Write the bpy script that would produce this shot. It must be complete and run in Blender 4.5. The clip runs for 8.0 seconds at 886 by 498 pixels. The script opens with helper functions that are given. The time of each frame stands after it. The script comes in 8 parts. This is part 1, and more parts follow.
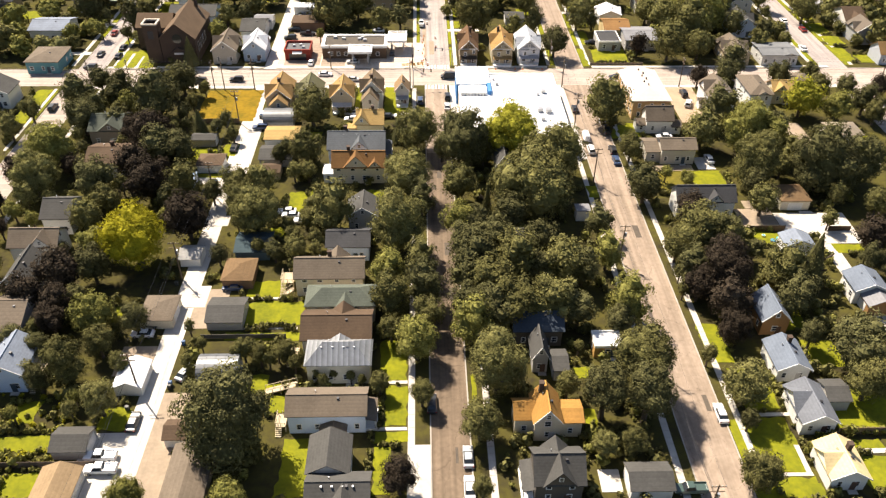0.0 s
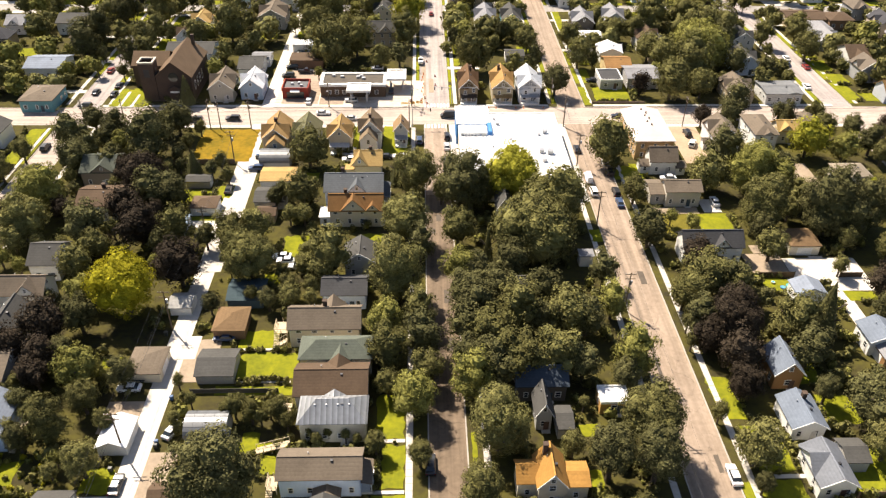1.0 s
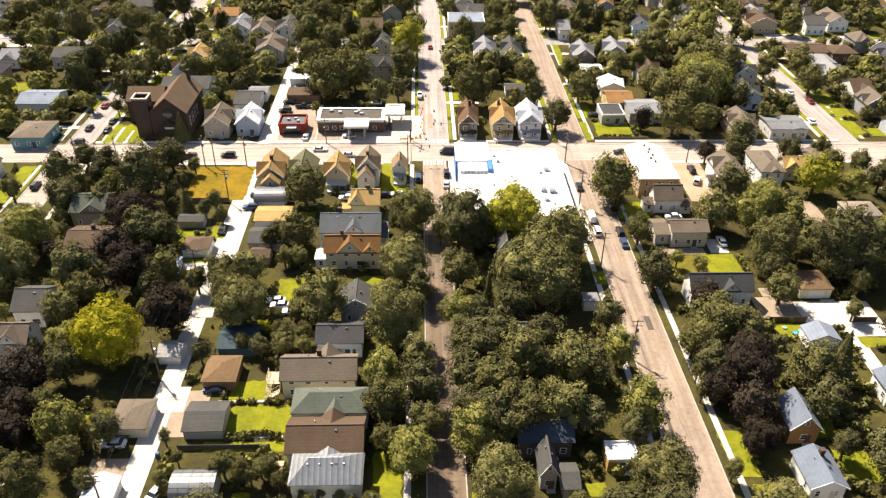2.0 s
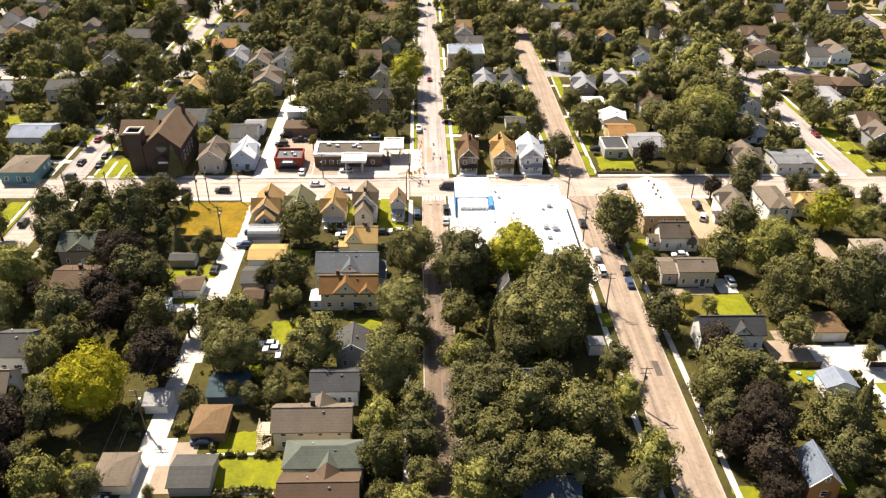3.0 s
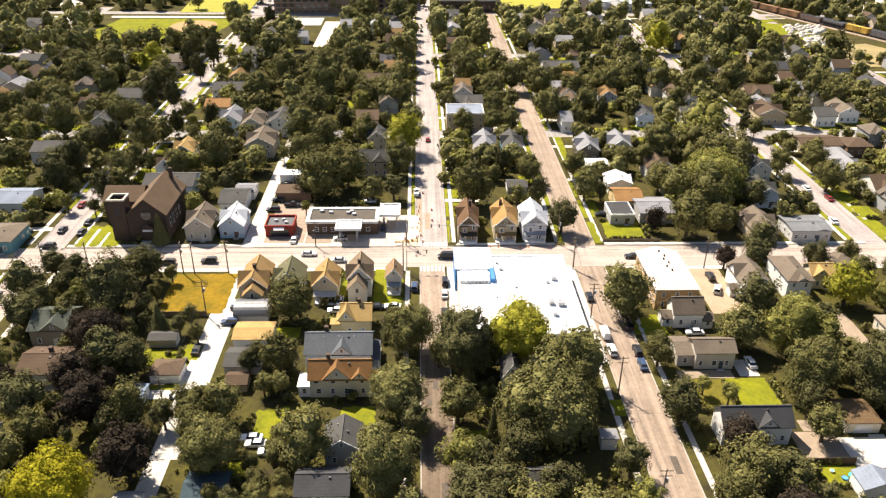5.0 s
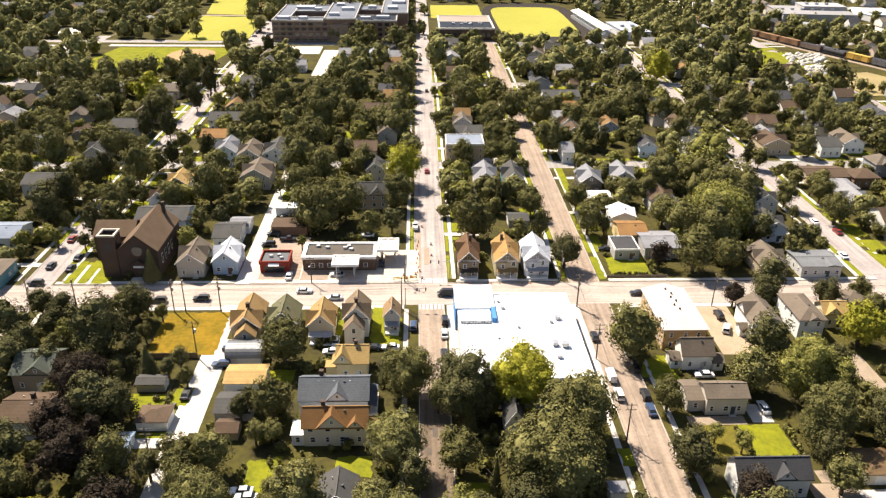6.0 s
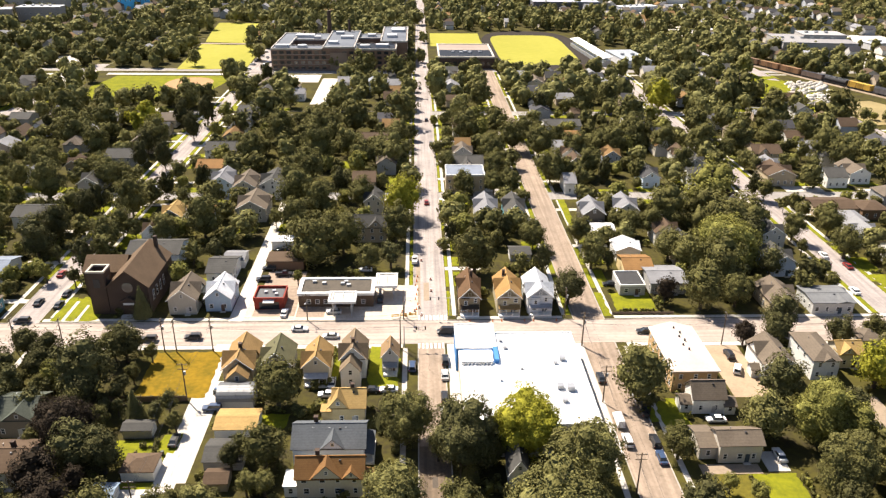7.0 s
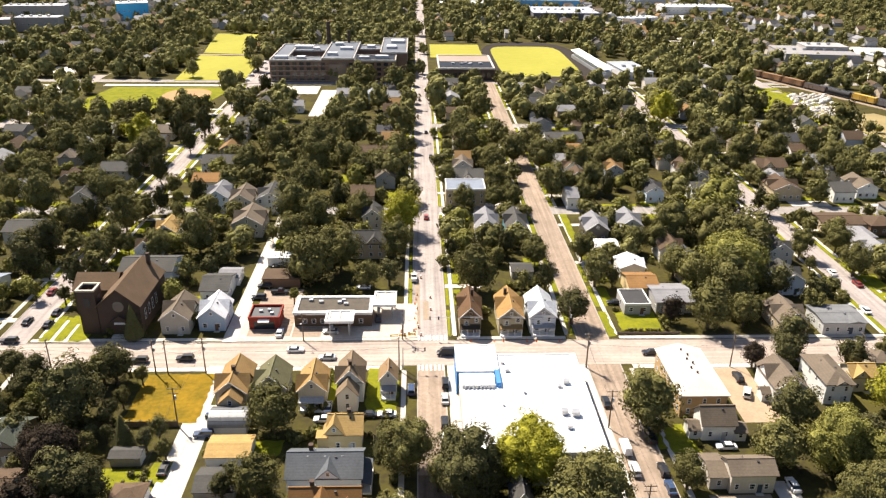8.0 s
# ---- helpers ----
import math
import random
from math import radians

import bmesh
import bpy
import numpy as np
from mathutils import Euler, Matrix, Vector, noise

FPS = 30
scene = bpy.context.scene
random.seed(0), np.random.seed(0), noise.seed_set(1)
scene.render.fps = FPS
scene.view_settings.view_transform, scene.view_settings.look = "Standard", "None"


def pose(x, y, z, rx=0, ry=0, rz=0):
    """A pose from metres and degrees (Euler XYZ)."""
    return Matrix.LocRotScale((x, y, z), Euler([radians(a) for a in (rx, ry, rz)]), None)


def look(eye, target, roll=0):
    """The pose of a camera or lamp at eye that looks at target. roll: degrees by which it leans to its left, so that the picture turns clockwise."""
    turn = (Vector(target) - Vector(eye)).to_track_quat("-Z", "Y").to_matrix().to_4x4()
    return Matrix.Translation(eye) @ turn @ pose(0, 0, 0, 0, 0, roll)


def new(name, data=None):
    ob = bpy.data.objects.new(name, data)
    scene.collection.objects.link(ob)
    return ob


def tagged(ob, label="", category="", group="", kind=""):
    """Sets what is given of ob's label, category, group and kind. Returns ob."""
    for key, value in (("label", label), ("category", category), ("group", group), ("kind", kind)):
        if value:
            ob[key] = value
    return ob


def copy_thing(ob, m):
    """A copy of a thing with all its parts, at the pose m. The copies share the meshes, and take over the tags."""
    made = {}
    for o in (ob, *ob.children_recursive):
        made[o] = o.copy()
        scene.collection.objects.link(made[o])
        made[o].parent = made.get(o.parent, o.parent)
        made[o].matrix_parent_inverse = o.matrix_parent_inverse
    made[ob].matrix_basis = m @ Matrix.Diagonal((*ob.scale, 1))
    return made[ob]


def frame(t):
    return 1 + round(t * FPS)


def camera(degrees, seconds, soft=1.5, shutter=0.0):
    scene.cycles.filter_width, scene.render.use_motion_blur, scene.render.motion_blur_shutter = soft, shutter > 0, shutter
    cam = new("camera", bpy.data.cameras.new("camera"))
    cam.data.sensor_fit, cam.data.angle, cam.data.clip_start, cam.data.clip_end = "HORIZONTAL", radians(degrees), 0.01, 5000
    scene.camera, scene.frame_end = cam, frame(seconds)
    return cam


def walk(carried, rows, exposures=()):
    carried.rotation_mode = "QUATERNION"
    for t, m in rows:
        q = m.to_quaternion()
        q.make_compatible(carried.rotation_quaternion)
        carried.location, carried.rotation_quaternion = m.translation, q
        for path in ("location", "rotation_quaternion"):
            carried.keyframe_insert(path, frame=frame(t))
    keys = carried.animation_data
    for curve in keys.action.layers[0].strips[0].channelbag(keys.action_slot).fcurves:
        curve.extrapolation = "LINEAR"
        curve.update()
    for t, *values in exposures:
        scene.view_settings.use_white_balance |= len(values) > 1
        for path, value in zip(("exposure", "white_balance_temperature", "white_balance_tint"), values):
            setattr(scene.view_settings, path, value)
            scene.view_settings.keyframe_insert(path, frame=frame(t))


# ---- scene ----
cam = camera(59.92, 8.0, soft=1.3)
ROWS = [
    (0.0, 0.00, 0.00, 110.00, -1.901, -37.474, 0.699),
    (0.5, 0.11, 3.56, 110.10, -1.901, -36.415, 0.684),
    (1.0, 0.30, 7.04, 110.18, -1.875, -35.387, 0.717),
    (1.5, 0.41, 10.73, 110.27, -1.899, -34.450, 0.639),
    (2.0, 0.55, 14.34, 110.32, -1.884, -33.500, 0.655),
    (3.5, 0.79, 25.23, 109.41, -1.923, -30.626, 0.630),
    (4.0, 0.93, 28.79, 109.40, -1.936, -29.784, 0.604),
    (4.5, 1.08, 32.42, 109.49, -1.942, -28.907, 0.626),
    (6.0, 1.14, 43.70, 109.83, -2.032, -26.218, 0.623),
    (6.5, 1.12, 47.41, 109.83, -2.055, -25.315, 0.637),
    (7.0, 1.12, 51.18, 109.85, -2.071, -24.380, 0.632),
    (7.5, 1.17, 54.87, 109.87, -2.102, -23.706, 0.677),
    (8.0, 1.17, 57.61, 109.62, -2.096, -23.669, 0.711),
]
# seconds, place in metres, then pitch, yaw and lean in degrees
walk(cam, [(t, pose(x, y, z, 90 + pitch, 0, yaw) @ pose(0, 0, 0, 0, 0, lean)) for t, x, y, z, yaw, pitch, lean in ROWS],
     exposures=[(0.0, 1.38, 6950, 14), (4.2, 1.40, 6830, 14), (8.0, 1.32, 6700, 14)])

# ---- light: high sun ahead and to the left, clear sky ----
SUN_EL, SUN_AZ = 52.0, -39.0          # degrees above the horizon; degrees from +y towards +x
world = bpy.data.worlds.new("sky")
scene.world = world
world.use_nodes = True
wn = world.node_tree
sky = wn.nodes.new("ShaderNodeTexSky")
sky.sky_type, sky.sun_disc = "NISHITA", False
sky.sun_elevation, sky.sun_rotation = radians(SUN_EL), radians(SUN_AZ)
wn.links.new(sky.outputs[0], wn.nodes["Background"].inputs[0])
wn.nodes["Background"].inputs[1].default_value = 0.062
sun = new("sun", bpy.data.lights.new("sun", "SUN"))
sun.data.energy, sun.data.angle, sun.data.color = 5.0, radians(0.55), (1.0, 0.93, 0.8)
_sd = Vector((math.sin(radians(SUN_AZ)) * math.cos(radians(SUN_EL)), math.cos(radians(SUN_AZ)) * math.cos(radians(SUN_EL)), math.sin(radians(SUN_EL))))
sun.matrix_world = look(_sd * 400, (0, 0, 0))


# ---- materials ----
def material(name, base, other=None, rough=0.85, big=0.15, small=3.0, metal=0.0, bump=0.0, vary=0.0, island=0.0, spec=0.3, bands=None, world_space=False, through_light=0.0, cracks=0.0):
    """Two noises (scales per metre: big, small) mix base with other; vary: brightness change from object to object;
    island: from piece to piece; bands: (axis, per metre) for courses, seams and ribs."""
    m = bpy.data.materials.new(name)
    m.use_nodes = True
    nt = m.node_tree
    n, k = nt.nodes, nt.links
    bsdf = n["Principled BSDF"]
    other = other or tuple(c * 0.72 for c in base)
    if world_space:
        coords = n.new("ShaderNodeNewGeometry").outputs["Position"]
    else:
        coords = n.new("ShaderNodeTexCoord").outputs["Object"]
    def noise_at(scale, detail):
        t = n.new("ShaderNodeTexNoise")
        t.inputs["Scale"].default_value, t.inputs["Detail"].default_value = scale, detail
        k.new(coords, t.inputs["Vector"])
        r = n.new("ShaderNodeMapRange")
        r.inputs[1].default_value, r.inputs[2].default_value = 0.32, 0.68
        k.new(t.outputs["Fac"], r.inputs[0])
        return r.outputs[0]
    a, b = noise_at(big, 3), noise_at(small, 4)
    mean = n.new("ShaderNodeMath")
    mean.operation = "MULTIPLY_ADD"
    k.new(a, mean.inputs[0])
    mean.inputs[1].default_value = 0.55
    half = n.new("ShaderNodeMath")
    half.operation = "MULTIPLY"
    k.new(b, half.inputs[0])
    half.inputs[1].default_value = 0.45
    k.new(half.outputs[0], mean.inputs[2])
    mix = n.new("ShaderNodeMix")
    mix.data_type = "RGBA"
    k.new(mean.outputs[0], mix.inputs["Factor"])
    mix.inputs[6].default_value, mix.inputs[7].default_value = (*base, 1), (*other, 1)
    colour = mix.outputs[2]
    height = mean.outputs[0]
    def scaled(colour, source, amount):
        r = n.new("ShaderNodeMapRange")
        r.inputs[3].default_value, r.inputs[4].default_value = 1 - amount, 1 + amount
        k.new(source, r.inputs[0])
        v = n.new("ShaderNodeVectorMath")
        v.operation = "SCALE"
        k.new(colour, v.inputs[0])
        k.new(r.outputs[0], v.inputs["Scale"])
        return v.outputs[0]
    if vary:
        colour = scaled(colour, n.new("ShaderNodeObjectInfo").outputs["Random"], vary)
    if island:
        colour = scaled(colour, n.new("ShaderNodeNewGeometry").outputs["Random Per Island"], island)
    if bands:
        axis, per, deep = (*bands, 0.06)[:3]
        sep = n.new("ShaderNodeSeparateXYZ")
        k.new(coords, sep.inputs[0])
        f = n.new("ShaderNodeMath")
        f.operation = "MULTIPLY"
        k.new(sep.outputs[axis], f.inputs[0])
        f.inputs[1].default_value = per
        fr = n.new("ShaderNodeMath")
        fr.operation = "FRACT"
        k.new(f.outputs[0], fr.inputs[0])
        height = fr.outputs[0]
        colour = scaled(colour, height, deep)
    if cracks:
        # wandering dark cracks, and long wheel tracks along the street
        warp = n.new("ShaderNodeTexNoise")
        warp.inputs["Scale"].default_value, warp.inputs["Detail"].default_value = 0.35, 4
        k.new(coords, warp.inputs["Vector"])
        push = n.new("ShaderNodeVectorMath")
        push.operation = "MULTIPLY_ADD"
        k.new(warp.outputs["Color"], push.inputs[0])
        push.inputs[1].default_value = (4, 4, 0)
        k.new(coords, push.inputs[2])
        cells = n.new("ShaderNodeTexVoronoi")
        cells.feature = "DISTANCE_TO_EDGE"
        cells.inputs["Scale"].default_value = 0.16
        k.new(push.outputs[0], cells.inputs["Vector"])
        line = n.new("ShaderNodeMapRange")
        line.inputs[1].default_value, line.inputs[2].default_value = 0.0, 0.010
        line.inputs[3].default_value, line.inputs[4].default_value = 1 - cracks, 1.0
        k.new(cells.outputs["Distance"], line.inputs[0])
        v = n.new("ShaderNodeVectorMath")
        v.operation = "SCALE"
        k.new(colour, v.inputs[0])
        k.new(line.outputs[0], v.inputs["Scale"])
        colour = v.outputs[0]
        stretch = n.new("ShaderNodeVectorMath")
        stretch.operation = "MULTIPLY"
        stretch.inputs[1].default_value = (0.9, 0.02, 0.0) if cracks > 0.22 else (0.02, 0.7, 0.0)
        k.new(coords, stretch.inputs[0])
        tracks = n.new("ShaderNodeTexNoise")
        tracks.inputs["Scale"].default_value = 1.0
        k.new(stretch.outputs[0], tracks.inputs["Vector"])
        colour = scaled(colour, tracks.outputs["Fac"], 0.55)
    k.new(colour, bsdf.inputs["Base Color"])
    bsdf.inputs["Roughness"].default_value, bsdf.inputs["Metallic"].default_value = rough, metal
    bsdf.inputs["Specular IOR Level"].default_value = spec
    if bump:
        bn = n.new("ShaderNodeBump")
        bn.inputs["Strength"].default_value, bn.inputs["Distance"].default_value = bump, (0.3 if through_light else 0.05)
        k.new(height, bn.inputs["Height"])
        k.new(bn.outputs[0], bsdf.inputs["Normal"])
    if through_light:
        tr = n.new("ShaderNodeBsdfTranslucent")
        k.new(colour, tr.inputs[0])
        ms = n.new("ShaderNodeMixShader")
        ms.inputs[0].default_value = through_light
        k.new(bsdf.outputs[0], ms.inputs[1])
        k.new(tr.outputs[0], ms.inputs[2])
        k.new(ms.outputs[0], n["Material Output"].inputs[0])
    return m


MAT = {}


def paint(kind, rgb, **kw):
    """One material for each kind and colour, made when first asked for."""
    key = (kind, rgb)
    if key not in MAT:
        MAT[key] = material(kind, rgb, **kw)
    return MAT[key]


def wallpaint(rgb):
    return paint("siding", rgb, rough=0.7, big=0.3, small=2.5, bands=(2, 6.0), bump=0.25, other=tuple(c * 0.86 for c in rgb))


def shingle(rgb):
    return paint("shingles", rgb, rough=0.92, big=0.25, small=2.2, bands=(2, 3.2), bump=0.3, other=tuple(c * 0.66 for c in rgb), spec=0.15)


def metalroof(rgb):
    return paint("metal_sheet", rgb, rough=0.42, metal=0.35, big=0.2, small=1.2, bands=(0, 1.0, 0.3), bump=0.4)


# soil and rough grass, darkened to carry the shade between the trees
GROUND = material("shaded_yard_ground", (0.076, 0.068, 0.015), (0.030, 0.025, 0.016), big=0.11, small=0.7, rough=0.95, bump=0.5, world_space=True, spec=0.05)
LAWN = material("mown_lawn", (0.20, 0.20, 0.012), (0.095, 0.105, 0.012), big=0.22, small=1.1, rough=0.95, bump=0.5, world_space=True, spec=0.05)
DRYGRASS = material("dry_grass", (0.25, 0.15, 0.014), (0.10, 0.078, 0.010), big=0.12, small=0.8, rough=0.95, bump=0.5, world_space=True, spec=0.05)
ASPHALT = material("worn_asphalt", (0.285, 0.265, 0.245), (0.19, 0.175, 0.16), big=0.16, small=1.3, rough=0.9, bump=0.3, world_space=True, spec=0.2, cracks=0.25)
# brown asphalt, with the shade of overhanging trees darkened into its colour
ROADM = material("brown_shaded_street", (0.165, 0.122, 0.085), (0.10, 0.074, 0.052), big=0.14, small=1.1, rough=0.9, bump=0.3, world_space=True, spec=0.2, cracks=0.28)
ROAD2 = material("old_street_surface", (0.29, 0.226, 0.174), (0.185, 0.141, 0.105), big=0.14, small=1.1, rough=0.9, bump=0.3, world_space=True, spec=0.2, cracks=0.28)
STREETC = material("worn_concrete_street", (0.365, 0.305, 0.262), (0.255, 0.21, 0.178), big=0.10, small=0.9, rough=0.9, bump=0.2, world_space=True, spec=0.2, cracks=0.2)
GREYSTREET = material("pale_grey_street", (0.325, 0.285, 0.265), (0.215, 0.188, 0.175), big=0.10, small=0.9, rough=0.9, bump=0.2, world_space=True, spec=0.2, cracks=0.28)
CONCRETE = material("pale_concrete", (0.50, 0.47, 0.42), (0.38, 0.345, 0.30), big=0.12, small=0.9, rough=0.85, bump=0.2, world_space=True, spec=0.2)
KERBSTONE = material("kerb_concrete", (0.36, 0.325, 0.285), big=0.3, small=2.0, rough=0.85, world_space=True)
WHITEROOF = material("white_roof_membrane", (0.85, 0.85, 0.84), (0.72, 0.71, 0.69), big=0.12, small=0.7, rough=0.6)
DARKMETAL = material("dark_metal", (0.05, 0.05, 0.055), rough=0.5, metal=0.3)
GALV = material("galvanised_metal", (0.42, 0.43, 0.45), rough=0.45, metal=0.6, big=0.4)
PANE = material("window_glass", (0.025, 0.03, 0.035), rough=0.08, spec=0.6)
TRIM = material("white_trim", (0.75, 0.74, 0.71), rough=0.6)
WOODPOLE = material("weathered_pole_wood", (0.13, 0.095, 0.065), rough=0.9, big=1.5, small=8)
BRICK = material("brown_brick", (0.075, 0.05, 0.037), (0.048, 0.033, 0.025), rough=0.9, big=0.3, small=4, bands=(2, 5.0), bump=0.3)
BRICKTAN = material("tan_brick", (0.5, 0.33, 0.16), (0.38, 0.25, 0.12), rough=0.9, big=0.3, small=4, bands=(2, 5.0), bump=0.3)
BARK = material("tree_bark", (0.085, 0.065, 0.048), rough=0.95, big=1.0, small=6, bump=0.4)
LEAF = {
    "d": material("green_leaves", (0.172, 0.160, 0.055), (0.080, 0.075, 0.029), big=3, small=15, bump=0.5, rough=0.75, vary=0.3, island=0.35, spec=0.04, through_light=0.13),
    "l": material("pale_green_leaves", (0.235, 0.222, 0.06), (0.125, 0.122, 0.034), big=3, small=15, bump=0.5, rough=0.75, vary=0.2, island=0.35, spec=0.04, through_light=0.13),
    "y": material("yellow_green_leaves", (0.37, 0.33, 0.022), (0.22, 0.2, 0.016), big=3, small=15, bump=0.5, rough=0.75, vary=0.1, island=0.25, spec=0.04, through_light=0.2),
    "g": material("fresh_green_leaves", (0.31, 0.295, 0.035), (0.18, 0.172, 0.024), big=3, small=15, bump=0.5, rough=0.75, vary=0.1, island=0.3, spec=0.04, through_light=0.2),
    "k": material("dark_green_leaves", (0.118, 0.113, 0.045), (0.058, 0.055, 0.024), big=3, small=15, bump=0.5, rough=0.75, vary=0.25, island=0.35, spec=0.04, through_light=0.1),
    "p": material("dark_purple_leaves", (0.058, 0.044, 0.030), (0.032, 0.025, 0.018), big=3, small=15, bump=0.5, rough=0.75, vary=0.2, island=0.4, spec=0.04, through_light=0.15),
    # far crowns: distance haze is mixed into the leaf colour, paler and greyer
    "f": material("hazed_far_leaves", (0.235, 0.222, 0.082), (0.122, 0.115, 0.043), big=0.5, small=4, rough=0.75, island=0.4, spec=0.04, through_light=0.2),
    "c": material("needles", (0.10, 0.096, 0.036), (0.06, 0.058, 0.024), big=0.8, small=4, rough=0.85, vary=0.2, island=0.4, spec=0.08, through_light=0.12),
}


# ---- mesh helpers ----
class Shape:
    """Collects boxes, prisms and sheets into one mesh."""

    def __init__(self):
        self.v, self.f = [], []

    def add(self, verts, faces):
        o = len(self.v)
        self.v += [tuple(p) for p in verts]
        self.f += [tuple(i + o for i in q) for q in faces]
        return self

    def box(self, x0, y0, z0, x1, y1, z1):
        return self.add([(x0, y0, z0), (x1, y0, z0), (x1, y1, z0), (x0, y1, z0), (x0, y0, z1), (x1, y0, z1), (x1, y1, z1), (x0, y1, z1)],
                        [(3, 2, 1, 0), (4, 5, 6, 7), (0, 1, 5, 4), (1, 2, 6, 5), (2, 3, 7, 6), (3, 0, 4, 7)])

    def hull(self, low, high):
        """A solid between two rings of equal length, low and high, both anticlockwise from above."""
        n = len(low)
        return self.add([*low, *high], [tuple(range(n - 1, -1, -1)), tuple(range(n, 2 * n)), *[(i, (i + 1) % n, n + (i + 1) % n, n + i) for i in range(n)]])

    def sheet(self, ring, depth):
        """A plate of that depth below the ring of points."""
        return self.hull([(x, y, z - depth) for x, y, z in ring], ring)

    def rim(self, x0, y0, x1, y1, t, z0, z1):
        """A rectangular rim of thickness t, open in the middle, in one piece."""
        o = [(x0, y0), (x1, y0), (x1, y1), (x0, y1)]
        i = [(x0 + t, y0 + t), (x1 - t, y0 + t), (x1 - t, y1 - t), (x0 + t, y1 - t)]
        v = [(x, y, z) for z in (z0, z1) for ring in (o, i) for x, y in ring]
        f = []
        for a in range(4):
            b = (a + 1) % 4
            f += [(a, b, 8 + b, 8 + a), (4 + b, 4 + a, 12 + a, 12 + b), (8 + a, 8 + b, 12 + b, 12 + a), (b, a, 4 + a, 4 + b)]
        return self.add(v, f)

    def arch(self, pts, y0, y1, d):
        """A bent plate along y over a row of (x, z) points."""
        n = len(pts)
        v = [(x, y, z - e) for y in (y0, y1) for e in (0, d) for x, z in pts]
        f = [(0 * n + i, 0 * n + i + 1, 2 * n + i + 1, 2 * n + i) for i in range(n - 1)] + [(n + i + 1, n + i, 3 * n + i, 3 * n + i + 1) for i in range(n - 1)]
        f += [(n + i, n + i + 1, i + 1, i) for i in range(n - 1)] + [(2 * n + i, 2 * n + i + 1, 3 * n + i + 1, 3 * n + i) for i in range(n - 1)]
        f += [(0, n, 3 * n, 2 * n)[::-1], (n - 1, 2 * n - 1, 4 * n - 1, 3 * n - 1)]
        return self.add(v, f)

    def tube(self, x, y, z0, z1, r0, r1, sides=8):
        ring = lambda z, r: [(x + r * math.cos(a * 2 * math.pi / sides), y + r * math.sin(a * 2 * math.pi / sides), z) for a in range(sides)]
        return self.hull(ring(z0, r0), ring(z1, r1))

    def rod(self, a, b, r, sides=6):
        a, b = Vector(a), Vector(b)
        d = (b - a).normalized()
        u = d.orthogonal().normalized()
        w = d.cross(u)
        rings = [[tuple(p + r * (math.cos(i * 2 * math.pi / sides) * u + math.sin(i * 2 * math.pi / sides) * w)) for i in range(sides)] for p in (a, b)]
        return self.hull(*rings)

    def mesh(self, name, mat):
        me = bpy.data.meshes.new(name)
        me.from_pydata(self.v, [], self.f)
        me.materials.append(mat)
        return me


def part(name, shape, mat, parent, label=""):
    """One mesh object under a thing or a part. shape: a Shape or a ready mesh."""
    me = shape if isinstance(shape, bpy.types.Mesh) else shape.mesh(name, mat)
    ob = new(name, me)
    ob.parent = parent
    if label:
        ob["label"] = label
    return ob


def thing(name, x, y, z=0.0, rz=0.0, label="", category="", group="", kind=""):
    ob = new(name)
    ob.matrix_basis = pose(x, y, z, 0, 0, rz)
    ob.empty_display_size = 0.5
    return tagged(ob, label, category, group, kind)


def slab(name, x0, y0, x1, y1, z0, z1, mat, label="", category="", kind="structure"):
    s = Shape().box(x0, y0, z0, x1, y1, z1)
    ob = new(name, s.mesh(name, mat))
    return tagged(ob, label, category, kind=kind)


# ---- the ground, streets and blocks ----
# heights: ground sheet -0.16, street surface -0.13, blocks and lawns 0 and above
XL, XA, XM, XR, XF = -110.4, -51.0, 4.7, 50.6, 142.0
g = Shape().add([(-4500, -4500, -0.16), (4500, -4500, -0.16), (4500, 4500, -0.16), (-4500, 4500, -0.16)], [(0, 1, 2, 3)])
tagged(new("ground", g.mesh("ground", GROUND)), "grassy ground of the town, coloured dark as if tree-shaded, reaching the horizon", "ground", kind="structure")

ZS = -0.13
NS_STREETS = [(XL, 8.2), (XM, 6.8), (XR, 8.8), (XF, 8.6), (-225.0, 9.0), (245.0, 9.0)]


def street(name, x0, y0, x1, y1, mat, label):
    return slab(name, x0, y0, x1, y1, -0.5, ZS, mat, label, "street")


street("road_cross", -900, 231.4, 900, 243.8, STREETC, "pale sunlit cross street of worn concrete")
for i, (x, w) in enumerate(NS_STREETS):
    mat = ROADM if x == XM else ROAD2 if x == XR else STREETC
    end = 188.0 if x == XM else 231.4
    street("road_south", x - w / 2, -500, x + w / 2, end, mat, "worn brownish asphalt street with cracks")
    # sunlit end of the tree-lined street: the light is in the paler colour
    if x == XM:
        street("road_south", x - w / 2, end, x + w / 2, 231.4, ROAD2, "pale worn end of the street, coloured as sunlit, before the crossing")
    w = 9.6 if x == XM else w
    street("road_north", x - w / 2, 243.8, x + w / 2, 1300 if x == XM else 620, ROAD2 if x == XR else GREYSTREET, "worn street running on past the crossing")
EWS = [(237.6, 12.4), (346.0, 8.0), (480.0, 8.0), (600.0, 9.0), (735.0, 8.0), (860.0, 8.0), (1000.0, 8.0)]
for y, w in EWS[1:]:
    xs = sorted(NS_STREETS)
    edges = [-900] + [e for x, sw in xs for e in ((x - 4.8, x + 4.8) if x == XM else (x - sw / 2, x + sw / 2))] + [900]
    for a, b in zip(edges[::2], edges[1::2]):
        if y == 480.0 and -60 > a > -120 or y > 620:
            continue
        street("road_side", a, y - w / 2, b, y + w / 2, ASPHALT, "narrow grey side street between houses")

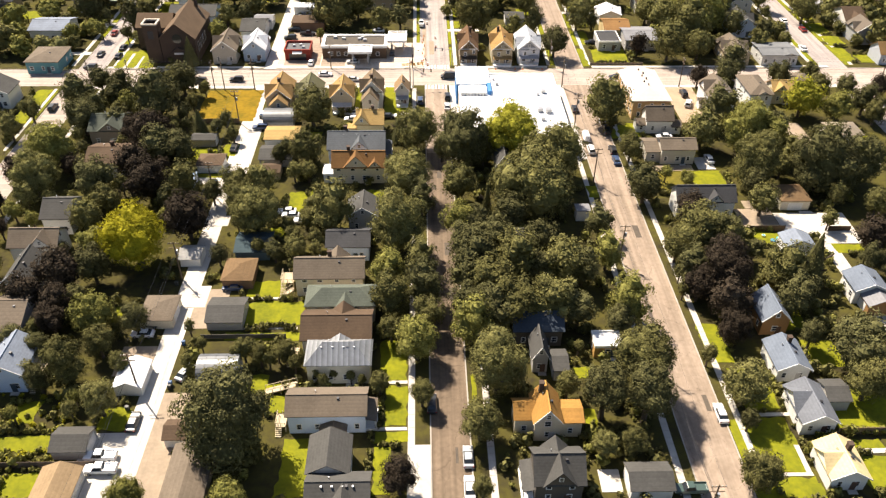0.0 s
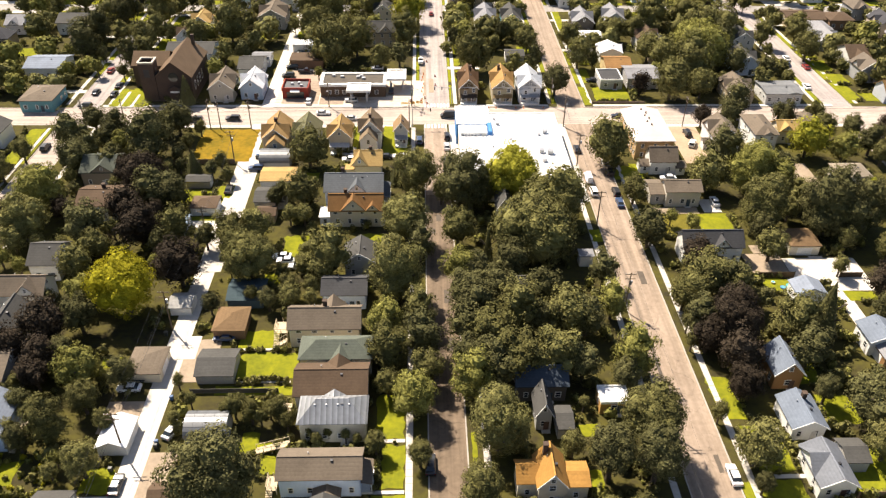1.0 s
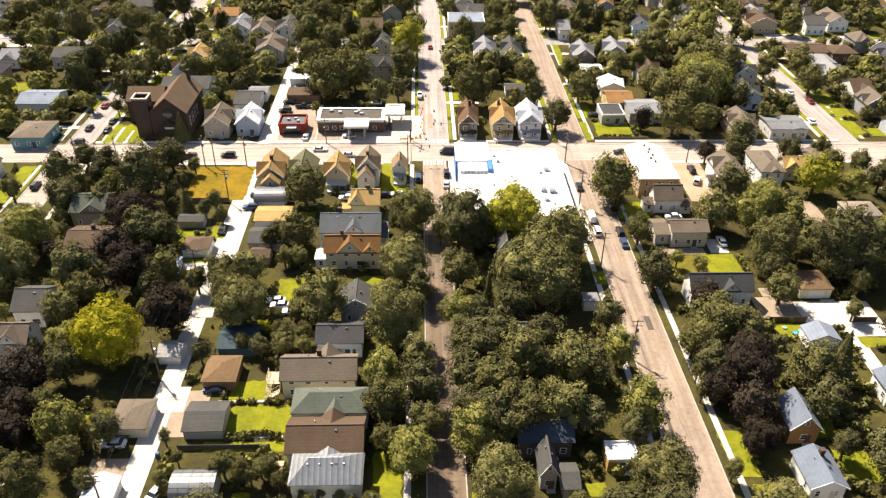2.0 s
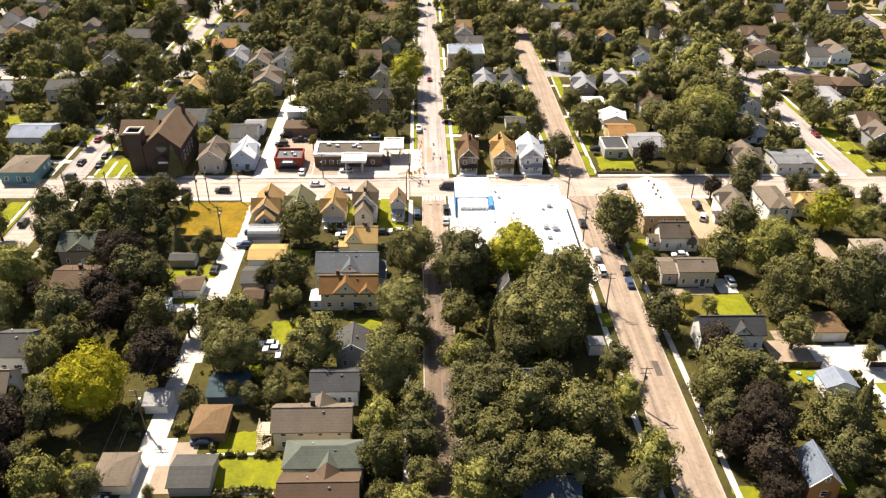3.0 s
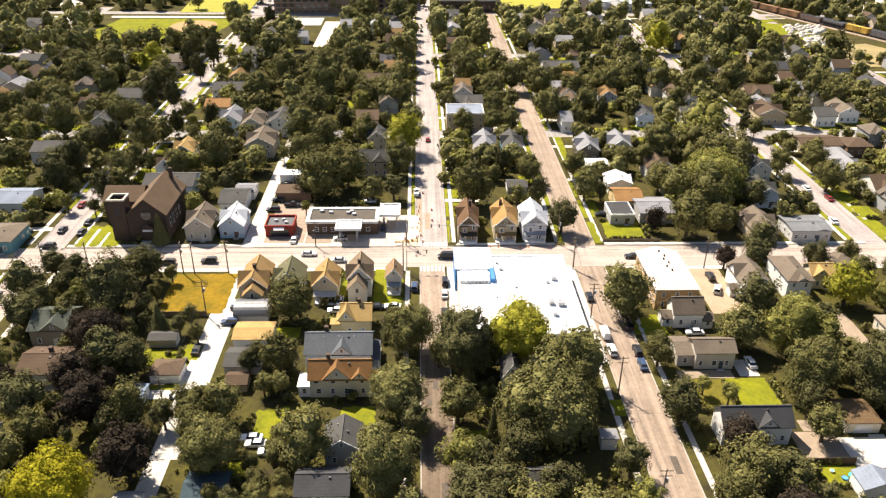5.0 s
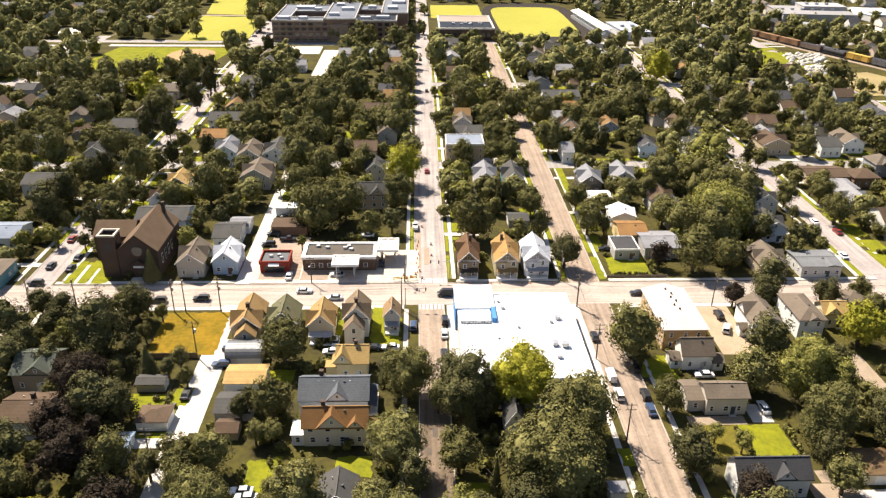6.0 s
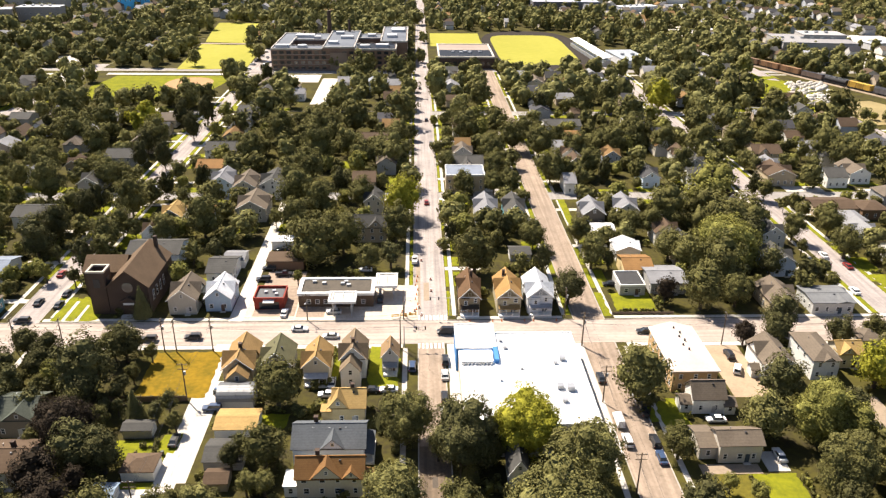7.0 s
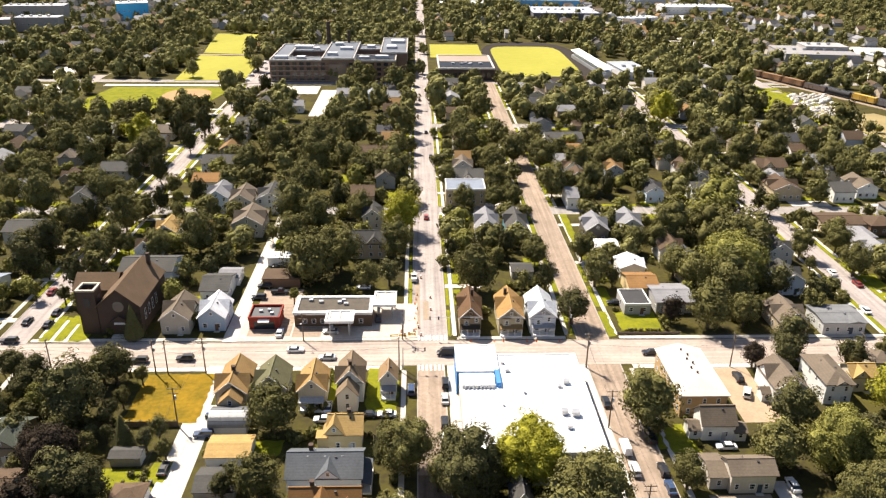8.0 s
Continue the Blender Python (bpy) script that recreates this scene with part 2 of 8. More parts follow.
# raised blocks with kerbs
xs = sorted(NS_STREETS)
cols = [-900] + [e for x, w in xs for e in (x - w / 2, x + w / 2)] + [900]
rows_y = [-500] + [e for y, w in EWS for e in (y - w / 2, y + w / 2)] + [1300]
for bx0, bx1 in zip(cols[::2], cols[1::2]):
    for y0, y1 in zip(rows_y[::2], rows_y[1::2]):
        x0 = XM + 4.8 if y0 > 240 and abs(bx0 - XM) < 4 else bx0
        x1 = XM - 4.8 if y0 > 240 and abs(bx1 - XM) < 4 else bx1
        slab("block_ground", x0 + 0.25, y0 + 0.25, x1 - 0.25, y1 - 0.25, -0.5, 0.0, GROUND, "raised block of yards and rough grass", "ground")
        if y0 < 620 and -240 < x0 and x1 < 260:
            k = Shape()
            k.box(x0, y0, -0.5, x0 + 0.25, y1, 0.004).box(x1 - 0.25, y0, -0.5, x1, y1, 0.004)
            k.box(x0 + 0.25, y0, -0.5, x1 - 0.25, y0 + 0.25, 0.004).box(x0 + 0.25, y1 - 0.25, -0.5, x1 - 0.25, y1, 0.004)
            tagged(new("kerb", k.mesh("kerb", KERBSTONE)), "pale concrete kerb round a block", "kerb", kind="structure")


FOOTPRINTS, OPEN = [], []


SLABS = []


def surface(x, y):
    """The height of the top of what lies on the ground at a place."""
    street_here = on_street(x, y, 0.0)
    return max([z for x0, y0, x1, y1, z in SLABS if x0 <= x <= x1 and y0 <= y <= y1] + [ZS if street_here else 0.0])


def on_street(x, y, m):
    return any(abs(x - sx) < w / 2 + m for sx, w in NS_STREETS if y < 620 or sx == XM) or any(abs(y - sy) < w / 2 + m for sy, w in EWS if y < 620)


def lay(name, x0, y0, x1, y1, base, mat, label):
    """A thin layer of lawn or paving, each a millimetre above the one before, so that none share a plane."""
    z = base + 0.0004 * len(SLABS)
    SLABS.append((x0, y0, x1, y1, z))
    return slab(name, x0, y0, x1, y1, -0.1, z, mat, label, name)


LAWNS = []


def lawn(x0, y0, x1, y1, mat=None, label="sunlit yellow-green mown lawn"):
    OPEN.append((x0, y0, x1, y1))
    LAWNS.append((x0, y0, x1, y1))
    z = 0.02 + 0.0004 * len(SLABS)
    SLABS.append((x0, y0, x1, y1, z))
    # a worn, uneven edge
    rng = random.Random(int(x0 * 11 + y0 * 7))
    ring, corners = [], [(x0, y0), (x1, y0), (x1, y1), (x0, y1)]
    for (ax, ay), (bx, by) in zip(corners, corners[1:] + corners[:1]):
        n = max(2, min(14, int((abs(bx - ax) + abs(by - ay)) / 1.2)))
        wob = min(0.4, 0.1 * min(x1 - x0, y1 - y0))
        ring += [(ax + (bx - ax) * i / n + rng.uniform(-wob, wob), ay + (by - ay) * i / n + rng.uniform(-wob, wob)) for i in range(n)]
    cx, cy = (x0 + x1) / 2, (y0 + y1) / 2
    for i, (px, py) in enumerate(ring):
        # lawns end at the kerbs
        for sx, w in NS_STREETS:
            if abs(px - sx) < w / 2 + 0.35:
                px = sx + (w / 2 + 0.35) * (1 if cx > sx else -1)
        for sy, w in EWS:
            if abs(py - sy) < w / 2 + 0.35:
                py = sy + (w / 2 + 0.35) * (1 if cy > sy else -1)
        ring[i] = (px, py)
    s = Shape().hull([(px, py, -0.1) for px, py in ring], [(px, py, z) for px, py in ring])
    return tagged(new("lawn", s.mesh("lawn", mat or LAWN)), label, "lawn", kind="structure")


def pavement(x0, y0, x1, y1, label="pale concrete pavement"):
    return lay("pavement", x0, y0, x1, y1, 0.04, CONCRETE, label)


def drive(x0, y0, x1, y1, mat=None, label="pale concrete driveway"):
    OPEN.append((x0, y0, x1, y1))
    return lay("driveway", x0, y0, x1, y1, 0.03, mat or CONCRETE, label)


# ---- houses ----
def window_mesh(w, h):
    key = ("window", w, h)
    if key not in MAT:
        t = 0.13
        s = Shape().box(-w / 2, -0.05, -h / 2, -w / 2 + t, 0.02, h / 2).box(w / 2 - t, -0.05, -h / 2, w / 2, 0.02, h / 2)
        s.box(-w / 2 + t, -0.05, -h / 2, w / 2 - t, 0.02, -h / 2 + t).box(-w / 2 + t, -0.05, h / 2 - t, w / 2 - t, 0.02, h / 2).box(-w / 2 + t, -0.045, -0.04, w / 2 - t, 0.02, 0.04)
        p = Shape().box(-w / 2 + t, -0.02, -h / 2 + t, w / 2 - t, 0.01, h / 2 - t)
        MAT[key] = (s.mesh("window", TRIM), p.mesh("pane", PANE))
    return MAT[key]


def put_window(parent, x, y, z, turn, w=1.0, h=1.45):
    fm, pm = window_mesh(w, h)
    f = part("window", fm, None, parent)
    f.matrix_basis = pose(x, y, z, 0, 0, turn)
    part("pane", pm, None, f)
    return f


def put_windows(parent, hx, hy, eave, storeys, sides="sew", skip=0.0):
    """Rows of windows on the walls of a box with half sizes hx, hy."""
    for s in range(storeys):
        z = 1.75 + s * 2.75
        if z + 0.8 > eave:
            break
        for side in sides:
            length = 2 * (hx if side in "sn" else hy)
            n = max(1, int(length / 2.9))
            for i in range(n):
                u = (i + 0.5) / n * length - length / 2 + random.uniform(-0.25, 0.25)
                if side in "ew" and random.random() < skip * 2:
                    continue
                w = random.choice((0.95, 0.95, 1.25))
                if side == "s":
                    put_window(parent, u, -hy, z, 0, w)
                elif side == "n":
                    put_window(parent, u, hy, z, 180, w)
                elif side == "e":
                    put_window(parent, hx, u, z, 90, w)
                else:
                    put_window(parent, -hx, u, z, -90, w)


def gable_roof(hx, hy, z, rise, axis, over=0.45, d=0.18):
    """Two sloping plates that meet along a ridge; axis: the ridge's direction."""
    s = Shape()
    if axis == "x":
        drop = rise / hy * over
        a, b = hx + over, hy + over
        s.sheet([(-a, -b, z - drop), (a, -b, z - drop), (a, 0, z + rise), (-a, 0, z + rise)], d)
        s.sheet([(-a, 0, z + rise), (a, 0, z + rise), (a, b, z - drop), (-a, b, z - drop)], d)
    else:
        drop = rise / hx * over
        a, b = hx + over, hy + over
        s.sheet([(-a, -b, z - drop), (0, -b, z + rise), (0, b, z + rise), (-a, b, z - drop)], d)
        s.sheet([(0, -b, z + rise), (a, -b, z - drop), (a, b, z - drop), (0, b, z + rise)], d)
    return s


def hip_roof(hx, hy, z, rise, over=0.45, flat=0.0):
    a, b = hx + over, hy + over
    m = min(a, b)
    px, py = a - m + flat + 0.05, b - m + flat + 0.05
    s = Shape()
    zl = z - 0.1
    low = [(-a, -b, zl), (a, -b, zl), (a, b, zl), (-a, b, zl)]
    mid = [(x, y, zl + 0.18) for x, y, _ in low]
    s.hull(low, mid)
    s.hull(mid, [(-px, -py, z + rise), (px, -py, z + rise), (px, py, z + rise), (-px, py, z + rise)])
    return s


def gable_walls(hx, hy, z, rise, axis, base=-0.4):
    """Walls up to the eaves with the two gable triangles."""
    s = Shape().box(-hx, -hy, base, hx, hy, z)
    if rise:
        e = 0.12
        if axis == "x":
            s.add([(-hx, -hy + e, z), (hx, -hy + e, z), (hx, hy - e, z), (-hx, hy - e, z), (-hx, 0, z + rise - e), (hx, 0, z + rise - e)], [(0, 1, 5, 4), (2, 3, 4, 5), (1, 2, 5), (3, 0, 4)])
        else:
            s.add([(-hx + e, -hy, z), (hx - e, -hy, z), (hx - e, hy, z), (-hx + e, hy, z), (0, -hy, z + rise - e), (0, hy, z + rise - e)], [(0, 1, 4), (1, 2, 5, 4), (2, 3, 5), (3, 0, 4, 5)])
    return s


def house(x, y, w, d, eave=5.4, rise=2.6, roof="y", wall=(0.6, 0.58, 0.52), top=(0.16, 0.14, 0.12), label="", cross=None, porch="", chimney=None,
          sides="sew", metal=False, name="house", category="house", vents=0, group="houses of the town", plain=False, wing=None, ewing=None, flat_side=None, porch_top=None, front=None):
    """A house on its plot: walls, roof, windows, door, porch, chimney. roof: ridge along x or y, or hip, or flat.
    cross: (offset, width, rise, sides) of a gable set into the roof, facing s, n, e or w."""
    ob = thing(name, x, y, 0, 0, label, category, group)
    hx, hy = w / 2, d / 2
    FOOTPRINTS.append((x - hx, y - hy, x + hx, y + hy))
    wm, rm = wallpaint(wall), (metalroof(top) if metal else shingle(top))
    if roof in "xy":
        part("wall", gable_walls(hx, hy, eave, rise, roof), wm, ob)
        part("roof", gable_roof(hx, hy, eave, rise, roof), rm, ob)
        o, dz = 0.47, rise / (hx if roof == "y" else hy) * 0.45
        for end in (-1,) if roof == "y" else ():
            if roof == "y":
                yy = end * (hy + o)
                pts, ax = [(-hx - .45, eave - dz), (0, eave + rise), (hx + .45, eave - dz)], 0
                b = Shape().arch([(px, pz + .02) for px, pz in pts], yy - .05, yy + .05, 0.26)
            else:
                xx = end * (hx + o)
                b = Shape().arch([(-hy - .45, eave - dz + .02), (0, eave + rise + .02), (hy + .45, eave - dz + .02)], -.05, .05, 0.26)
                b.v = [(xx + vy, vx, vz) for vx, vy, vz in b.v]
                b.f = [q[::-1] for q in b.f]
            part("bargeboard", b, TRIM, ob)
        if not metal and not plain:
            cap = Shape().box(-hx - .4, -.14, eave + rise - .02, hx + .4, .14, eave + rise + .06) if roof == "x" else Shape().box(-.14, -hy - .4, eave + rise - .02, .14, hy + .4, eave + rise + .06)
            part("ridge_cap", cap, shingle(tuple(min(1, c * 1.25) for c in top)), ob)
    elif roof == "hip":
        part("wall", Shape().box(-hx, -hy, -0.4, hx, hy, eave), wm, ob)
        part("roof", hip_roof(hx, hy, eave, rise), rm, ob)
    else:
        s = Shape().box(-hx, -hy, -0.4, hx, hy, eave)
        part("wall", s, wm, ob)
        part("roof", Shape().box(-hx + 0.25, -hy + 0.25, eave, hx - 0.25, hy - 0.25, eave + 0.06), rm, ob)
        p = Shape().rim(-hx - 0.05, -hy - 0.05, hx + 0.05, hy + 0.05, 0.3, eave - 0.3, eave + 0.35)
        part("parapet", p, TRIM, ob)
    if wing:
        # a gabled wing to the south, or to the north where its depth is negative
        off, ww, wd, we, wr = wing
        cy, hw = (-hy - wd / 2 if wd > 0 else hy - wd / 2), abs(wd) / 2
        for nm, shp, m_ in (("wing_wall", gable_walls(ww / 2, hw, we, wr, "y"), wm), ("wing_roof", gable_roof(ww / 2, hw, we, wr, "y", 0.35, 0.15), rm)):
            part(nm, shp, m_, ob).location = (off, cy, 0)
        if wd > 0:
            put_window(ob, off, -hy - wd, 1.7, 0)
            if we > 4:
                put_window(ob, off, -hy - wd, 4.3, 0)
        FOOTPRINTS.append((x + off - ww / 2, y + cy - hw, x + off + ww / 2, y + cy + hw))
    for off, ww, wd, we, wr in ([ewing] if ewing and not isinstance(ewing[0], tuple) else ewing or []):
        # a gabled wing to the east, or to the west where its depth is negative
        cx, hw = (hx + wd / 2 if wd > 0 else -hx + wd / 2), abs(wd) / 2
        for nm, shp, m_ in (("wing_wall", gable_walls(hw, ww / 2, we, wr, "x"), wm), ("wing_roof", gable_roof(hw, ww / 2, we, wr, "x", 0.35, 0.15), rm)):
            part(nm, shp, m_, ob).location = (cx, off, 0)
        put_window(ob, cx, off - ww / 2, 1.7, 0)
        FOOTPRINTS.append((x + cx - hw, y + off - ww / 2, x + cx + hw, y + off + ww / 2))
    if flat_side:
        # a low flat-roofed addition on the west wall
        off, ww, wd, wh = flat_side
        part("side_room", Shape().box(-hx - wd, off - ww / 2, -.3, -hx, off + ww / 2, wh), TRIM, ob)
        part("side_roof", Shape().box(-hx - wd - .25, off - ww / 2 - .25, wh, -hx, off + ww / 2 + .25, wh + .2), TRIM, ob)
        put_window(ob, -hx - wd / 2, off - ww / 2, 1.6, 0)
        FOOTPRINTS.append((x - hx - wd, y + off - ww / 2, x - hx, y + off + ww / 2))
    for off, cw, cr, side in ([cross] if cross and not isinstance(cross[0], tuple) else cross or []):
        half = cw / 2
        if side in "sn":
            reach = hy + 0.3
            sg = -1 if side == "s" else 1
            gw = Shape().add([(off - half + .1, sg * reach, eave - .3), (off + half - .1, sg * reach, eave - .3), (off, sg * reach, eave + cr - .15), (off - half + .1, 0, eave - .3), (off + half - .1, 0, eave - .3), (off, 0, eave + cr - .15)],
                             [(0, 1, 2), (5, 4, 3), (0, 2, 5, 3), (1, 4, 5, 2), (0, 3, 4, 1)])
            part("gable", gw, wm, ob)
            gr = Shape()
            e, far = eave - cr / half * 0.35, sg * (reach + 0.35)
            for q in (-1, 1):
                ring = [(off, far, eave + cr), (off, 0, eave + cr), (off + q * (half + 0.35), 0, e), (off + q * (half + 0.35), far, e)]
                gr.sheet(ring if q * sg > 0 else ring[::-1], 0.15)
            part("gable_roof", gr, rm, ob)
            if cr > 1.3:
                put_window(ob, off, sg * (reach + 0.01), eave + cr * 0.35, 0 if side == "s" else 180, 0.8, 1.0)
        else:
            reach = hx + 0.3
            sg = -1 if side == "w" else 1
            gw = Shape().add([(sg * reach, off - half + .1, eave - .3), (sg * reach, off + half - .1, eave - .3), (sg * reach, off, eave + cr - .15), (0, off - half + .1, eave - .3), (0, off + half - .1, eave - .3), (0, off, eave + cr - .15)],
                             [(0, 1, 2), (5, 4, 3), (0, 2, 5, 3), (1, 4, 5, 2), (0, 3, 4, 1)])
            part("gable", gw, wm, ob)
            gr = Shape()
            e, far = eave - cr / half * 0.35, sg * (reach + 0.35)
            for q in (-1, 1):
                ring = [(far, off, eave + cr), (0, off, eave + cr), (0, off + q * (half + 0.35), e), (far, off + q * (half + 0.35), e)]
                gr.sheet(ring if q * sg < 0 else ring[::-1], 0.15)
            part("gable_roof", gr, rm, ob)
    if sides:
        put_windows(ob, hx, hy, eave, 2 if eave > 4.4 else 1, sides, 0.3)
        if roof == "y" and rise > 2:
            put_window(ob, 0, -hy, eave + rise * 0.3, 0, 0.9, 1.1)
        if roof == "x" and rise > 2:
            put_window(ob, hx, 0, eave + rise * 0.3, 90, 0.9, 1.1)
    if front == "gable":
        # dark attic panel, band board and paired windows in the street gable
        k_ = .62
        part("gable_panel", Shape().add([(-hx * k_, -hy - .05, eave + rise * .1), (hx * k_, -hy - .05, eave + rise * .1), (0, -hy - .05, eave + rise * .72), (-hx * k_, -hy + .02, eave + rise * .1), (hx * k_, -hy + .02, eave + rise * .1), (0, -hy + .02, eave + rise * .72)],
                                        [(0, 1, 2), (5, 4, 3), (0, 2, 5, 3), (1, 4, 5, 2), (0, 3, 4, 1)]), shingle(tuple(c * .6 for c in wall)), ob)
        part("band_board", Shape().box(-hx - .04, -hy - .1, eave - .22, hx + .04, -hy + .02, eave + .02), TRIM, ob)
        part("bay", Shape().box(-hx * .72, -hy - .5, 3.0, -hx * .05, -hy + .02, eave - .35), wm, ob)
        part("bay_roof", Shape().box(-hx * .72 - .12, -hy - .62, eave - .35, -hx * .05 + .12, -hy, eave - .22), rm, ob)
        put_window(ob, -hx * .38, -hy - .5, 3.9, 0)
    for side in porch:
        depth = 2.0
        pr, pp = Shape(), Shape()
        if side in "sn":
            sg = -1 if side == "s" else 1
            y0, y1 = sorted((sg * hy, sg * (hy + depth)))
            pr.sheet([(-hx * .92, y0, 2.75 if side == "s" else 3.2), (hx * .92, y0, 2.75 if side == "s" else 3.2), (hx * .92, y1, 3.2 if side == "s" else 2.75), (-hx * .92, y1, 3.2 if side == "s" else 2.75)], 0.16)
            pp.box(-hx * .9, y0, -0.3, hx * .9, y1, 0.55)
            posts = [(u * hx * .85, sg * (hy + depth - .2)) for u in (-1, -0.33, 0.33, 1)]
        else:
            sg = -1 if side == "w" else 1
            x0, x1 = sorted((sg * hx, sg * (hx + depth)))
            za, zb = (2.75, 3.2) if side == "w" else (3.2, 2.75)
            pr.sheet([(x0, -hy * .9, za), (x1, -hy * .9, zb), (x1, hy * .9, zb), (x0, hy * .9, za)], 0.16)
            pp.box(x0, -hy * .88, -0.3, x1, hy * .88, 0.55)
            posts = [(sg * (hx + depth - .2), u * hy * .82) for u in (-1, -0.33, 0.33, 1)]
        part("porch_roof", pr, shingle(porch_top) if porch_top else rm, ob)
        part("porch_floor", pp, TRIM, ob)
        for px, py in posts:
            part("porch_post", Shape().box(px - .09, py - .09, 0.55, px + .09, py + .09, 2.75), TRIM, ob)
    if not plain and y < 300:
        dx = hx * 0.35
        part("door", Shape().box(dx - .5, -hy - .06, 0.15, dx + .5, -hy + .02, 2.25), paint("door_paint", ((0.12, 0.07, 0.05), (0.55, 0.53, 0.5), (0.06, 0.08, 0.1))[int(x + y) % 3]), ob)
        part("step", Shape().box(dx - .8, -hy - .9, -.1, dx + .8, -hy - .05, 0.16), CONCRETE, ob)
        if roof != "flat":
            part("vent_pipe", Shape().tube(-hx * .3, hy * .3, eave, eave + rise * .72 + .5, .09, .09, 6), GALV, ob)
            part("roof_vent", Shape().box(hx * .3 - .22, -hy * .22 - .22, eave, hx * .3 + .22, -hy * .22 + .22, eave + rise * .74 + .22), DARKMETAL, ob)
    if chimney:
        cx, cy = chimney
        part("chimney", Shape().box(cx - .4, cy - .4, eave, cx + .4, cy + .4, eave + rise + 0.9).box(cx - .48, cy - .48, eave + rise + .9, cx + .48, cy + .48, eave + rise + 1.05), BRICK, ob)
    for i in range(vents):
        u = (i + 0.5) / vents * 1.4 - 0.7
        part("roof_vent", Shape().box(u * hx - .15, -0.95, eave + rise * 0.62, u * hx + .15, -0.65, eave + rise * 0.62 + .55), GALV, ob)
    return ob


def garage(x, y, w, d, eave=2.5, rise=1.1, roof="y", wall=(0.55, 0.53, 0.48), top=(0.16, 0.14, 0.12), label="", door="w", metal=False, curved=False):
    ob = thing("garage", x, y, 0, 0, label, "garage")
    hx, hy = w / 2, d / 2
    FOOTPRINTS.append((x - hx, y - hy, x + hx, y + hy))
    wm, rm = wallpaint(wall), (metalroof(top) if metal else shingle(top))
    if curved:
        part("wall", Shape().box(-hx, -hy, -0.3, hx, hy, eave), wm, ob)
        n = 10
        pts = [(-(hy + .2) * math.cos(i * math.pi / n), eave + rise * math.sin(i * math.pi / n)) for i in range(n + 1)]
        turn = pose(0, 0, 0, 0, 0, 90)
        s = Shape().arch(pts, -hx - .2, hx + .2, 0.12)
        e = Shape().add([(px, -hx, pz - .06) for px, pz in pts] + [(px, hx, pz - .06) for px, pz in pts], [tuple(range(n, -1, -1)), tuple(range(n + 1, 2 * n + 2))])
        part("gable", e, wm, ob).matrix_basis = turn
        part("roof", s, rm, ob).matrix_basis = turn
        for q in range(int(w / 1.8)):
            yq = -hx + 0.5 + q * 1.8
            part("seam", Shape().arch([(px * 1.012, pz + .05) for px, pz in pts], yq - .04, yq + .04, 0.08), rm, ob).matrix_basis = turn
    elif roof == "hip":
        part("wall", Shape().box(-hx, -hy, -0.3, hx, hy, eave), wm, ob)
        part("roof", hip_roof(hx, hy, eave, rise, 0.3), rm, ob)
    elif roof == "flat":
        part("wall", Shape().box(-hx, -hy, -0.3, hx, hy, eave), wm, ob)
        part("roof", Shape().box(-hx - .3, -hy - .3, eave, hx + .3, hy + .3, eave + .22), rm, ob)
    else:
        part("wall", gable_walls(hx, hy, eave, rise, roof, -0.3), wm, ob)
        part("roof", gable_roof(hx, hy, eave, rise, roof, 0.3, 0.14), rm, ob)
    dw = min(hx if door in "sn" else hy, 2.3) * 0.8
    dm = TRIM
    if door == "s":
        s = Shape().box(-dw, -hy - .05, 0, dw, -hy + .02, 2.1)
    elif door == "e":
        s = Shape().box(hx - .02, -dw, 0, hx + .05, dw, 2.1)
    else:
        s = Shape().box(-hx - .05, -dw, 0, -hx + .02, dw, 2.1)
    part("door", s, dm, ob)
    return ob


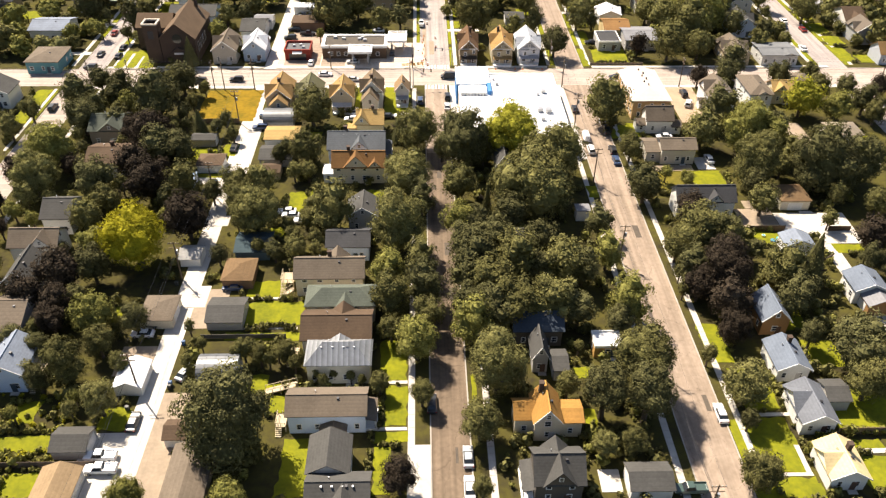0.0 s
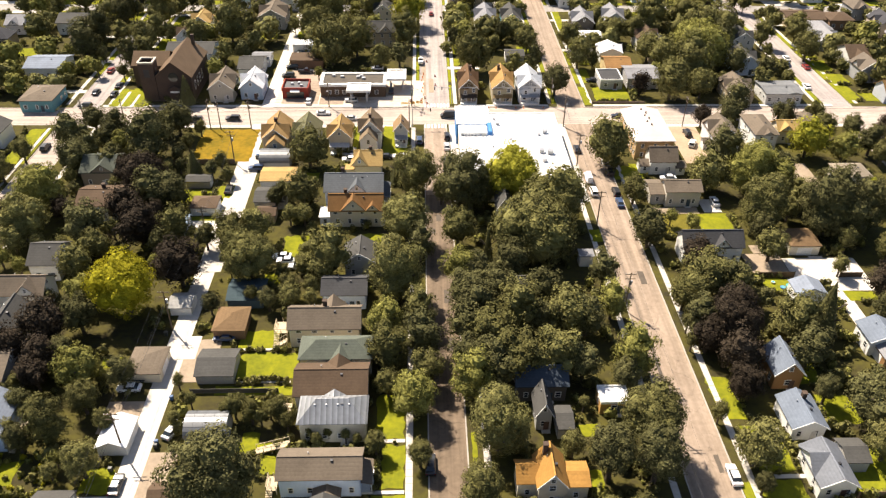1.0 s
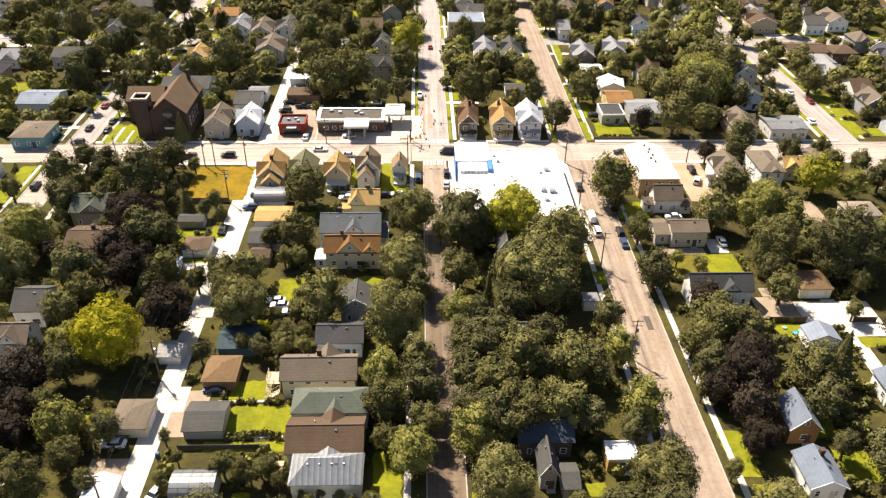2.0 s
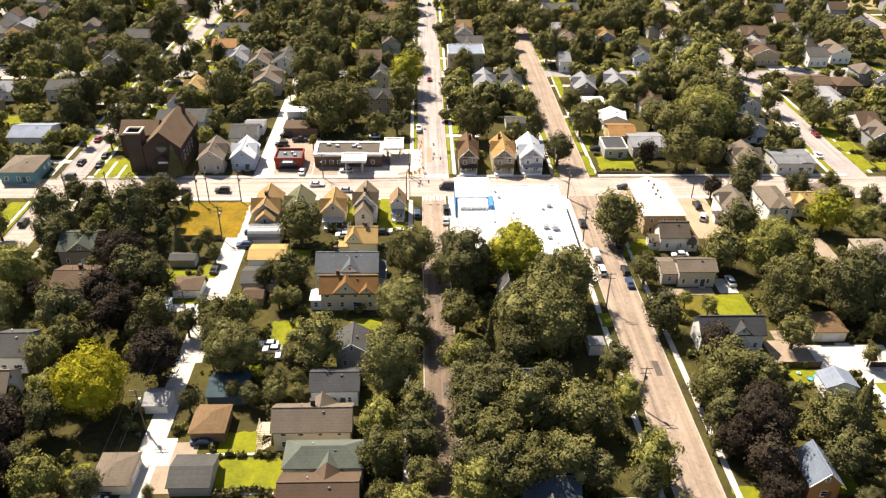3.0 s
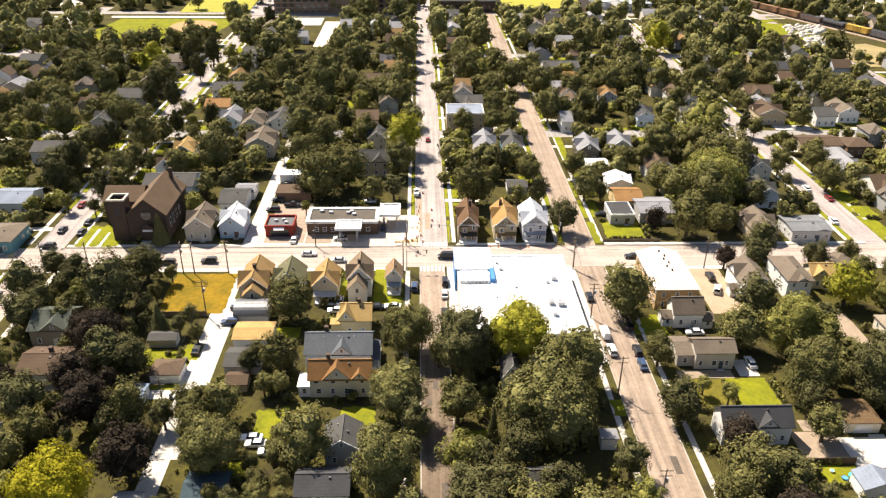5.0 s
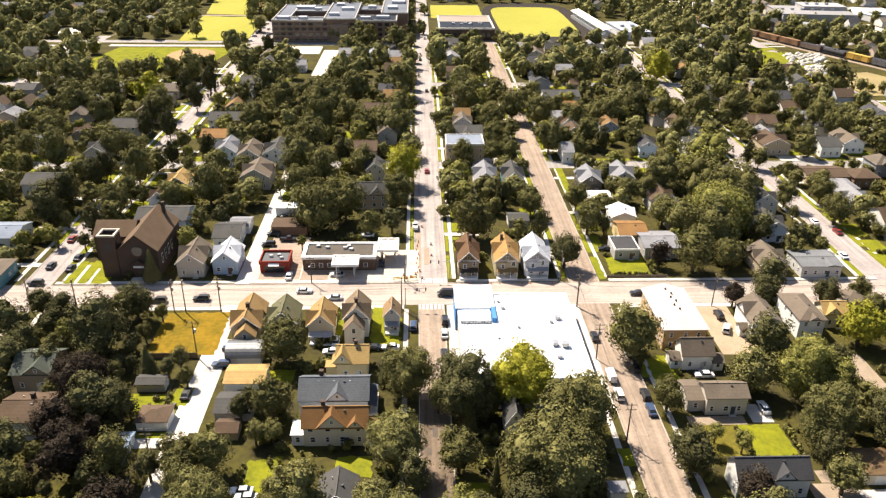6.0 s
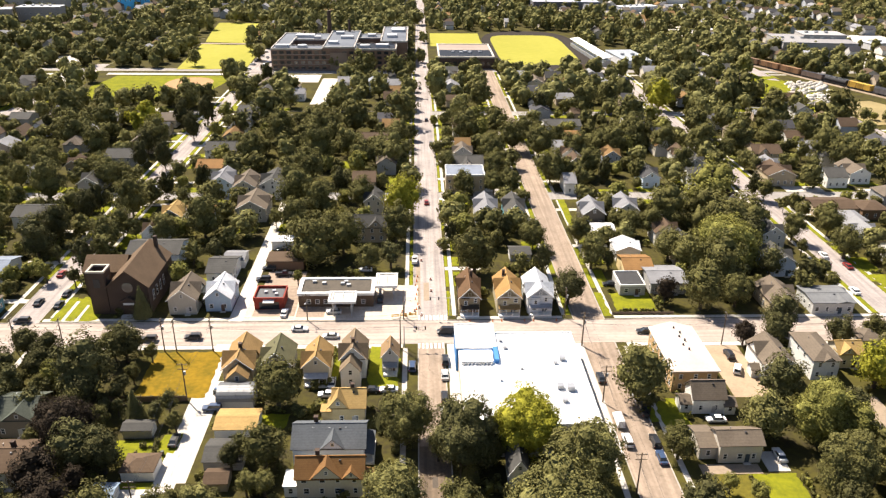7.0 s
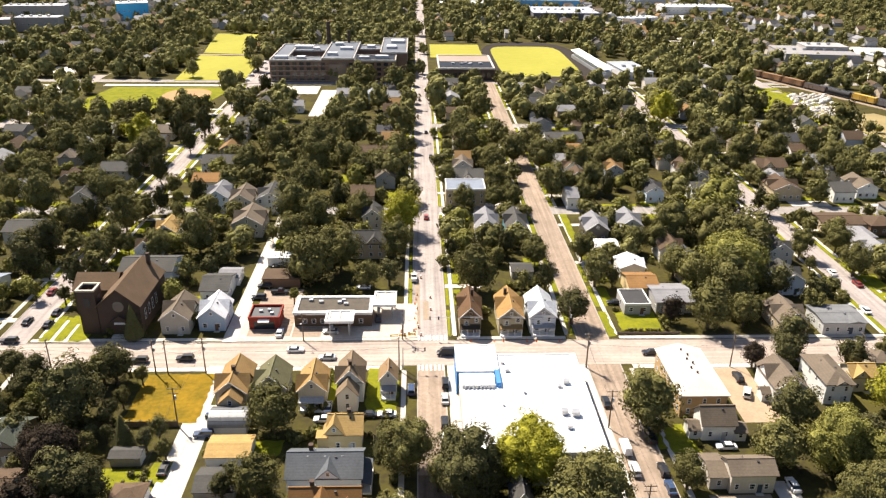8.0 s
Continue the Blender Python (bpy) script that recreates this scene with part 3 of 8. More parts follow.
# ---- trees ----
def crown_data(seed, quads, lobes, tall, size, smooth=False):
    """Leaf sprays over a cluster of lobes, in a crown of radius 1 whose middle is at the origin."""
    rng = np.random.default_rng(seed)
    cs, rs = [np.zeros(3), np.array([0, 0, -0.3])], [0.72, 0.66]
    for i in range(lobes):
        a, e = i * 2.399 + rng.uniform(-.4, .4), rng.uniform(-0.8, 1.0)
        ce = math.sqrt(1 - min(1, abs(e)) ** 2 * 0.96)
        cs.append(np.array([math.cos(a) * ce, math.sin(a) * ce, e * tall]) * rng.uniform(0.46, 0.64))
        rs.append(rng.uniform(0.28, 0.42))
    cs, rs = np.array(cs), np.array(rs)

    def outside(c, own):
        d = np.linalg.norm(c[:, None] - cs[None], axis=2) / rs[None]
        d[np.arange(len(c)), own] = 9
        return d.min(1) > 0.8

    # boughs: small clumps over the lobes, then leaf sprays over each clump
    boughs = max(10, quads // 18)
    which = rng.choice(len(rs), boughs, p=rs ** 2 / (rs ** 2).sum())
    n = rng.normal(size=(boughs, 3))
    n[:, 2] += 0.3
    n /= np.linalg.norm(n, axis=1)[:, None]
    bc = cs[which] + n * (rs[which] * rng.uniform(0.85, 1.06, boughs))[:, None]
    keep = outside(bc, which)
    bc, n = bc[keep], n[keep]
    br = rng.uniform(0.75, 1.3, len(bc)) * (0.62 if quads < 120 else 1.0) * 1.6 / math.sqrt(max(len(bc), 40))
    k = quads
    pick = rng.choice(len(bc), k, p=br ** 2 / (br ** 2).sum())
    m = n[pick] * 0.6 + rng.normal(size=(k, 3)) * 0.65
    m[:, 2] += 0.25
    m /= np.linalg.norm(m, axis=1)[:, None]
    c = bc[pick] + m * (br[pick] * rng.uniform(0.6, 1.12, k))[:, None]
    tilt = m * 0.7 + n[pick] * 0.6 + np.array([0, 0, 0.06]) + rng.normal(size=(k, 3)) * 0.26
    # an even cover of leaves over the lobes, on its own in the smallest crowns
    lobe = rng.choice(len(rs), 4 * k, p=rs ** 2 / (rs ** 2).sum())
    d = rng.normal(size=(4 * k, 3))
    d /= np.linalg.norm(d, axis=1)[:, None]
    e = cs[lobe] + d * (rs[lobe] * rng.uniform(0.86, 1.05, 4 * k))[:, None]
    good = np.where(outside(e, lobe))[0]
    even = k if smooth or quads < 120 else int(k * 0.42)
    good = good[:even]
    even = len(good)
    c[:even], tilt[:even] = e[good], d[good] + np.array([0, 0, 0.06]) + rng.normal(size=(even, 3)) * (0.16 if smooth else 0.24)
    tilt /= np.linalg.norm(tilt, axis=1)[:, None]
    u = np.cross(tilt, rng.normal(size=(k, 3)))
    u /= np.linalg.norm(u, axis=1)[:, None]
    w = np.cross(tilt, u)
    s = size * rng.uniform(0.6, 1.3, k)[:, None]
    p = np.stack([c - u * s, c - w * s * .7 + tilt * s * .25, c + u * s, c + w * s * .7 + tilt * s * .25], 1).reshape(-1, 3)
    f = np.arange(4 * k).reshape(-1, 4)
    # inner mass, so that the sky and ground show through gaps only near the rim
    core_v, core_f = [], []
    for cc, rr in zip(cs, rs):
        o = len(core_v)
        seg, rows = (8, 5) if quads > 2500 else (7, 4) if quads > 1000 else (5, 3) if quads > 60 else (4, 2)
        for j in range(rows + 1):
            for i in range(seg):
                th, ph = j * math.pi / rows, i * 2 * math.pi / seg + j * .4
                q = np.array([math.sin(th) * math.cos(ph), math.sin(th) * math.sin(ph), math.cos(th)])
                core_v.append(cc + q * rr * (0.9 if quads < 120 else 0.74) * rng.uniform(0.86, 1.08))
        for j in range(rows):
            for i in range(seg):
                core_f.append((o + j * seg + i, o + j * seg + (i + 1) % seg, o + (j + 1) * seg + (i + 1) % seg, o + (j + 1) * seg + i))
    return p, f, np.array(core_v), core_f


def cone_data(seed, quads, size):
    """Needle sprays in whorled tiers of a narrow cone of radius 1 and height from -1.5 to 2."""
    rng = np.random.default_rng(seed)
    h = 1 - np.sqrt(rng.uniform(0, 1, quads))
    tier = np.floor(h * 9) / 9 + rng.uniform(0, 0.07, quads)
    a = rng.uniform(0, 2 * math.pi, quads)
    r = (1.02 - tier) * rng.uniform(0.75, 1.1, quads) * (1 + 0.16 * np.sin(a * 5 + seed))
    c = np.stack([r * np.cos(a), r * np.sin(a), -1.5 + 3.5 * h], 1)
    out = np.stack([np.cos(a), np.sin(a), np.full(quads, 0.5)], 1)
    tilt = out + rng.normal(size=(quads, 3)) * 0.4
    tilt /= np.linalg.norm(tilt, axis=1)[:, None]
    u = np.cross(tilt, rng.normal(size=(quads, 3)))
    u /= np.linalg.norm(u, axis=1)[:, None]
    w = np.cross(tilt, u)
    s = size * rng.uniform(0.6, 1.3, quads)[:, None]
    p = np.stack([c - u * s, c - w * s * .6, c + u * s, c + w * s * .6], 1).reshape(-1, 3)
    ring = [(0.8 * (1.02 - j / 6) * math.cos(i * .9), 0.8 * (1.02 - j / 6) * math.sin(i * .9), -1.5 + 3.5 * j / 6) for j in range(7) for i in range(7)]
    cf = [(j * 7 + i, j * 7 + (i + 1) % 7, (j + 1) * 7 + (i + 1) % 7, (j + 1) * 7 + i) for j in range(6) for i in range(7)]
    return p, np.arange(4 * quads).reshape(-1, 4), np.array(ring), cf


def crown_mesh(data, mat, name="crown"):
    p, f, cv, cf = data
    me = bpy.data.meshes.new(name)
    me.from_pydata(np.vstack([p, cv]).tolist(), [], f.tolist() + [tuple(i + len(p) for i in q) for q in cf])
    me.materials.append(mat)
    return me


CROWNS, TRUNKS = {}, {}
SHAPES = {}
for level, quads, size in ((3, 7800, 0.028), (0, 3700, 0.037), (1, 1850, 0.047), (2, 560, 0.082)):
    SHAPES[level] = [crown_data(11 + i, quads, (17, 13, 20, 15, 11)[i], (0.95, 1.1, 0.85, 1.0, 1.25)[i], size) for i in range(5)]
    SHAPES[level, "c"] = [cone_data(5 + i, quads // 2, size * 1.2) for i in range(2)]


def trunk_mesh(i):
    if i not in TRUNKS:
        rng = random.Random(i)
        s = Shape().tube(0, 0, -0.05, 0.45, 0.052, 0.036).tube(0, 0, 0.45, 1.0, 0.036, 0.012, 6)
        for k in range(5):
            a, z = k * 1.26 + rng.uniform(-.3, .3), rng.uniform(0.3, 0.5)
            s.rod((0, 0, z), (0.3 * math.cos(a), 0.3 * math.sin(a), z + rng.uniform(.2, .35)), 0.016, 5)
        TRUNKS[i] = s.mesh("trunk", BARK)
    return TRUNKS[i]


LEAFWORDS = {"d": "leafy green deciduous tree", "l": "pale green leafy tree", "y": "bright yellow-green leafy tree", "p": "dark purple-leaved tree", "g": "fresh yellowish green leafy tree", "k": "dark green leafy deciduous tree", "c": "dark pointed conifer"}
TREES, MASS = [], []


def tree(x, y, r, kind="d", h=None, level=None):
    """A tree of crown radius r. The crown's middle stands at about six tenths of the height."""
    # older, darker trees stand deep inside the blocks and a few along the streets
    deep = 9 < x < 44 and 104 < y < 184 or x < -56 and 98 < y < 230 or x > 76 and 100 < y < 150 or x > 80 and 150 < y < 215
    if kind == "d" and y < 288 and (int(x * 7 + y * 3) % 10 < (5 if deep else 2)):
        kind = "k"
    if level is None:
        level = 3 if r > 6.2 and y < 190 else 0 if y < 112 else 1 if y < 250 or r > 4.3 and y < 430 else 2
    rng = random.Random(int(x * 7 + y * 13))
    if kind == "c":
        h = h or r * 3.4
        i = rng.randrange(2)
        data, cz, cs = SHAPES[level, "c"][i], h * 0.46, (r, r, h * 0.27)
        if y > 262:
            # far conifers read as dark rounded columns
            kind, data, cz, cs = "k", SHAPES[level][i], h * 0.5, (r, r, h * 0.44)
    else:
        h = h or max(3.6, min(19.0, r * 1.95 + 2.0))
        i = rng.randrange(5)
        data, cz = SHAPES[level][i], h - r * 1.1
        cs = (r * 1.03, r * 1.03, r * 1.06)
    TREES.append((x, y, r))
    if y > 288:
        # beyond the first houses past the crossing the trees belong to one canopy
        # green crowns far off take the haze-paled leaves
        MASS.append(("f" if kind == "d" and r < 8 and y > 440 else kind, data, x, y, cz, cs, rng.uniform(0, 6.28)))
        return None
    ob = thing("tree", x, y, 0, 0, ("small " if r < 2.2 else "tall " if h > 14 else "") + LEAFWORDS[kind] + " with an uneven crown", "tree", "trees of the town")
    t = part("trunk", trunk_mesh(i), BARK, ob)
    t.matrix_basis = Matrix.Diagonal((h * 0.8, h * 0.8, h * 0.8, 1))
    if (level, kind, i) not in CROWNS:
        CROWNS[level, kind, i] = crown_mesh(data, LEAF[kind])
    c = part("crown", CROWNS[level, kind, i], None, ob)
    c.matrix_basis = pose(0, 0, cz, 0, 0, rng.uniform(0, 360)) @ Matrix.Diagonal((*cs, 1))
    return ob


# ---- alley, pavements, parking ----
lay("alley", XA - 2.2, -200, XA + 2.2, 231.6, 0.03, CONCRETE, "pale sunlit concrete back alley")
drive(-53.5, 177.0, -46.9, 214.0, None, "pale concrete apron beside the alley")
lay("alley", 95.2, 60, 98.6, 158, 0.03, CONCRETE, "pale concrete back alley behind the east houses")
OPEN.append((95.2, 60, 98.6, 158))
lay("alley", XA - 2.0, 243.8, XA + 2.0, 342, 0.03, CONCRETE, "pale concrete back alley running on")
SLABMESH = Shape().hull([(-.6, -.73, -.05), (.6, -.73, -.05), (.6, .73, -.05), (-.6, .73, -.05)], [(-.58, -.71, 0.03), (.58, -.71, 0.03), (.58, .71, 0.03), (-.58, .71, 0.03)]).mesh("slab", CONCRETE)


def slab_walk(x, y0, y1, near):
    """A footway of single concrete slabs; past the near stretch the slabs stay joined."""
    bed = lay("pavement", x - .65, y0, x + .65, y1, 0.02, KERBSTONE, "footway of pale square concrete slabs")
    top = SLABS[-1][4]
    rest, y, rs = Shape(), y0 + .75, random.Random(int(x * 3))
    while y < y1 - .7:
        if y < near:
            o = part("slab", SLABMESH, None, bed)
            o.location = (x, y, top + rs.uniform(0, .012))
        else:
            rest.box(x - .58, y - .71, top - .03, x + .58, y + .71, top + .03 + rs.uniform(0, .012))
        y += 1.5
    if rest.v:
        tagged(part("slabs", rest, CONCRETE, bed), kind="stuff")


for sx in (XM, XR):
    slab_walk(sx - 7.0, 62, 229, 150 if sx == XM else 62)
    slab_walk(sx + 7.0, 62, 118 if sx == XM else 229, 62 if sx == XM else 150)
for sx in (XM, XR, XL, XF):
    for ya, yb in ((246.5, 341), (350, 476), (484, 595)):
        pavement(sx - 7.6, ya, sx - 6.4, yb)
        pavement(sx + 6.4, ya, sx + 7.6, yb)
pavement(XL + 7.6, 60, XL + 9.0, 229)
pavement(-105.4, 229.0, -3.0, 230.9, "pale pavement beside the cross street")
pavement(58.2, 229.0, 140, 230.9, "pale pavement beside the cross street")
pavement(12.3, 244.4, 43, 245.9, "pale pavement in front of three houses")
pavement(58.2, 244.4, 140, 245.9, "pale pavement beside the cross street")
pavement(-105.4, 244.4, XA - 2.0, 245.9, "pale pavement in front of the church")
drive(8.95, 184.0, 46.1, 230.9, None, "pale concrete yard round the store")
drive(XA + 2.0, 244.2, 1.2, 266.0, material("forecourt", (0.52, 0.45, 0.37), (0.36, 0.30, 0.24), big=0.15, small=1.0, world_space=True), "sandy concrete forecourt of the filling station")
LOT = material("brown_lot_asphalt", (0.30, 0.235, 0.18), (0.19, 0.145, 0.11), big=0.2, small=1.3, rough=0.9, world_space=True, spec=0.2, cracks=0.2)
drive(XA + 4.2, 246.6, -34.6, 276.0, LOT, "brown worn parking lot beside the small shop")
drive(-34.2, 246.0, -26.0, 252.0, LOT, "brown worn asphalt patch before the station")
drive(78.5, 205.0, 88.0, 228.9, material("gravel_lot", (0.36, 0.27, 0.18), (0.25, 0.18, 0.12), big=0.2, small=1.2, world_space=True), "brown gravel parking lot")
# the brown strip along the store's east wall
drive(41.5, 186.0, 43.2, 226.0, MAT.setdefault("dirt", material("brown_strip_ground", (0.33, 0.2, 0.09), (0.22, 0.14, 0.07), big=0.4, small=2, world_space=True)), "narrow brown strip along the store wall")

MAT["dirt2"] = material("tan_dirt", (0.29, 0.225, 0.16), (0.20, 0.155, 0.11), big=0.3, small=1.5, world_space=True)
# zebra crossings and worn lane marks
MARK = material("worn_white_marking", (0.78, 0.77, 0.74), (0.55, 0.52, 0.47), big=0.8, small=4, world_space=True)
bar = Shape().box(-0.3, -1.3, 0, 0.3, 1.3, 0.006).mesh("crossing_bar", MARK)
crossing = thing("zebra_crossing", XM, 230.2, ZS, 0, "worn white zebra crossing bars on pale asphalt", "crossing", kind="structure")
for i in range(9):
    b_ = part("crossing_bar", bar, None, crossing)
    b_.location.x = -4.4 + i * 1.1
crossing2 = thing("zebra_crossing", XM, 245.6, ZS, 0, "worn white zebra crossing bars on pale asphalt", "crossing", kind="structure")
for i in range(9):
    b_ = part("crossing_bar", bar, None, crossing2)
    b_.location.x = -4.4 + i * 1.1

# asphalt patches in the middle street
PATCH = material("dark_asphalt_patch", (0.10, 0.082, 0.066), (0.07, 0.058, 0.047), big=0.4, small=2.5, world_space=True, rough=0.9, spec=0.15)
for x, y, w, d in ((5.7, 84.4, .5, 3.4), (5.8, 143.6, 1.3, 4.8), (4.6, 176.4, 1.2, 3.2), (3.2, 170.2, 1.0, 2.2), (3.0, 118.0, .8, 3.0), (6.4, 127.5, 1.2, 4.0), (2.6, 206.0, 1.0, 3.0), (52.2, 150.0, 1.4, 5.0), (48.4, 118.0, .7, 6.0), (53.0, 95.5, .9, 4.0)):
    slab("road_patch", x - w / 2, y - d / 2, x + w / 2, y + d / 2, ZS - .05, ZS + .006, PATCH, "dark rectangular asphalt patch in the street", "patch")
# the torn-up lane past the crossing
slab("road_trench", 0.5, 250.5, 1.9, 281.0, ZS - .05, ZS + .008, MAT["dirt2"], "strip of bare tan dirt in a torn-up lane", "roadworks")
slab("road_trench", 2.9, 256.0, 4.6, 268.0, ZS - .05, ZS + .009, MAT["dirt2"], "patch of bare tan dirt in a torn-up lane", "roadworks")

# ---- the store with the white roof ----
store = thing("store", 26.4, 207.0, 0, 0, "large flat store with a bright white membrane roof", "store")
part("wall", Shape().box(-15.0, -20.0, -0.3, 15.0, 19.2, 6.0), wallpaint((0.55, 0.5, 0.42)), store)
part("roof", Shape().box(-14.7, -19.7, 6.0, 14.7, 18.9, 6.08), WHITEROOF, store, "bright white membrane roof")
rim = Shape().rim(-15.1, -20.1, 15.1, 19.3, 0.4, 5.7, 6.4)
part("parapet", rim, WHITEROOF, store)
part("front_block", Shape().box(-15.6, 10.6, -0.3, -5.4, 22.6, 6.75), paint("blue_wall", (0.06, 0.22, 0.5)), store, "raised entrance block with bright blue walls")
part("front_roof", Shape().box(-15.5, 10.7, 6.75, -5.5, 22.5, 6.85), WHITEROOF, store, "white roof of the raised front")
part("blue_screen", Shape().box(-6.4, 4.6, 6.08, -5.3, 10.6, 7.3), paint("blue_wall", (0.06, 0.22, 0.5)), store, "bright blue screen wall on the roof")
part("front_rim", Shape().rim(-15.7, 10.45, -5.3, 22.7, 0.35, 6.7, 7.1), WHITEROOF, store)
hood = Shape().box(-14.6, 4.2, 6.08, -6.8, 9.4, 7.0)
part("roof_unit", hood, WHITEROOF, store, "white rooftop plant box")
for i in range(8):
    part("duct", Shape().tube(-14.0 + i * 0.95, 4.0, 6.08, 6.7, 0.3, 0.26, 7), GALV, store)
for x, y, w in ((10.5, 6.0, 1.3), (8.6, 4.3, 0.8), (10.4, -6.8, 1.6), (8.0, -6.2, 1.4), (8.2, -11.5, 1.1), (-4.0, 15.0, 0.7), (-3.2, 11.5, 0.9), (-5.5, -3.0, 0.5), (0.0, 2.0, 0.6)):
    part("roof_vent", Shape().box(x - w / 2, y - w / 2, 6.08, x + w / 2, y + w / 2, 6.08 + w * 0.75).box(x - w / 2 - .08, y - w / 2 - .08, 6.08 + w * .75, x + w / 2 + .08, y + w / 2 + .08, 6.2 + w * .75), GALV, store)
for i in range(5):
    put_window(store, 15.0, -15 + i * 7.5, 2.2, 90, 1.25, 1.45)

# ---- filling station ----
station = thing("filling_station", -23.0, 257.2, 0, 0, "low brown filling station shop with a white-rimmed flat roof", "station")
part("wall", Shape().box(-11.0, -5.0, -0.2, 11.0, 5.0, 4.1), material("brown_station_brick", (0.12, 0.078, 0.05), (0.085, 0.055, 0.036), big=0.3, small=4, bands=(2, 5.0), bump=0.3, rough=0.9), station, "brown brick walls")
part("roof", Shape().box(-10.2, -4.2, 4.1, 10.2, 4.2, 4.35), material("tar_roof", (0.085, 0.07, 0.052), (0.045, 0.038, 0.03), big=0.3, small=1.5), station, "brown tar and gravel roof")
part("fascia", Shape().rim(-11.3, -5.3, 11.3, 5.3, 1.1, 3.9, 4.7), TRIM, station, "broad white roof rim")
for x, y in ((-4, 1.5), (1.5, 1.2), (3.4, 0.2), (-7, 2.5), (2.5, 2.4)):
    part("roof_unit", Shape().box(x - .6, y - .5, 4.35, x + .6, y + .5, 5.0), GALV, station)
for u in (-8, -5.5, -3, 5, 8):
    put_window(station, u, -5.0, 1.8, 0, 1.25, 1.45)


def canopy(x, y, w, d, label):
    ob = thing("canopy", x, y, 0, 0, label, "canopy")
    hx, hy = w / 2, d / 2
    part("roof", Shape().box(-hx + .5, -hy + .5, 4.3, hx - .5, hy - .5, 4.62), paint("dusty_panel", (0.55, 0.5, 0.43), big=0.5, small=2), ob, "dusty pale roof panel")
    part("fascia", Shape().rim(-hx, -hy, hx, hy, 0.5, 4.2, 5.0), TRIM, ob)
    for u in (-0.5, 0.0, 0.5):
        part("rib", Shape().box(u * hx * 1.4 - .09, -hy + .5, 4.62, u * hx * 1.4 + .09, hy - .5, 4.92), TRIM, ob)
    for sx in (-0.55, 0.55):
        for sy in (-0.4, 0.4):
            part("post", Shape().box(sx * w / 2 * 1.2 - .15, sy * d - .15, 0, sx * w / 2 * 1.2 + .15, sy * d + .15, 4.25), GALV, ob)
    for sx in (-0.3, 0.3):
        p = part("pump", Shape().box(sx * w - .3, -0.4, 0, sx * w + .3, 0.4, 1.7), paint("pump_paint", (0.5, 0.5, 0.52)), ob)
    return ob


canopy(-20.7, 249.6, 8.0, 6.6, "white flat canopy over fuel pumps")
canopy(-8.3, 260.4, 6.6, 8.8, "white flat canopy beside the filling station")

kiosk = thing("small_shop", -42.4, 254.6, 0, 0, "small dark shop with a red roof rim", "shop")
RED = paint("red_paint", (0.26, 0.04, 0.025))
part("wall", Shape().box(-4.3, -3.8, -0.2, 4.3, 3.8, 3.2), RED, kiosk, "red painted walls")
part("shopfront", Shape().box(-2.9, -3.88, 0.2, 2.9, -3.78, 2.5), PANE, kiosk)
part("awning", Shape().sheet([(-1.6, -5.0, 2.9), (1.6, -5.0, 2.9), (1.6, -3.9, 3.4), (-1.6, -3.9, 3.4)], 0.15), TRIM, kiosk, "pale awning over the shop door")
part("roof", Shape().box(-3.8, -3.3, 3.2, 3.8, 3.3, 3.3), paint("tar", (0.10, 0.10, 0.105)), kiosk)
part("parapet", Shape().rim(-4.5, -4.0, 4.5, 4.0, 0.35, 2.9, 4.0), RED, kiosk, "red roof rim")
for x, y in ((-1.5, 0.5), (0.8, 1.2), (1.8, -0.8)):
    part("roof_unit", Shape().box(x - .45, y - .4, 3.3, x + .45, y + .4, 3.95), GALV, kiosk)

# ---- church ----
church = thing("church", -81.6, 262.3, 0, 0, "dark brick church with a square tower and brown roof", "church")
CHROOF = shingle((0.135, 0.09, 0.056))
part("nave_wall", gable_walls(5.8, 11.3, 9.0, 5.0, "y"), BRICK, church).location = (0, -2.3, 0)
part("nave_roof", gable_roof(5.8, 11.3, 9.0, 5.0, "y", 0.4, 0.22), CHROOF, church).location = (0, -2.3, 0)
tr = part("transept_wall", gable_walls(6.0, 5.0, 8.2, 3.2, "x"), BRICK, church)
tr.location = (-11.0, 3.0, 0)
tr = part("transept_roof", gable_roof(6.0, 5.0, 8.2, 3.2, "x", 0.3, 0.2), CHROOF, church)
tr.location = (-11.0, 3.0, 0)
part("tower", Shape().box(-10.8, -13.6, -0.3, -6.0, -8.8, 11.6), BRICK, church, "square brick bell tower")
part("tower_rim", Shape().rim(-11.0, -13.8, -5.8, -8.6, 0.6, 13.2, 13.7), paint("stone_coping", (0.5, 0.44, 0.36)), church, "pale stone coping")
part("belfry", Shape().rim(-10.8, -13.6, -6.0, -8.8, 0.4, 11.6, 13.2), BRICK, church)
part("belfry_opening", Shape().box(-9.3, -13.68, 8.5, -7.5, -13.5, 11.2), DARKMETAL, church)
part("belfry_opening", Shape().box(-6.1, -12.2, 8.5, -5.92, -10.2, 11.2), DARKMETAL, church)
part("portal", Shape().hull([(-2.4, -14.5, -.2), (2.4, -14.5, -.2), (2.4, -13.5, -.2), (-2.4, -13.5, -.2)], [(-2.4, -14.5, 4.2), (2.4, -14.5, 4.2), (2.4, -13.5, 4.2), (-2.4, -13.5, 4.2)]).hull([(-2.6, -14.6, 4.2), (2.6, -14.6, 4.2), (2.6, -13.5, 4.2), (-2.6, -13.5, 4.2)], [(-.05, -14.6, 5.9), (.05, -14.6, 5.9), (.05, -13.5, 5.9), (-.05, -13.5, 5.9)]), BRICK, church, "gabled brick portal")
part("door", Shape().box(-1.6, -14.56, 0, 1.6, -14.4, 3.2), paint("dark_door", (0.07, 0.045, 0.03)), church)
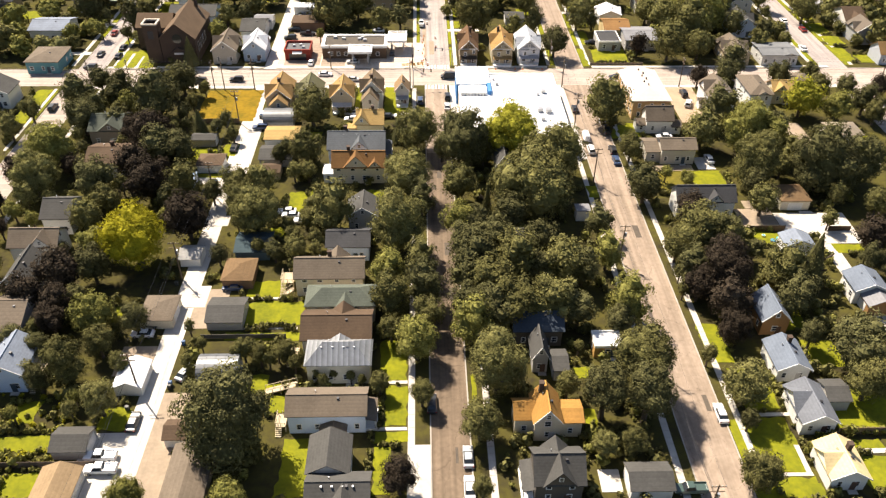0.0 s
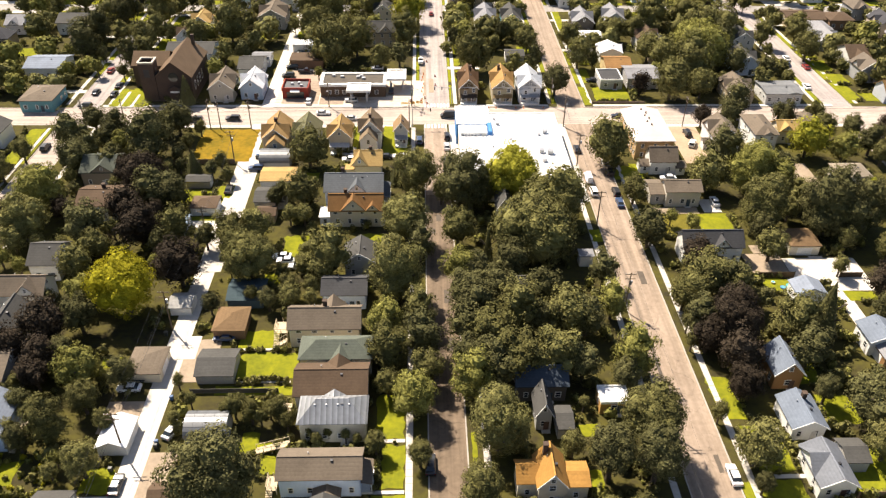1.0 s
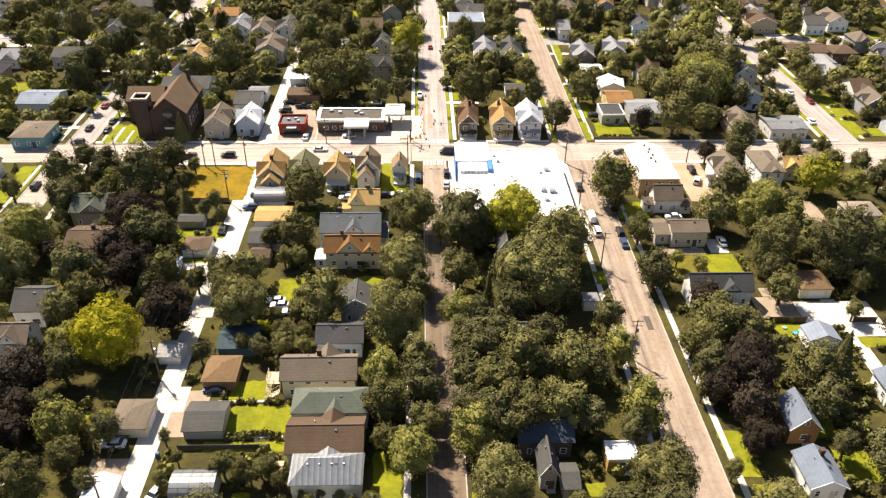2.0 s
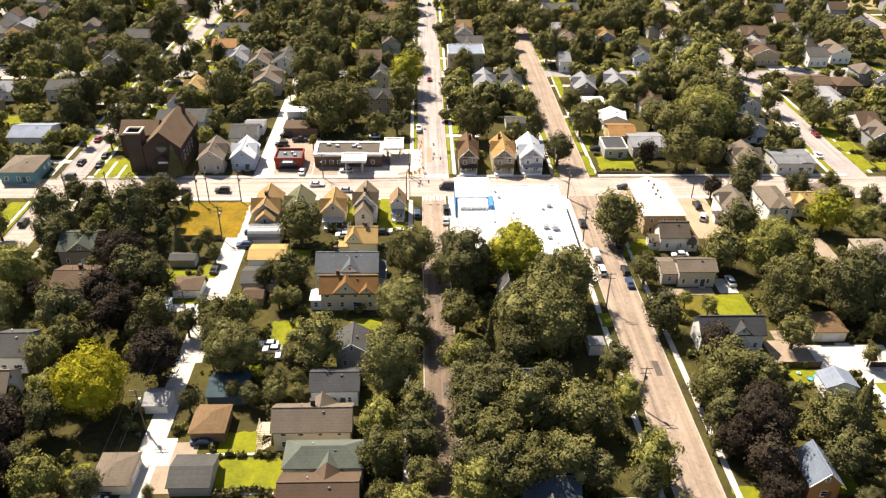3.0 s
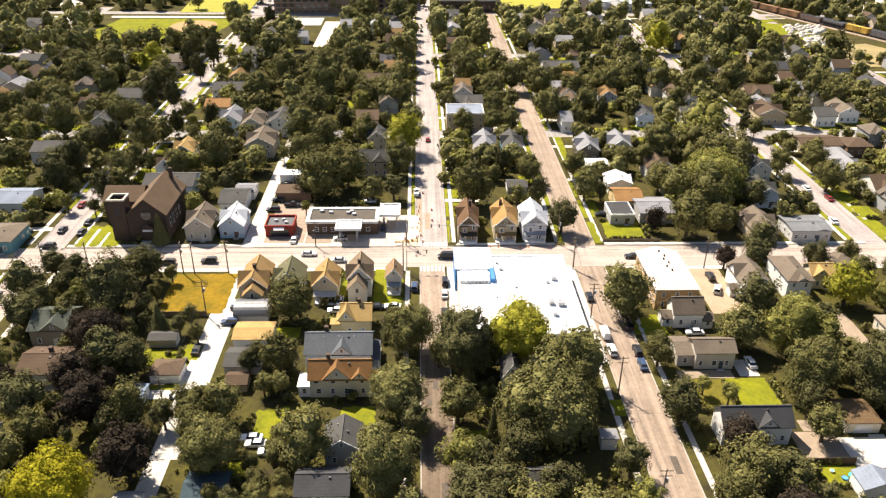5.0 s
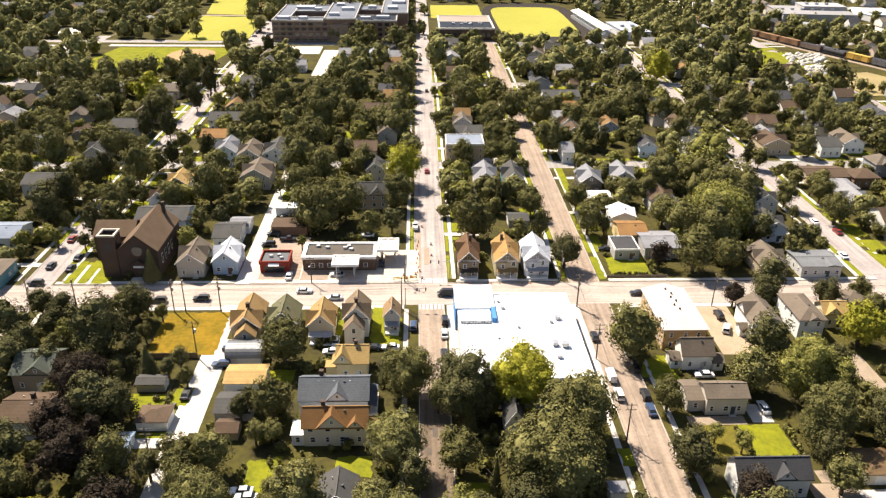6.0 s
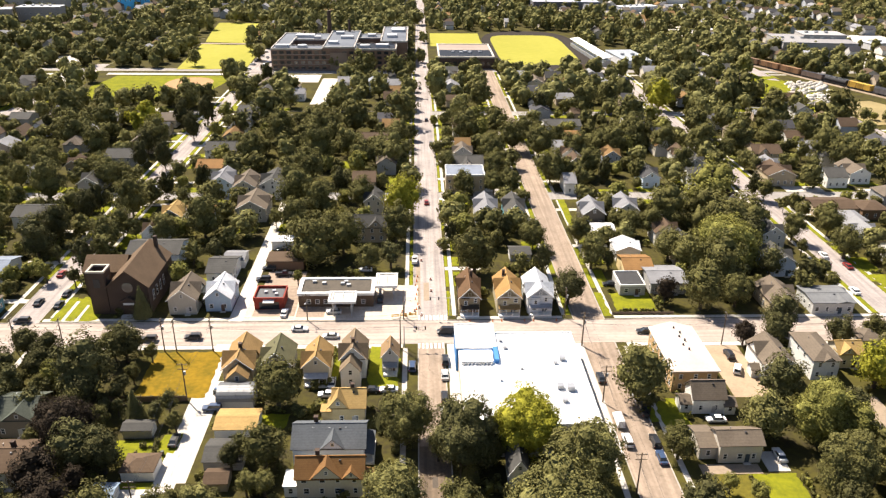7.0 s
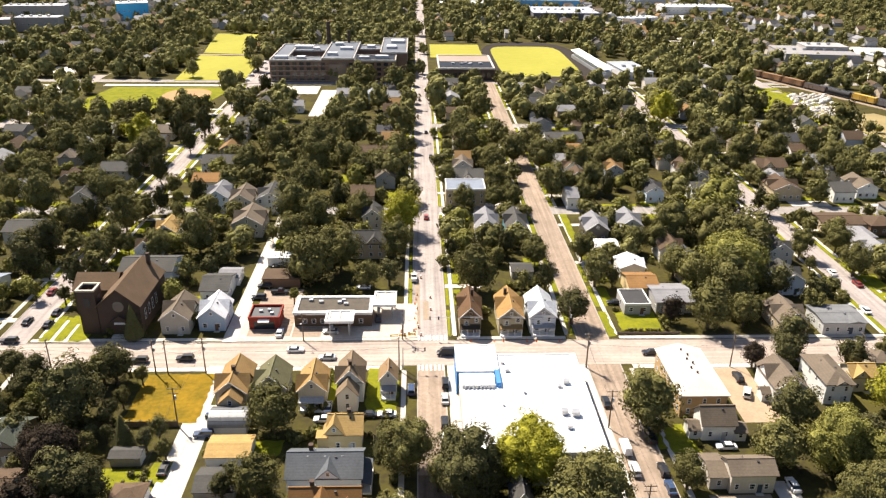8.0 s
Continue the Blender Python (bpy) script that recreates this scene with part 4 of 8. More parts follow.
part("sign_board", Shape().box(-1.5, -14.66, 3.5, 1.5, -14.5, 4.1), TRIM, church, "pale sign board with unreadable bars")
part("steps", Shape().box(-2.2, -16.2, -0.2, 2.2, -14.5, 0.4), CONCRETE, church)
part("window", Shape().tube(0, 0, -0.1, 0.1, 1.6, 1.6, 16), PANE, church, "round window").matrix_basis = pose(0, -13.62, 8.6, 90, 0, 0)
part("chimney", Shape().box(1.8, 6.8, 9, 2.8, 7.8, 15.6), BRICK, church)
for i in range(4):
    put_window(church, 5.8, -10 + i * 3.2, 4.6, 90, 1.25, 3.2)

# ---- tan brick building with a pale roof ----
flat = thing("apartment_building", 68.8, 217.6, 0, 0, "tan brick building with a pale roof hipped at one end", "building")
part("wall", Shape().box(-5.5, -10.2, -0.3, 5.5, 10.5, 6.2), BRICKTAN, flat)
PALE = material("pale_pink_roof", (0.56, 0.47, 0.41), (0.46, 0.385, 0.335), big=0.2, small=1.5, rough=0.9)
part("eaves", Shape().box(-6.0, -10.7, 6.1, 6.0, 10.9, 6.3), TRIM, flat)
r_ = Shape().hull([(-6.0, -10.7, 6.3), (6.0, -10.7, 6.3), (6.0, 10.9, 6.3), (-6.0, 10.9, 6.3)], [(-0.2, -4.6, 7.9), (0.2, -4.6, 7.9), (0.2, 10.8, 7.9), (-0.2, 10.8, 7.9)])
part("roof", r_, PALE, flat)
for x, y in ((0.3, -3.2), (-0.5, -1.0), (0.6, 1.2), (-0.3, 3.0), (0.5, 5.0), (-0.4, 7.5)):
    part("roof_vent", Shape().box(x - .2, y - .2, 7.4, x + .2, y + .2, 8.35), DARKMETAL, flat)
put_windows(flat, 5.5, 10.2, 6.2, 2, "sew")


# ---- school, gym, playing fields ----
LATE_CARS = []
SCHOOLBRICK = material("school_brick", (0.20, 0.125, 0.085), (0.14, 0.088, 0.06), big=0.2, small=2)
ROOFG = material("dark_flat_roof", (0.035, 0.042, 0.055), (0.022, 0.026, 0.034), big=0.06, small=0.5, rough=0.95, spec=0.05)
ROOFB = material("blue_grey_roof", (0.15, 0.165, 0.19), (0.09, 0.10, 0.12), big=0.05, small=0.5, rough=0.8, spec=0.1)
STONE = paint("stone_band", (0.42, 0.39, 0.35))
school = thing("school", -53.5, 634.0, 0, 0, "large four-storey brown brick school with flat roofs", "school")


def school_wing(x0, y0, x1, y1, h, top):
    """One block of the school in its own coordinates, with a stone rim round its flat roof."""
    part("wall", Shape().box(x0, y0, -0.3, x1, y1, h), SCHOOLBRICK, school)
    part("roof", Shape().box(x0 + 1, y0 + 1, h, x1 - 1, y1 - 1, h + .2), top, school)
    part("parapet", Shape().rim(x0 - .2, y0 - .2, x1 + .2, y1 + .2, 0.7, h - .3, h + .8), STONE, school)


school_wing(-47, -36, -11.4, -22, 14.6, ROOFB)
school_wing(-47, -22, -36, 34, 14.6, ROOFB)
school_wing(-36, 6, -11.4, 34, 14.2, ROOFB)
school_wing(-11, -36, 11, 38, 15.8, ROOFB)
school_wing(11.4, -36, 40, -14, 14.6, ROOFG)
school_wing(11.4, 14, 28, 34, 14.2, ROOFB)
school_wing(28.4, -13.6, 47.6, 56, 16.4, ROOFB)
part("court_roof", Shape().box(-35.8, -21.6, -.2, -11.6, 5.6, 8.0), ROOFG, school, "dark low roof in the inner court")
part("court_roof", Shape().box(11.6, -13.4, -.2, 28.2, 13.6, 8.0), ROOFG, school, "dark low roof in the inner court")
part("chimney", Shape().tube(-14, 42, -.2, 31, 2.0, 1.5, 10), BRICK, school)
part("chimney", Shape().tube(2, 36, 14, 25, 0.9, 0.8, 8), BRICK, school)
for x, y, w, d, h in ((-40, -28, 9, 5, 14.8), (-26, -29, 6, 5, 14.8), (-30, 20, 14, 7, 14.4), (-20, 12, 5, 4, 14.4), (-5, -20, 7, 5, 16), (3, 4, 9, 6, 16), (-4, 24, 6, 5, 16), (18, -28, 7, 4, 14.8), (30, -24, 9, 5, 14.8), (36, 8, 7, 9, 16.6), (40, 36, 10, 12, 16.6), (20, 24, 6, 6, 14.4)):
    part("roof_unit", Shape().box(x - w / 2, y - d / 2, h, x + w / 2, y + d / 2, h + 1.9), paint("pale_grey", (0.5, 0.5, 0.52)), school)
part("entrance", Shape().box(-6, -37.5, -.2, 6, -36, 12.6), paint("stone_bay", (0.27, 0.2, 0.15)), school, "brown stone entrance bay")
wm_ = Shape().box(-1.5, -0.05, -1.0, 1.5, 0.05, 1.0).mesh("window", PANE)
for s_ in range(4):
    for i in range(18):
        if 7 < i < 10:
            continue
        w_ = part("window", wm_, None, school)
        w_.location = (-44.4 + i * 4.85, -36.06, 2.3 + s_ * 3.4)
    part("sill_band", Shape().box(-46.6, -36.16, .95 + s_ * 3.4, -6.2, -36, 1.2 + s_ * 3.4), STONE, school)

gym = thing("sports_hall", 36.5, 634.0, 0, 0, "brick sports hall with a dark framed flat roof", "hall")
part("wall", Shape().box(-20, -27, -0.3, 20, 27, 8.0), BRICK, gym)
part("roof", Shape().box(-19, -26, 8.0, 19, 2, 8.2), ROOFG, gym)
part("roof", Shape().box(-19, 2, 8.0, 19, 26, 8.25), material("tan_flat_roof", (0.30, 0.235, 0.19), (0.22, 0.17, 0.14), big=0.06, small=0.5), gym, "tan gravel half of the roof")
for x, y in ((-9, -9), (-3, -11), (0, -7), (3, -12), (4, -8), (11, -9)):
    part("roof_unit", Shape().box(x - 1.2, y - 1, 8.2, x + 1.2, y + 1, 9.3), GALV, gym)
part("parapet", Shape().rim(-20.2, -27.2, 20.2, 27.2, 1.2, 7.6, 8.7), paint("stone_band", (0.5, 0.46, 0.4)), gym)
for i in range(9):
    part("window", Shape().box(-17.5 + i * 4, -27.08, 2.2, -14.8 + i * 4, -27.0, 5.0), PANE, gym)

FIELDG = material("playing_field_grass", (0.23, 0.22, 0.035), (0.29, 0.27, 0.05), big=0.02, small=0.2, world_space=True, spec=0.05)
TRACK = paint("running_track", (0.05, 0.044, 0.04), rough=1.0, spec=0.0)


def disc_ring(name, cx, cy, hx, hy, mat, z0, z1, label, category, steps=40, power=3.2):
    """A rounded rectangle of ground."""
    ring = []
    for i in range(steps):
        a = i * 2 * math.pi / steps
        ca, sa = math.cos(a), math.sin(a)
        k = (abs(ca) ** power + abs(sa) ** power) ** (-1 / power)
        ring.append((cx + hx * ca * k, cy + hy * sa * k))
    s = Shape().hull([(x, y, z0) for x, y in ring], [(x, y, z1) for x, y in ring])
    return tagged(new(name, s.mesh(name, mat)), label, category, kind="structure")


disc_ring("track", 97, 692, 41, 90, TRACK, -0.1, 0.05, "dark running track round a bright field", "track")
disc_ring("field", 95, 690, 30.5, 68, FIELDG, 0.0, 0.1, "bright yellow-green football field", "field", power=6)
lawn(12.5, 700, 56, 768, FIELDG, "bright practice field beside the road")


def plot(name, pts, mat, z, label, category):
    """A level piece of ground with a free outline."""
    sh = Shape().hull([(a, b, -0.2) for a, b in pts], [(a, b, z) for a, b in pts])
    return tagged(new(name, sh.mesh(name, mat)), label, category, kind="structure")


plot("field", [(-197, 508), (-166, 506), (-130, 526), (-124, 560), (-126, 579), (-201, 579), (-206, 545)], LAWN, 0.05, "pale green baseball outfield", "field")
disc_ring("infield", -147, 556, 15, 18, paint("infield_dirt", (0.34, 0.19, 0.075)), 0.0, 0.09, "brown dirt infield of the baseball field", "infield", power=2.2)
plot("field", [(-168, 601), (-120, 604), (-122, 650), (-134, 704), (-150, 700), (-176, 706), (-172, 650)], FIELDG, 0.05, "bright park lawn", "lawn")
plot("field", [(-176, 716), (-142, 710), (-136, 760), (-142, 822), (-190, 826), (-184, 770)], FIELDG, 0.055, "bright park lawn among trees", "lawn")
plot("path", [(-178, 706.4), (-134, 704.4), (-134, 708), (-178, 711)], MAT["dirt2"], 0.06, "trodden path across the park lawn", "path")
drive(-210, 582.5, -124, 588, None, "pale street along the park")
drive(-101, 588, -8, 604, ASPHALT, "grey school forecourt")



drive(230, 760, 268, 800, None, "pale lot beside the railway")

drive(262, 418, 292, 446, None, "pale lot beside a far street")
drive(-268, 622, -246, 650, None, "pale lot among far houses")
drive(-256, 562, -228, 586, None, "pale lot beside the park street")
drive(-62, 500, -52, 572, None, "pale lane before the school")
drive(-92, 560, -64, 584, None, "pale lot before the school")
drive(-44, 566, -14, 582, GREYSTREET, "grey lot before the school")
drive(-120, 592, -102, 684, GREYSTREET, "pale parking strip beside the school")
for i in range(9):
    LATE_CARS.append((-117.5 + (i % 2) * 11, 600 + i * 8.5, 90 if i % 3 else 88, "wksbkrsw"[i % 8], "sedan"))

stand = thing("grandstand", 136.5, 661.0, 0, 5, "long white roofed grandstand beside the track", "grandstand")
part("roof", Shape().sheet([(-3.5, -45, 6.0), (3.5, -45, 7.2), (3.5, 45, 7.2), (-3.5, 45, 6.0)], 0.3), WHITEROOF, stand)
part("terrace", Shape().box(-3, -44, -0.2, 3, 44, 2.5).box(-1, -44, 2.5, 3, 44, 4.2), GALV, stand)
for i in range(7):
    part("post", Shape().tube(3.1, -42 + i * 14, 0, 7.0, 0.2, 0.2, 6), GALV, stand)

# low far buildings
def hall(x, y, w, d, h, wall, top, label, rz=0):
    ob = thing("warehouse", x, y, 0, rz, label if len(label.split()) > 3 else label + " far off", "warehouse")
    part("wall", Shape().box(-w / 2, -d / 2, -0.3, w / 2, d / 2, h), wallpaint(wall), ob)
    part("roof", Shape().box(-w / 2 - .3, -d / 2 - .3, h, w / 2 + .3, d / 2 + .3, h + .5), paint("flat_roof", top, big=0.05, small=0.4), ob)
    for i in range(max(2, int(w / 9))):
        part("roof_unit", Shape().box(-w / 2 + 4 + i * 8, -1.5, h + .5, -w / 2 + 6.5 + i * 8, 1.0, h + 2), GALV, ob)
    for i in range(min(8, int(w / 5))):
        put_window(ob, -w / 2 + 2.5 + i * 5, -d / 2, h * 0.55, 0, 1.25, 1.45)
    return ob


hall(326, 690, 58, 44, 9, (0.36, 0.34, 0.32), (0.26, 0.25, 0.25), "long grey flat-roofed works building", -6)
hall(338, 700, 34, 22, 12, (0.36, 0.34, 0.32), (0.34, 0.33, 0.33), "raised pale block of the works building", -6)
hall(304, 636, 16, 18, 7, (0.5, 0.5, 0.5), (0.25, 0.26, 0.29), "grey works shed", -22)
hall(160, 634, 20, 44, 5, (0.6, 0.6, 0.62), (0.30, 0.33, 0.36), "low white building near the track", 6)
hall(168, 972, 74, 62, 8, (0.12, 0.12, 0.13), (0.34, 0.36, 0.41), "wide low store building with a grey roof")
hall(338, 1020, 84, 30, 9, (0.6, 0.6, 0.6), (0.8, 0.8, 0.8), "wide white-roofed building far off")
hall(283, 770, 38, 16, 4, (0.6, 0.6, 0.6), (0.8, 0.8, 0.8), "low white-roofed shed beside the works")
hall(165, 1070, 80, 24, 10, (0.15, 0.45, 0.75), (0.6, 0.62, 0.64), "long blue-walled store with a pale roof")
hall(300, 1090, 40, 24, 10, (0.5, 0.5, 0.52), (0.75, 0.75, 0.75), "white-roofed store building far off")
hall(246, 935, 44, 16, 5, (0.4, 0.42, 0.46), (0.55, 0.57, 0.6), "pale low workshop beside a lot", 20)
hall(388, 700, 22, 14, 5, (0.6, 0.6, 0.6), (0.55, 0.57, 0.62), "pale flat-roofed office among far trees", 10)
hall(-362, 836, 40, 16, 13, (0.30, 0.27, 0.25), (0.4, 0.4, 0.41), "long grey apartment block far off", 4)
hall(-400, 812, 40, 16, 13, (0.30, 0.27, 0.25), (0.4, 0.4, 0.41), "long grey apartment block far off", 24)
hall(-404, 925, 60, 22, 14, (0.36, 0.33, 0.3), (0.35, 0.35, 0.36), "grey flat-roofed block far off", 8)
hall(-305, 930, 32, 22, 17, (0.06, 0.42, 0.75), (0.6, 0.62, 0.66), "bright blue block with a pale roof", 20)
hall(60, 1060, 60, 26, 7, (0.6, 0.6, 0.6), (0.7, 0.7, 0.7), "pale long building far off")

plot("road_far", [(86, 990), (92, 996), (153, 878), (147, 872)], CONCRETE, 0.06, "pale road among far trees", "road")
plot("road_far", [(255, 850), (262, 850), (256, 752), (248, 752)], CONCRETE, 0.06, "pale street beside the works", "road")
drive(226, 905, 272, 955, None, "pale lot round a far workshop")
drive(196, 880, 222, 940, ASPHALT, "grey lot beside a far store")
drive(284, 960, 330, 1000, None, "pale lot before a far store")
drive(300, 860, 330, 890, None, "pale lot among far houses")
drive(345, 900, 372, 940, ASPHALT, "grey lot among far houses")
drive(352, 640, 372, 680, None, "pale yard beside the works")
drive(-400, 850, -350, 880, None, "pale lot behind the apartment blocks")
drive(-330, 890, -290, 912, None, "pale lot before the blue block")
drive(378, 720, 430, 770, None, "pale lot among far houses")
drive(330, 600, 350, 640, None, "pale lot behind the works shed")

# railway with a standing goods train
BALLAST = material("rail_ballast", (0.26, 0.2, 0.14), (0.18, 0.14, 0.1), big=0.1, small=0.8, world_space=True)
RAIL_A, RAIL_B = Vector((300.0, 520.0)), Vector((150.0, 876.0))
rd = (RAIL_B - RAIL_A).normalized()
rn = Vector((rd.y, -rd.x))
p0, p1 = RAIL_A - rd * 260, RAIL_B + rd * 330
s = Shape().sheet([(*(p0 - rn * 7), 0.12), (*(p0 + rn * 7), 0.12), (*(p1 + rn * 7), 0.12), (*(p1 - rn * 7), 0.12)][::-1], 0.4)
tagged(new("railway_bed", s.mesh("railway_bed", BALLAST)), "brown ballast bed of the railway", "railway", kind="structure")
for k_ in (-2.4, -0.9, 2.4, 3.9):
    s = Shape().rod((*(p0 + rn * k_), 0.2), (*(p1 + rn * k_), 0.2), 0.09)
    tagged(new("rail", s.mesh("rail", DARKMETAL)), "long steel rail on the ballast", "rail", kind="structure")
yard = Shape().sheet([(246, 505, 0.05), (252, 455, 0.05), (300, 470, 0.05), (280, 512, 0.05)], 0.2)
tagged(new("yard", yard.mesh("yard", paint("sandy_yard", (0.27, 0.21, 0.09), big=0.05, small=0.6))), "sandy open yard beside the railway", "yard", kind="structure")


def wagon(d, rgb, tall, label, form="box", off=-1.65):
    c_ = RAIL_A + rd * d + rn * off
    ob = thing("rail_wagon", c_.x, c_.y, 0.2, math.degrees(math.atan2(-rd.x, rd.y)), label, "wagon", "standing goods train")
    m = paint("wagon_paint", rgb, big=0.3, small=2)
    if form == "tank":
        b = Shape().tube(0, 0, -8.4, 8.4, 1.5, 1.5, 14)
        b.v = [(vx, vz, vy + 2.7) for vx, vy, vz in b.v]
        b.f = [q[::-1] for q in b.f]
        part("tank", b, m, ob)
        part("dome", Shape().tube(0, 0, 4.0, 4.7, .6, .6, 10), m, ob)
    else:
        part("body", Shape().box(-1.5, -8.6, 1.1, 1.5, 8.6, 1.1 + tall), m, ob)
        if form == "hopper":
            part("load", Shape().box(-1.3, -8.2, 1.1 + tall, 1.3, 8.2, 1.25 + tall), DARKMETAL, ob)
        for i in range(6 if form == "hopper" else 4):
            u = -8 + i * (3.2 if form == "hopper" else 5.3)
            part("rib", Shape().box(-1.58, u - .12, 1.1, -1.5, u + .12, 1.1 + tall), DARKMETAL if form == "box" else m, ob)
        if form == "box":
            part("door", Shape().box(-1.62, -1.5, 1.2, -1.5, 1.5, tall + .9), paint("wagon_paint", tuple(c * .6 for c in rgb), big=0.3, small=2), ob)
    part("frame", Shape().box(-1.3, -9.2, 0.7, 1.3, 9.2, 1.1), DARKMETAL, ob)
    for yy in (-6, 6):
        part("bogie", Shape().box(-1.2, yy - 1.4, 0.05, 1.2, yy + 1.4, 0.7), DARKMETAL, ob)
    return ob


for i in range(13):
    form, rgb, word = (("hopper", (0.13, 0.12, 0.12), "dark grey ribbed hopper wagon"), ("hopper", (0.13, 0.12, 0.12), "dark grey ribbed hopper wagon"), ("box", (0.5, 0.3, 0.05), "ochre box wagon"), ("tank", (0.035, 0.035, 0.038), "black tank wagon"),
                       ("hopper", (0.15, 0.11, 0.09), "brown-grey ribbed hopper wagon"), ("box", (0.22, 0.12, 0.06), "rust-brown box wagon"), ("box", (0.22, 0.12, 0.06), "rust-brown box wagon"), ("box", (0.16, 0.1, 0.06), "dark brown box wagon"))[i if i < 8 else 5 + i % 3]
    wagon(-15 + i * 19.2, rgb, 3.0 if form == "hopper" else 3.5, word + " standing on the railway", form)
for i in range(5):
    wagon(-25 + i * 19.2, (0.19, 0.2, 0.2), 2.4, "grey ribbed open wagon standing on the railway", "hopper", 3.15)
lawn(214, 512, 250, 584, LAWN, "rough sunlit grass beside the railway")
rubble = Shape()
rg = random.Random(4)
for i in range(190):
    y = rg.uniform(505, 566)
    x = 235 + (y - 505) * 0.25 + rg.uniform(0, 26)
    w = rg.uniform(0.6, 2.2)
    rubble.hull([(x - w, y - w, 0), (x + w, y - w * .7, 0), (x + w * .8, y + w, 0), (x - w * .7, y + w * .8, 0)], [(x - w * .5, y - w * .4, w * .6), (x + w * .4, y - w * .5, w * .5), (x + w * .3, y + w * .4, w * .6), (x - w * .4, y + w * .3, w * .5)])
tagged(new("rubble", rubble.mesh("rubble", CONCRETE)), "heap of pale concrete rubble beside the railway", "rubble", kind="stuff")


# ---- cars ----
WHEEL = {}
TYRE = material("black_rubber", (0.03, 0.03, 0.03), rough=0.9)
LAMP = material("lamp_glass", (0.7, 0.7, 0.68), rough=0.15)
REDLAMP = material("red_lamp_glass", (0.35, 0.02, 0.015), rough=0.2)
CARS = {}
COLOURS = {"w": ((0.75, 0.75, 0.75), "white"), "s": ((0.4, 0.41, 0.42), "silver"), "k": ((0.02, 0.021, 0.024), "black"), "b": ((0.035, 0.06, 0.12), "dark blue"),
           "r": ((0.22, 0.025, 0.02), "red"), "g": ((0.05, 0.08, 0.07), "dark green"), "t": ((0.3, 0.27, 0.22), "beige")}


def wheel_mesh():
    if not WHEEL:
        ring = lambda r, x: [(x, r * math.cos(a * math.pi / 7), r * math.sin(a * math.pi / 7)) for a in range(14)]
        WHEEL["tyre"] = Shape().hull(ring(0.33, -0.11), ring(0.33, 0.11)).mesh("wheel", TYRE)
        WHEEL["rim"] = Shape().hull(ring(0.2, -0.125), ring(0.2, 0.125)).mesh("rim", GALV)
    return WHEEL


def car_proto(colour, form):
    rgb, word = COLOURS[colour]
    m = paint("car_paint", rgb, rough=0.28, spec=0.5, big=0.5, small=3, other=tuple(c * 0.92 for c in rgb))
    names = {"sedan": ("car", "%s saloon car parked outdoors"), "suv": ("car", "%s tall family car parked outdoors"), "pickup": ("pickup", "%s pickup truck with an open bed"), "van": ("van", "%s delivery van parked outdoors")}
    nm, lab = names[form]
    ob = thing(nm, 0, 0, -60, 0, lab % word, nm if nm != "pickup" else "truck", "cars and trucks")
    L = {"sedan": 2.3, "suv": 2.35, "pickup": 2.8, "van": 2.75}[form]
    up = {"sedan": 0.0, "suv": 0.14, "pickup": 0.16, "van": 0.16}[form]
    W_ = 0.92
    ring = lambda z, w, f, r: [(-w, -r, z), (w, -r, z), (w, f - .25, z), (w - .2, f, z), (-w + .2, f, z), (-w, f - .25, z)]
    s = Shape().hull(ring(.28 + up, W_ - .06, L - .06, L - .05), ring(.55 + up, W_, L, L)).hull(ring(.55 + up, W_, L, L), ring(.84 + up, W_ - .03, L - .08, L - .04)).hull(ring(.84 + up, W_ - .03, L - .08, L - .04), ring(.95 + up, W_ - .12, L - .5, L - .14))
    body = part("body", s, m, ob)
    c0, c1, t0, t1, top = {"sedan": (-1.75, 1.0, -1.15, 0.35, 1.4), "suv": (-2.25, 1.05, -2.05, 0.45, 1.68), "pickup": (-0.6, 1.35, -0.45, 0.75, 1.75), "van": (-2.65, 2.0, -2.6, 1.2, 2.1)}[form]
    z0 = 0.94 + up
    top += up * 0.5
    cab = lambda z, w, a, b: [(-w, a, z), (w, a, z), (w, b, z), (-w, b, z)]
    part("cabin_glass", Shape().hull(cab(z0, W_ - .1, c0, c1), cab(top, W_ - .27, t0, t1)), PANE if form != "van" else m, ob)
    part("roof", Shape().hull(cab(top, W_ - .25, t0 - .03, t1 + .03), cab(top + .06, W_ - .32, t0 + .05, t1 - .08)), m, ob)
    if form == "pickup":
        part("bed", Shape().box(-.75, -2.65, .96 + up, .75, -.7, 1.0 + up).box(-.86, -2.7, .96 + up, -.76, -.65, 1.25 + up).box(.76, -2.7, .96 + up, .86, -.65, 1.25 + up).box(-.76, -2.75, .96 + up, .76, -2.66, 1.25 + up), m, ob)
    if form == "van":
        part("windscreen", Shape().hull(cab(z0 + .25, W_ - .16, 1.55, 1.9), cab(top - .15, W_ - .24, 1.0, 1.36)), PANE, ob)
    wm = wheel_mesh()
    for sx in (-1, 1):
        for y in (-L * .62, L * .62):
            w = part("wheel", wm["tyre"], None, ob)
            w.location = (sx * (W_ - .1), y, .33)
            part("rim", wm["rim"], None, w)
        part("headlight", Shape().box(sx * .72 - .14, L - .1, .62 + up, sx * .72 + .14, L + .01, .78 + up), LAMP, ob)
        part("tail_light", Shape().box(sx * .76 - .1, -L - .012, .66 + up, sx * .76 + .1, -L + .08, .84 + up), REDLAMP, ob)
    return ob


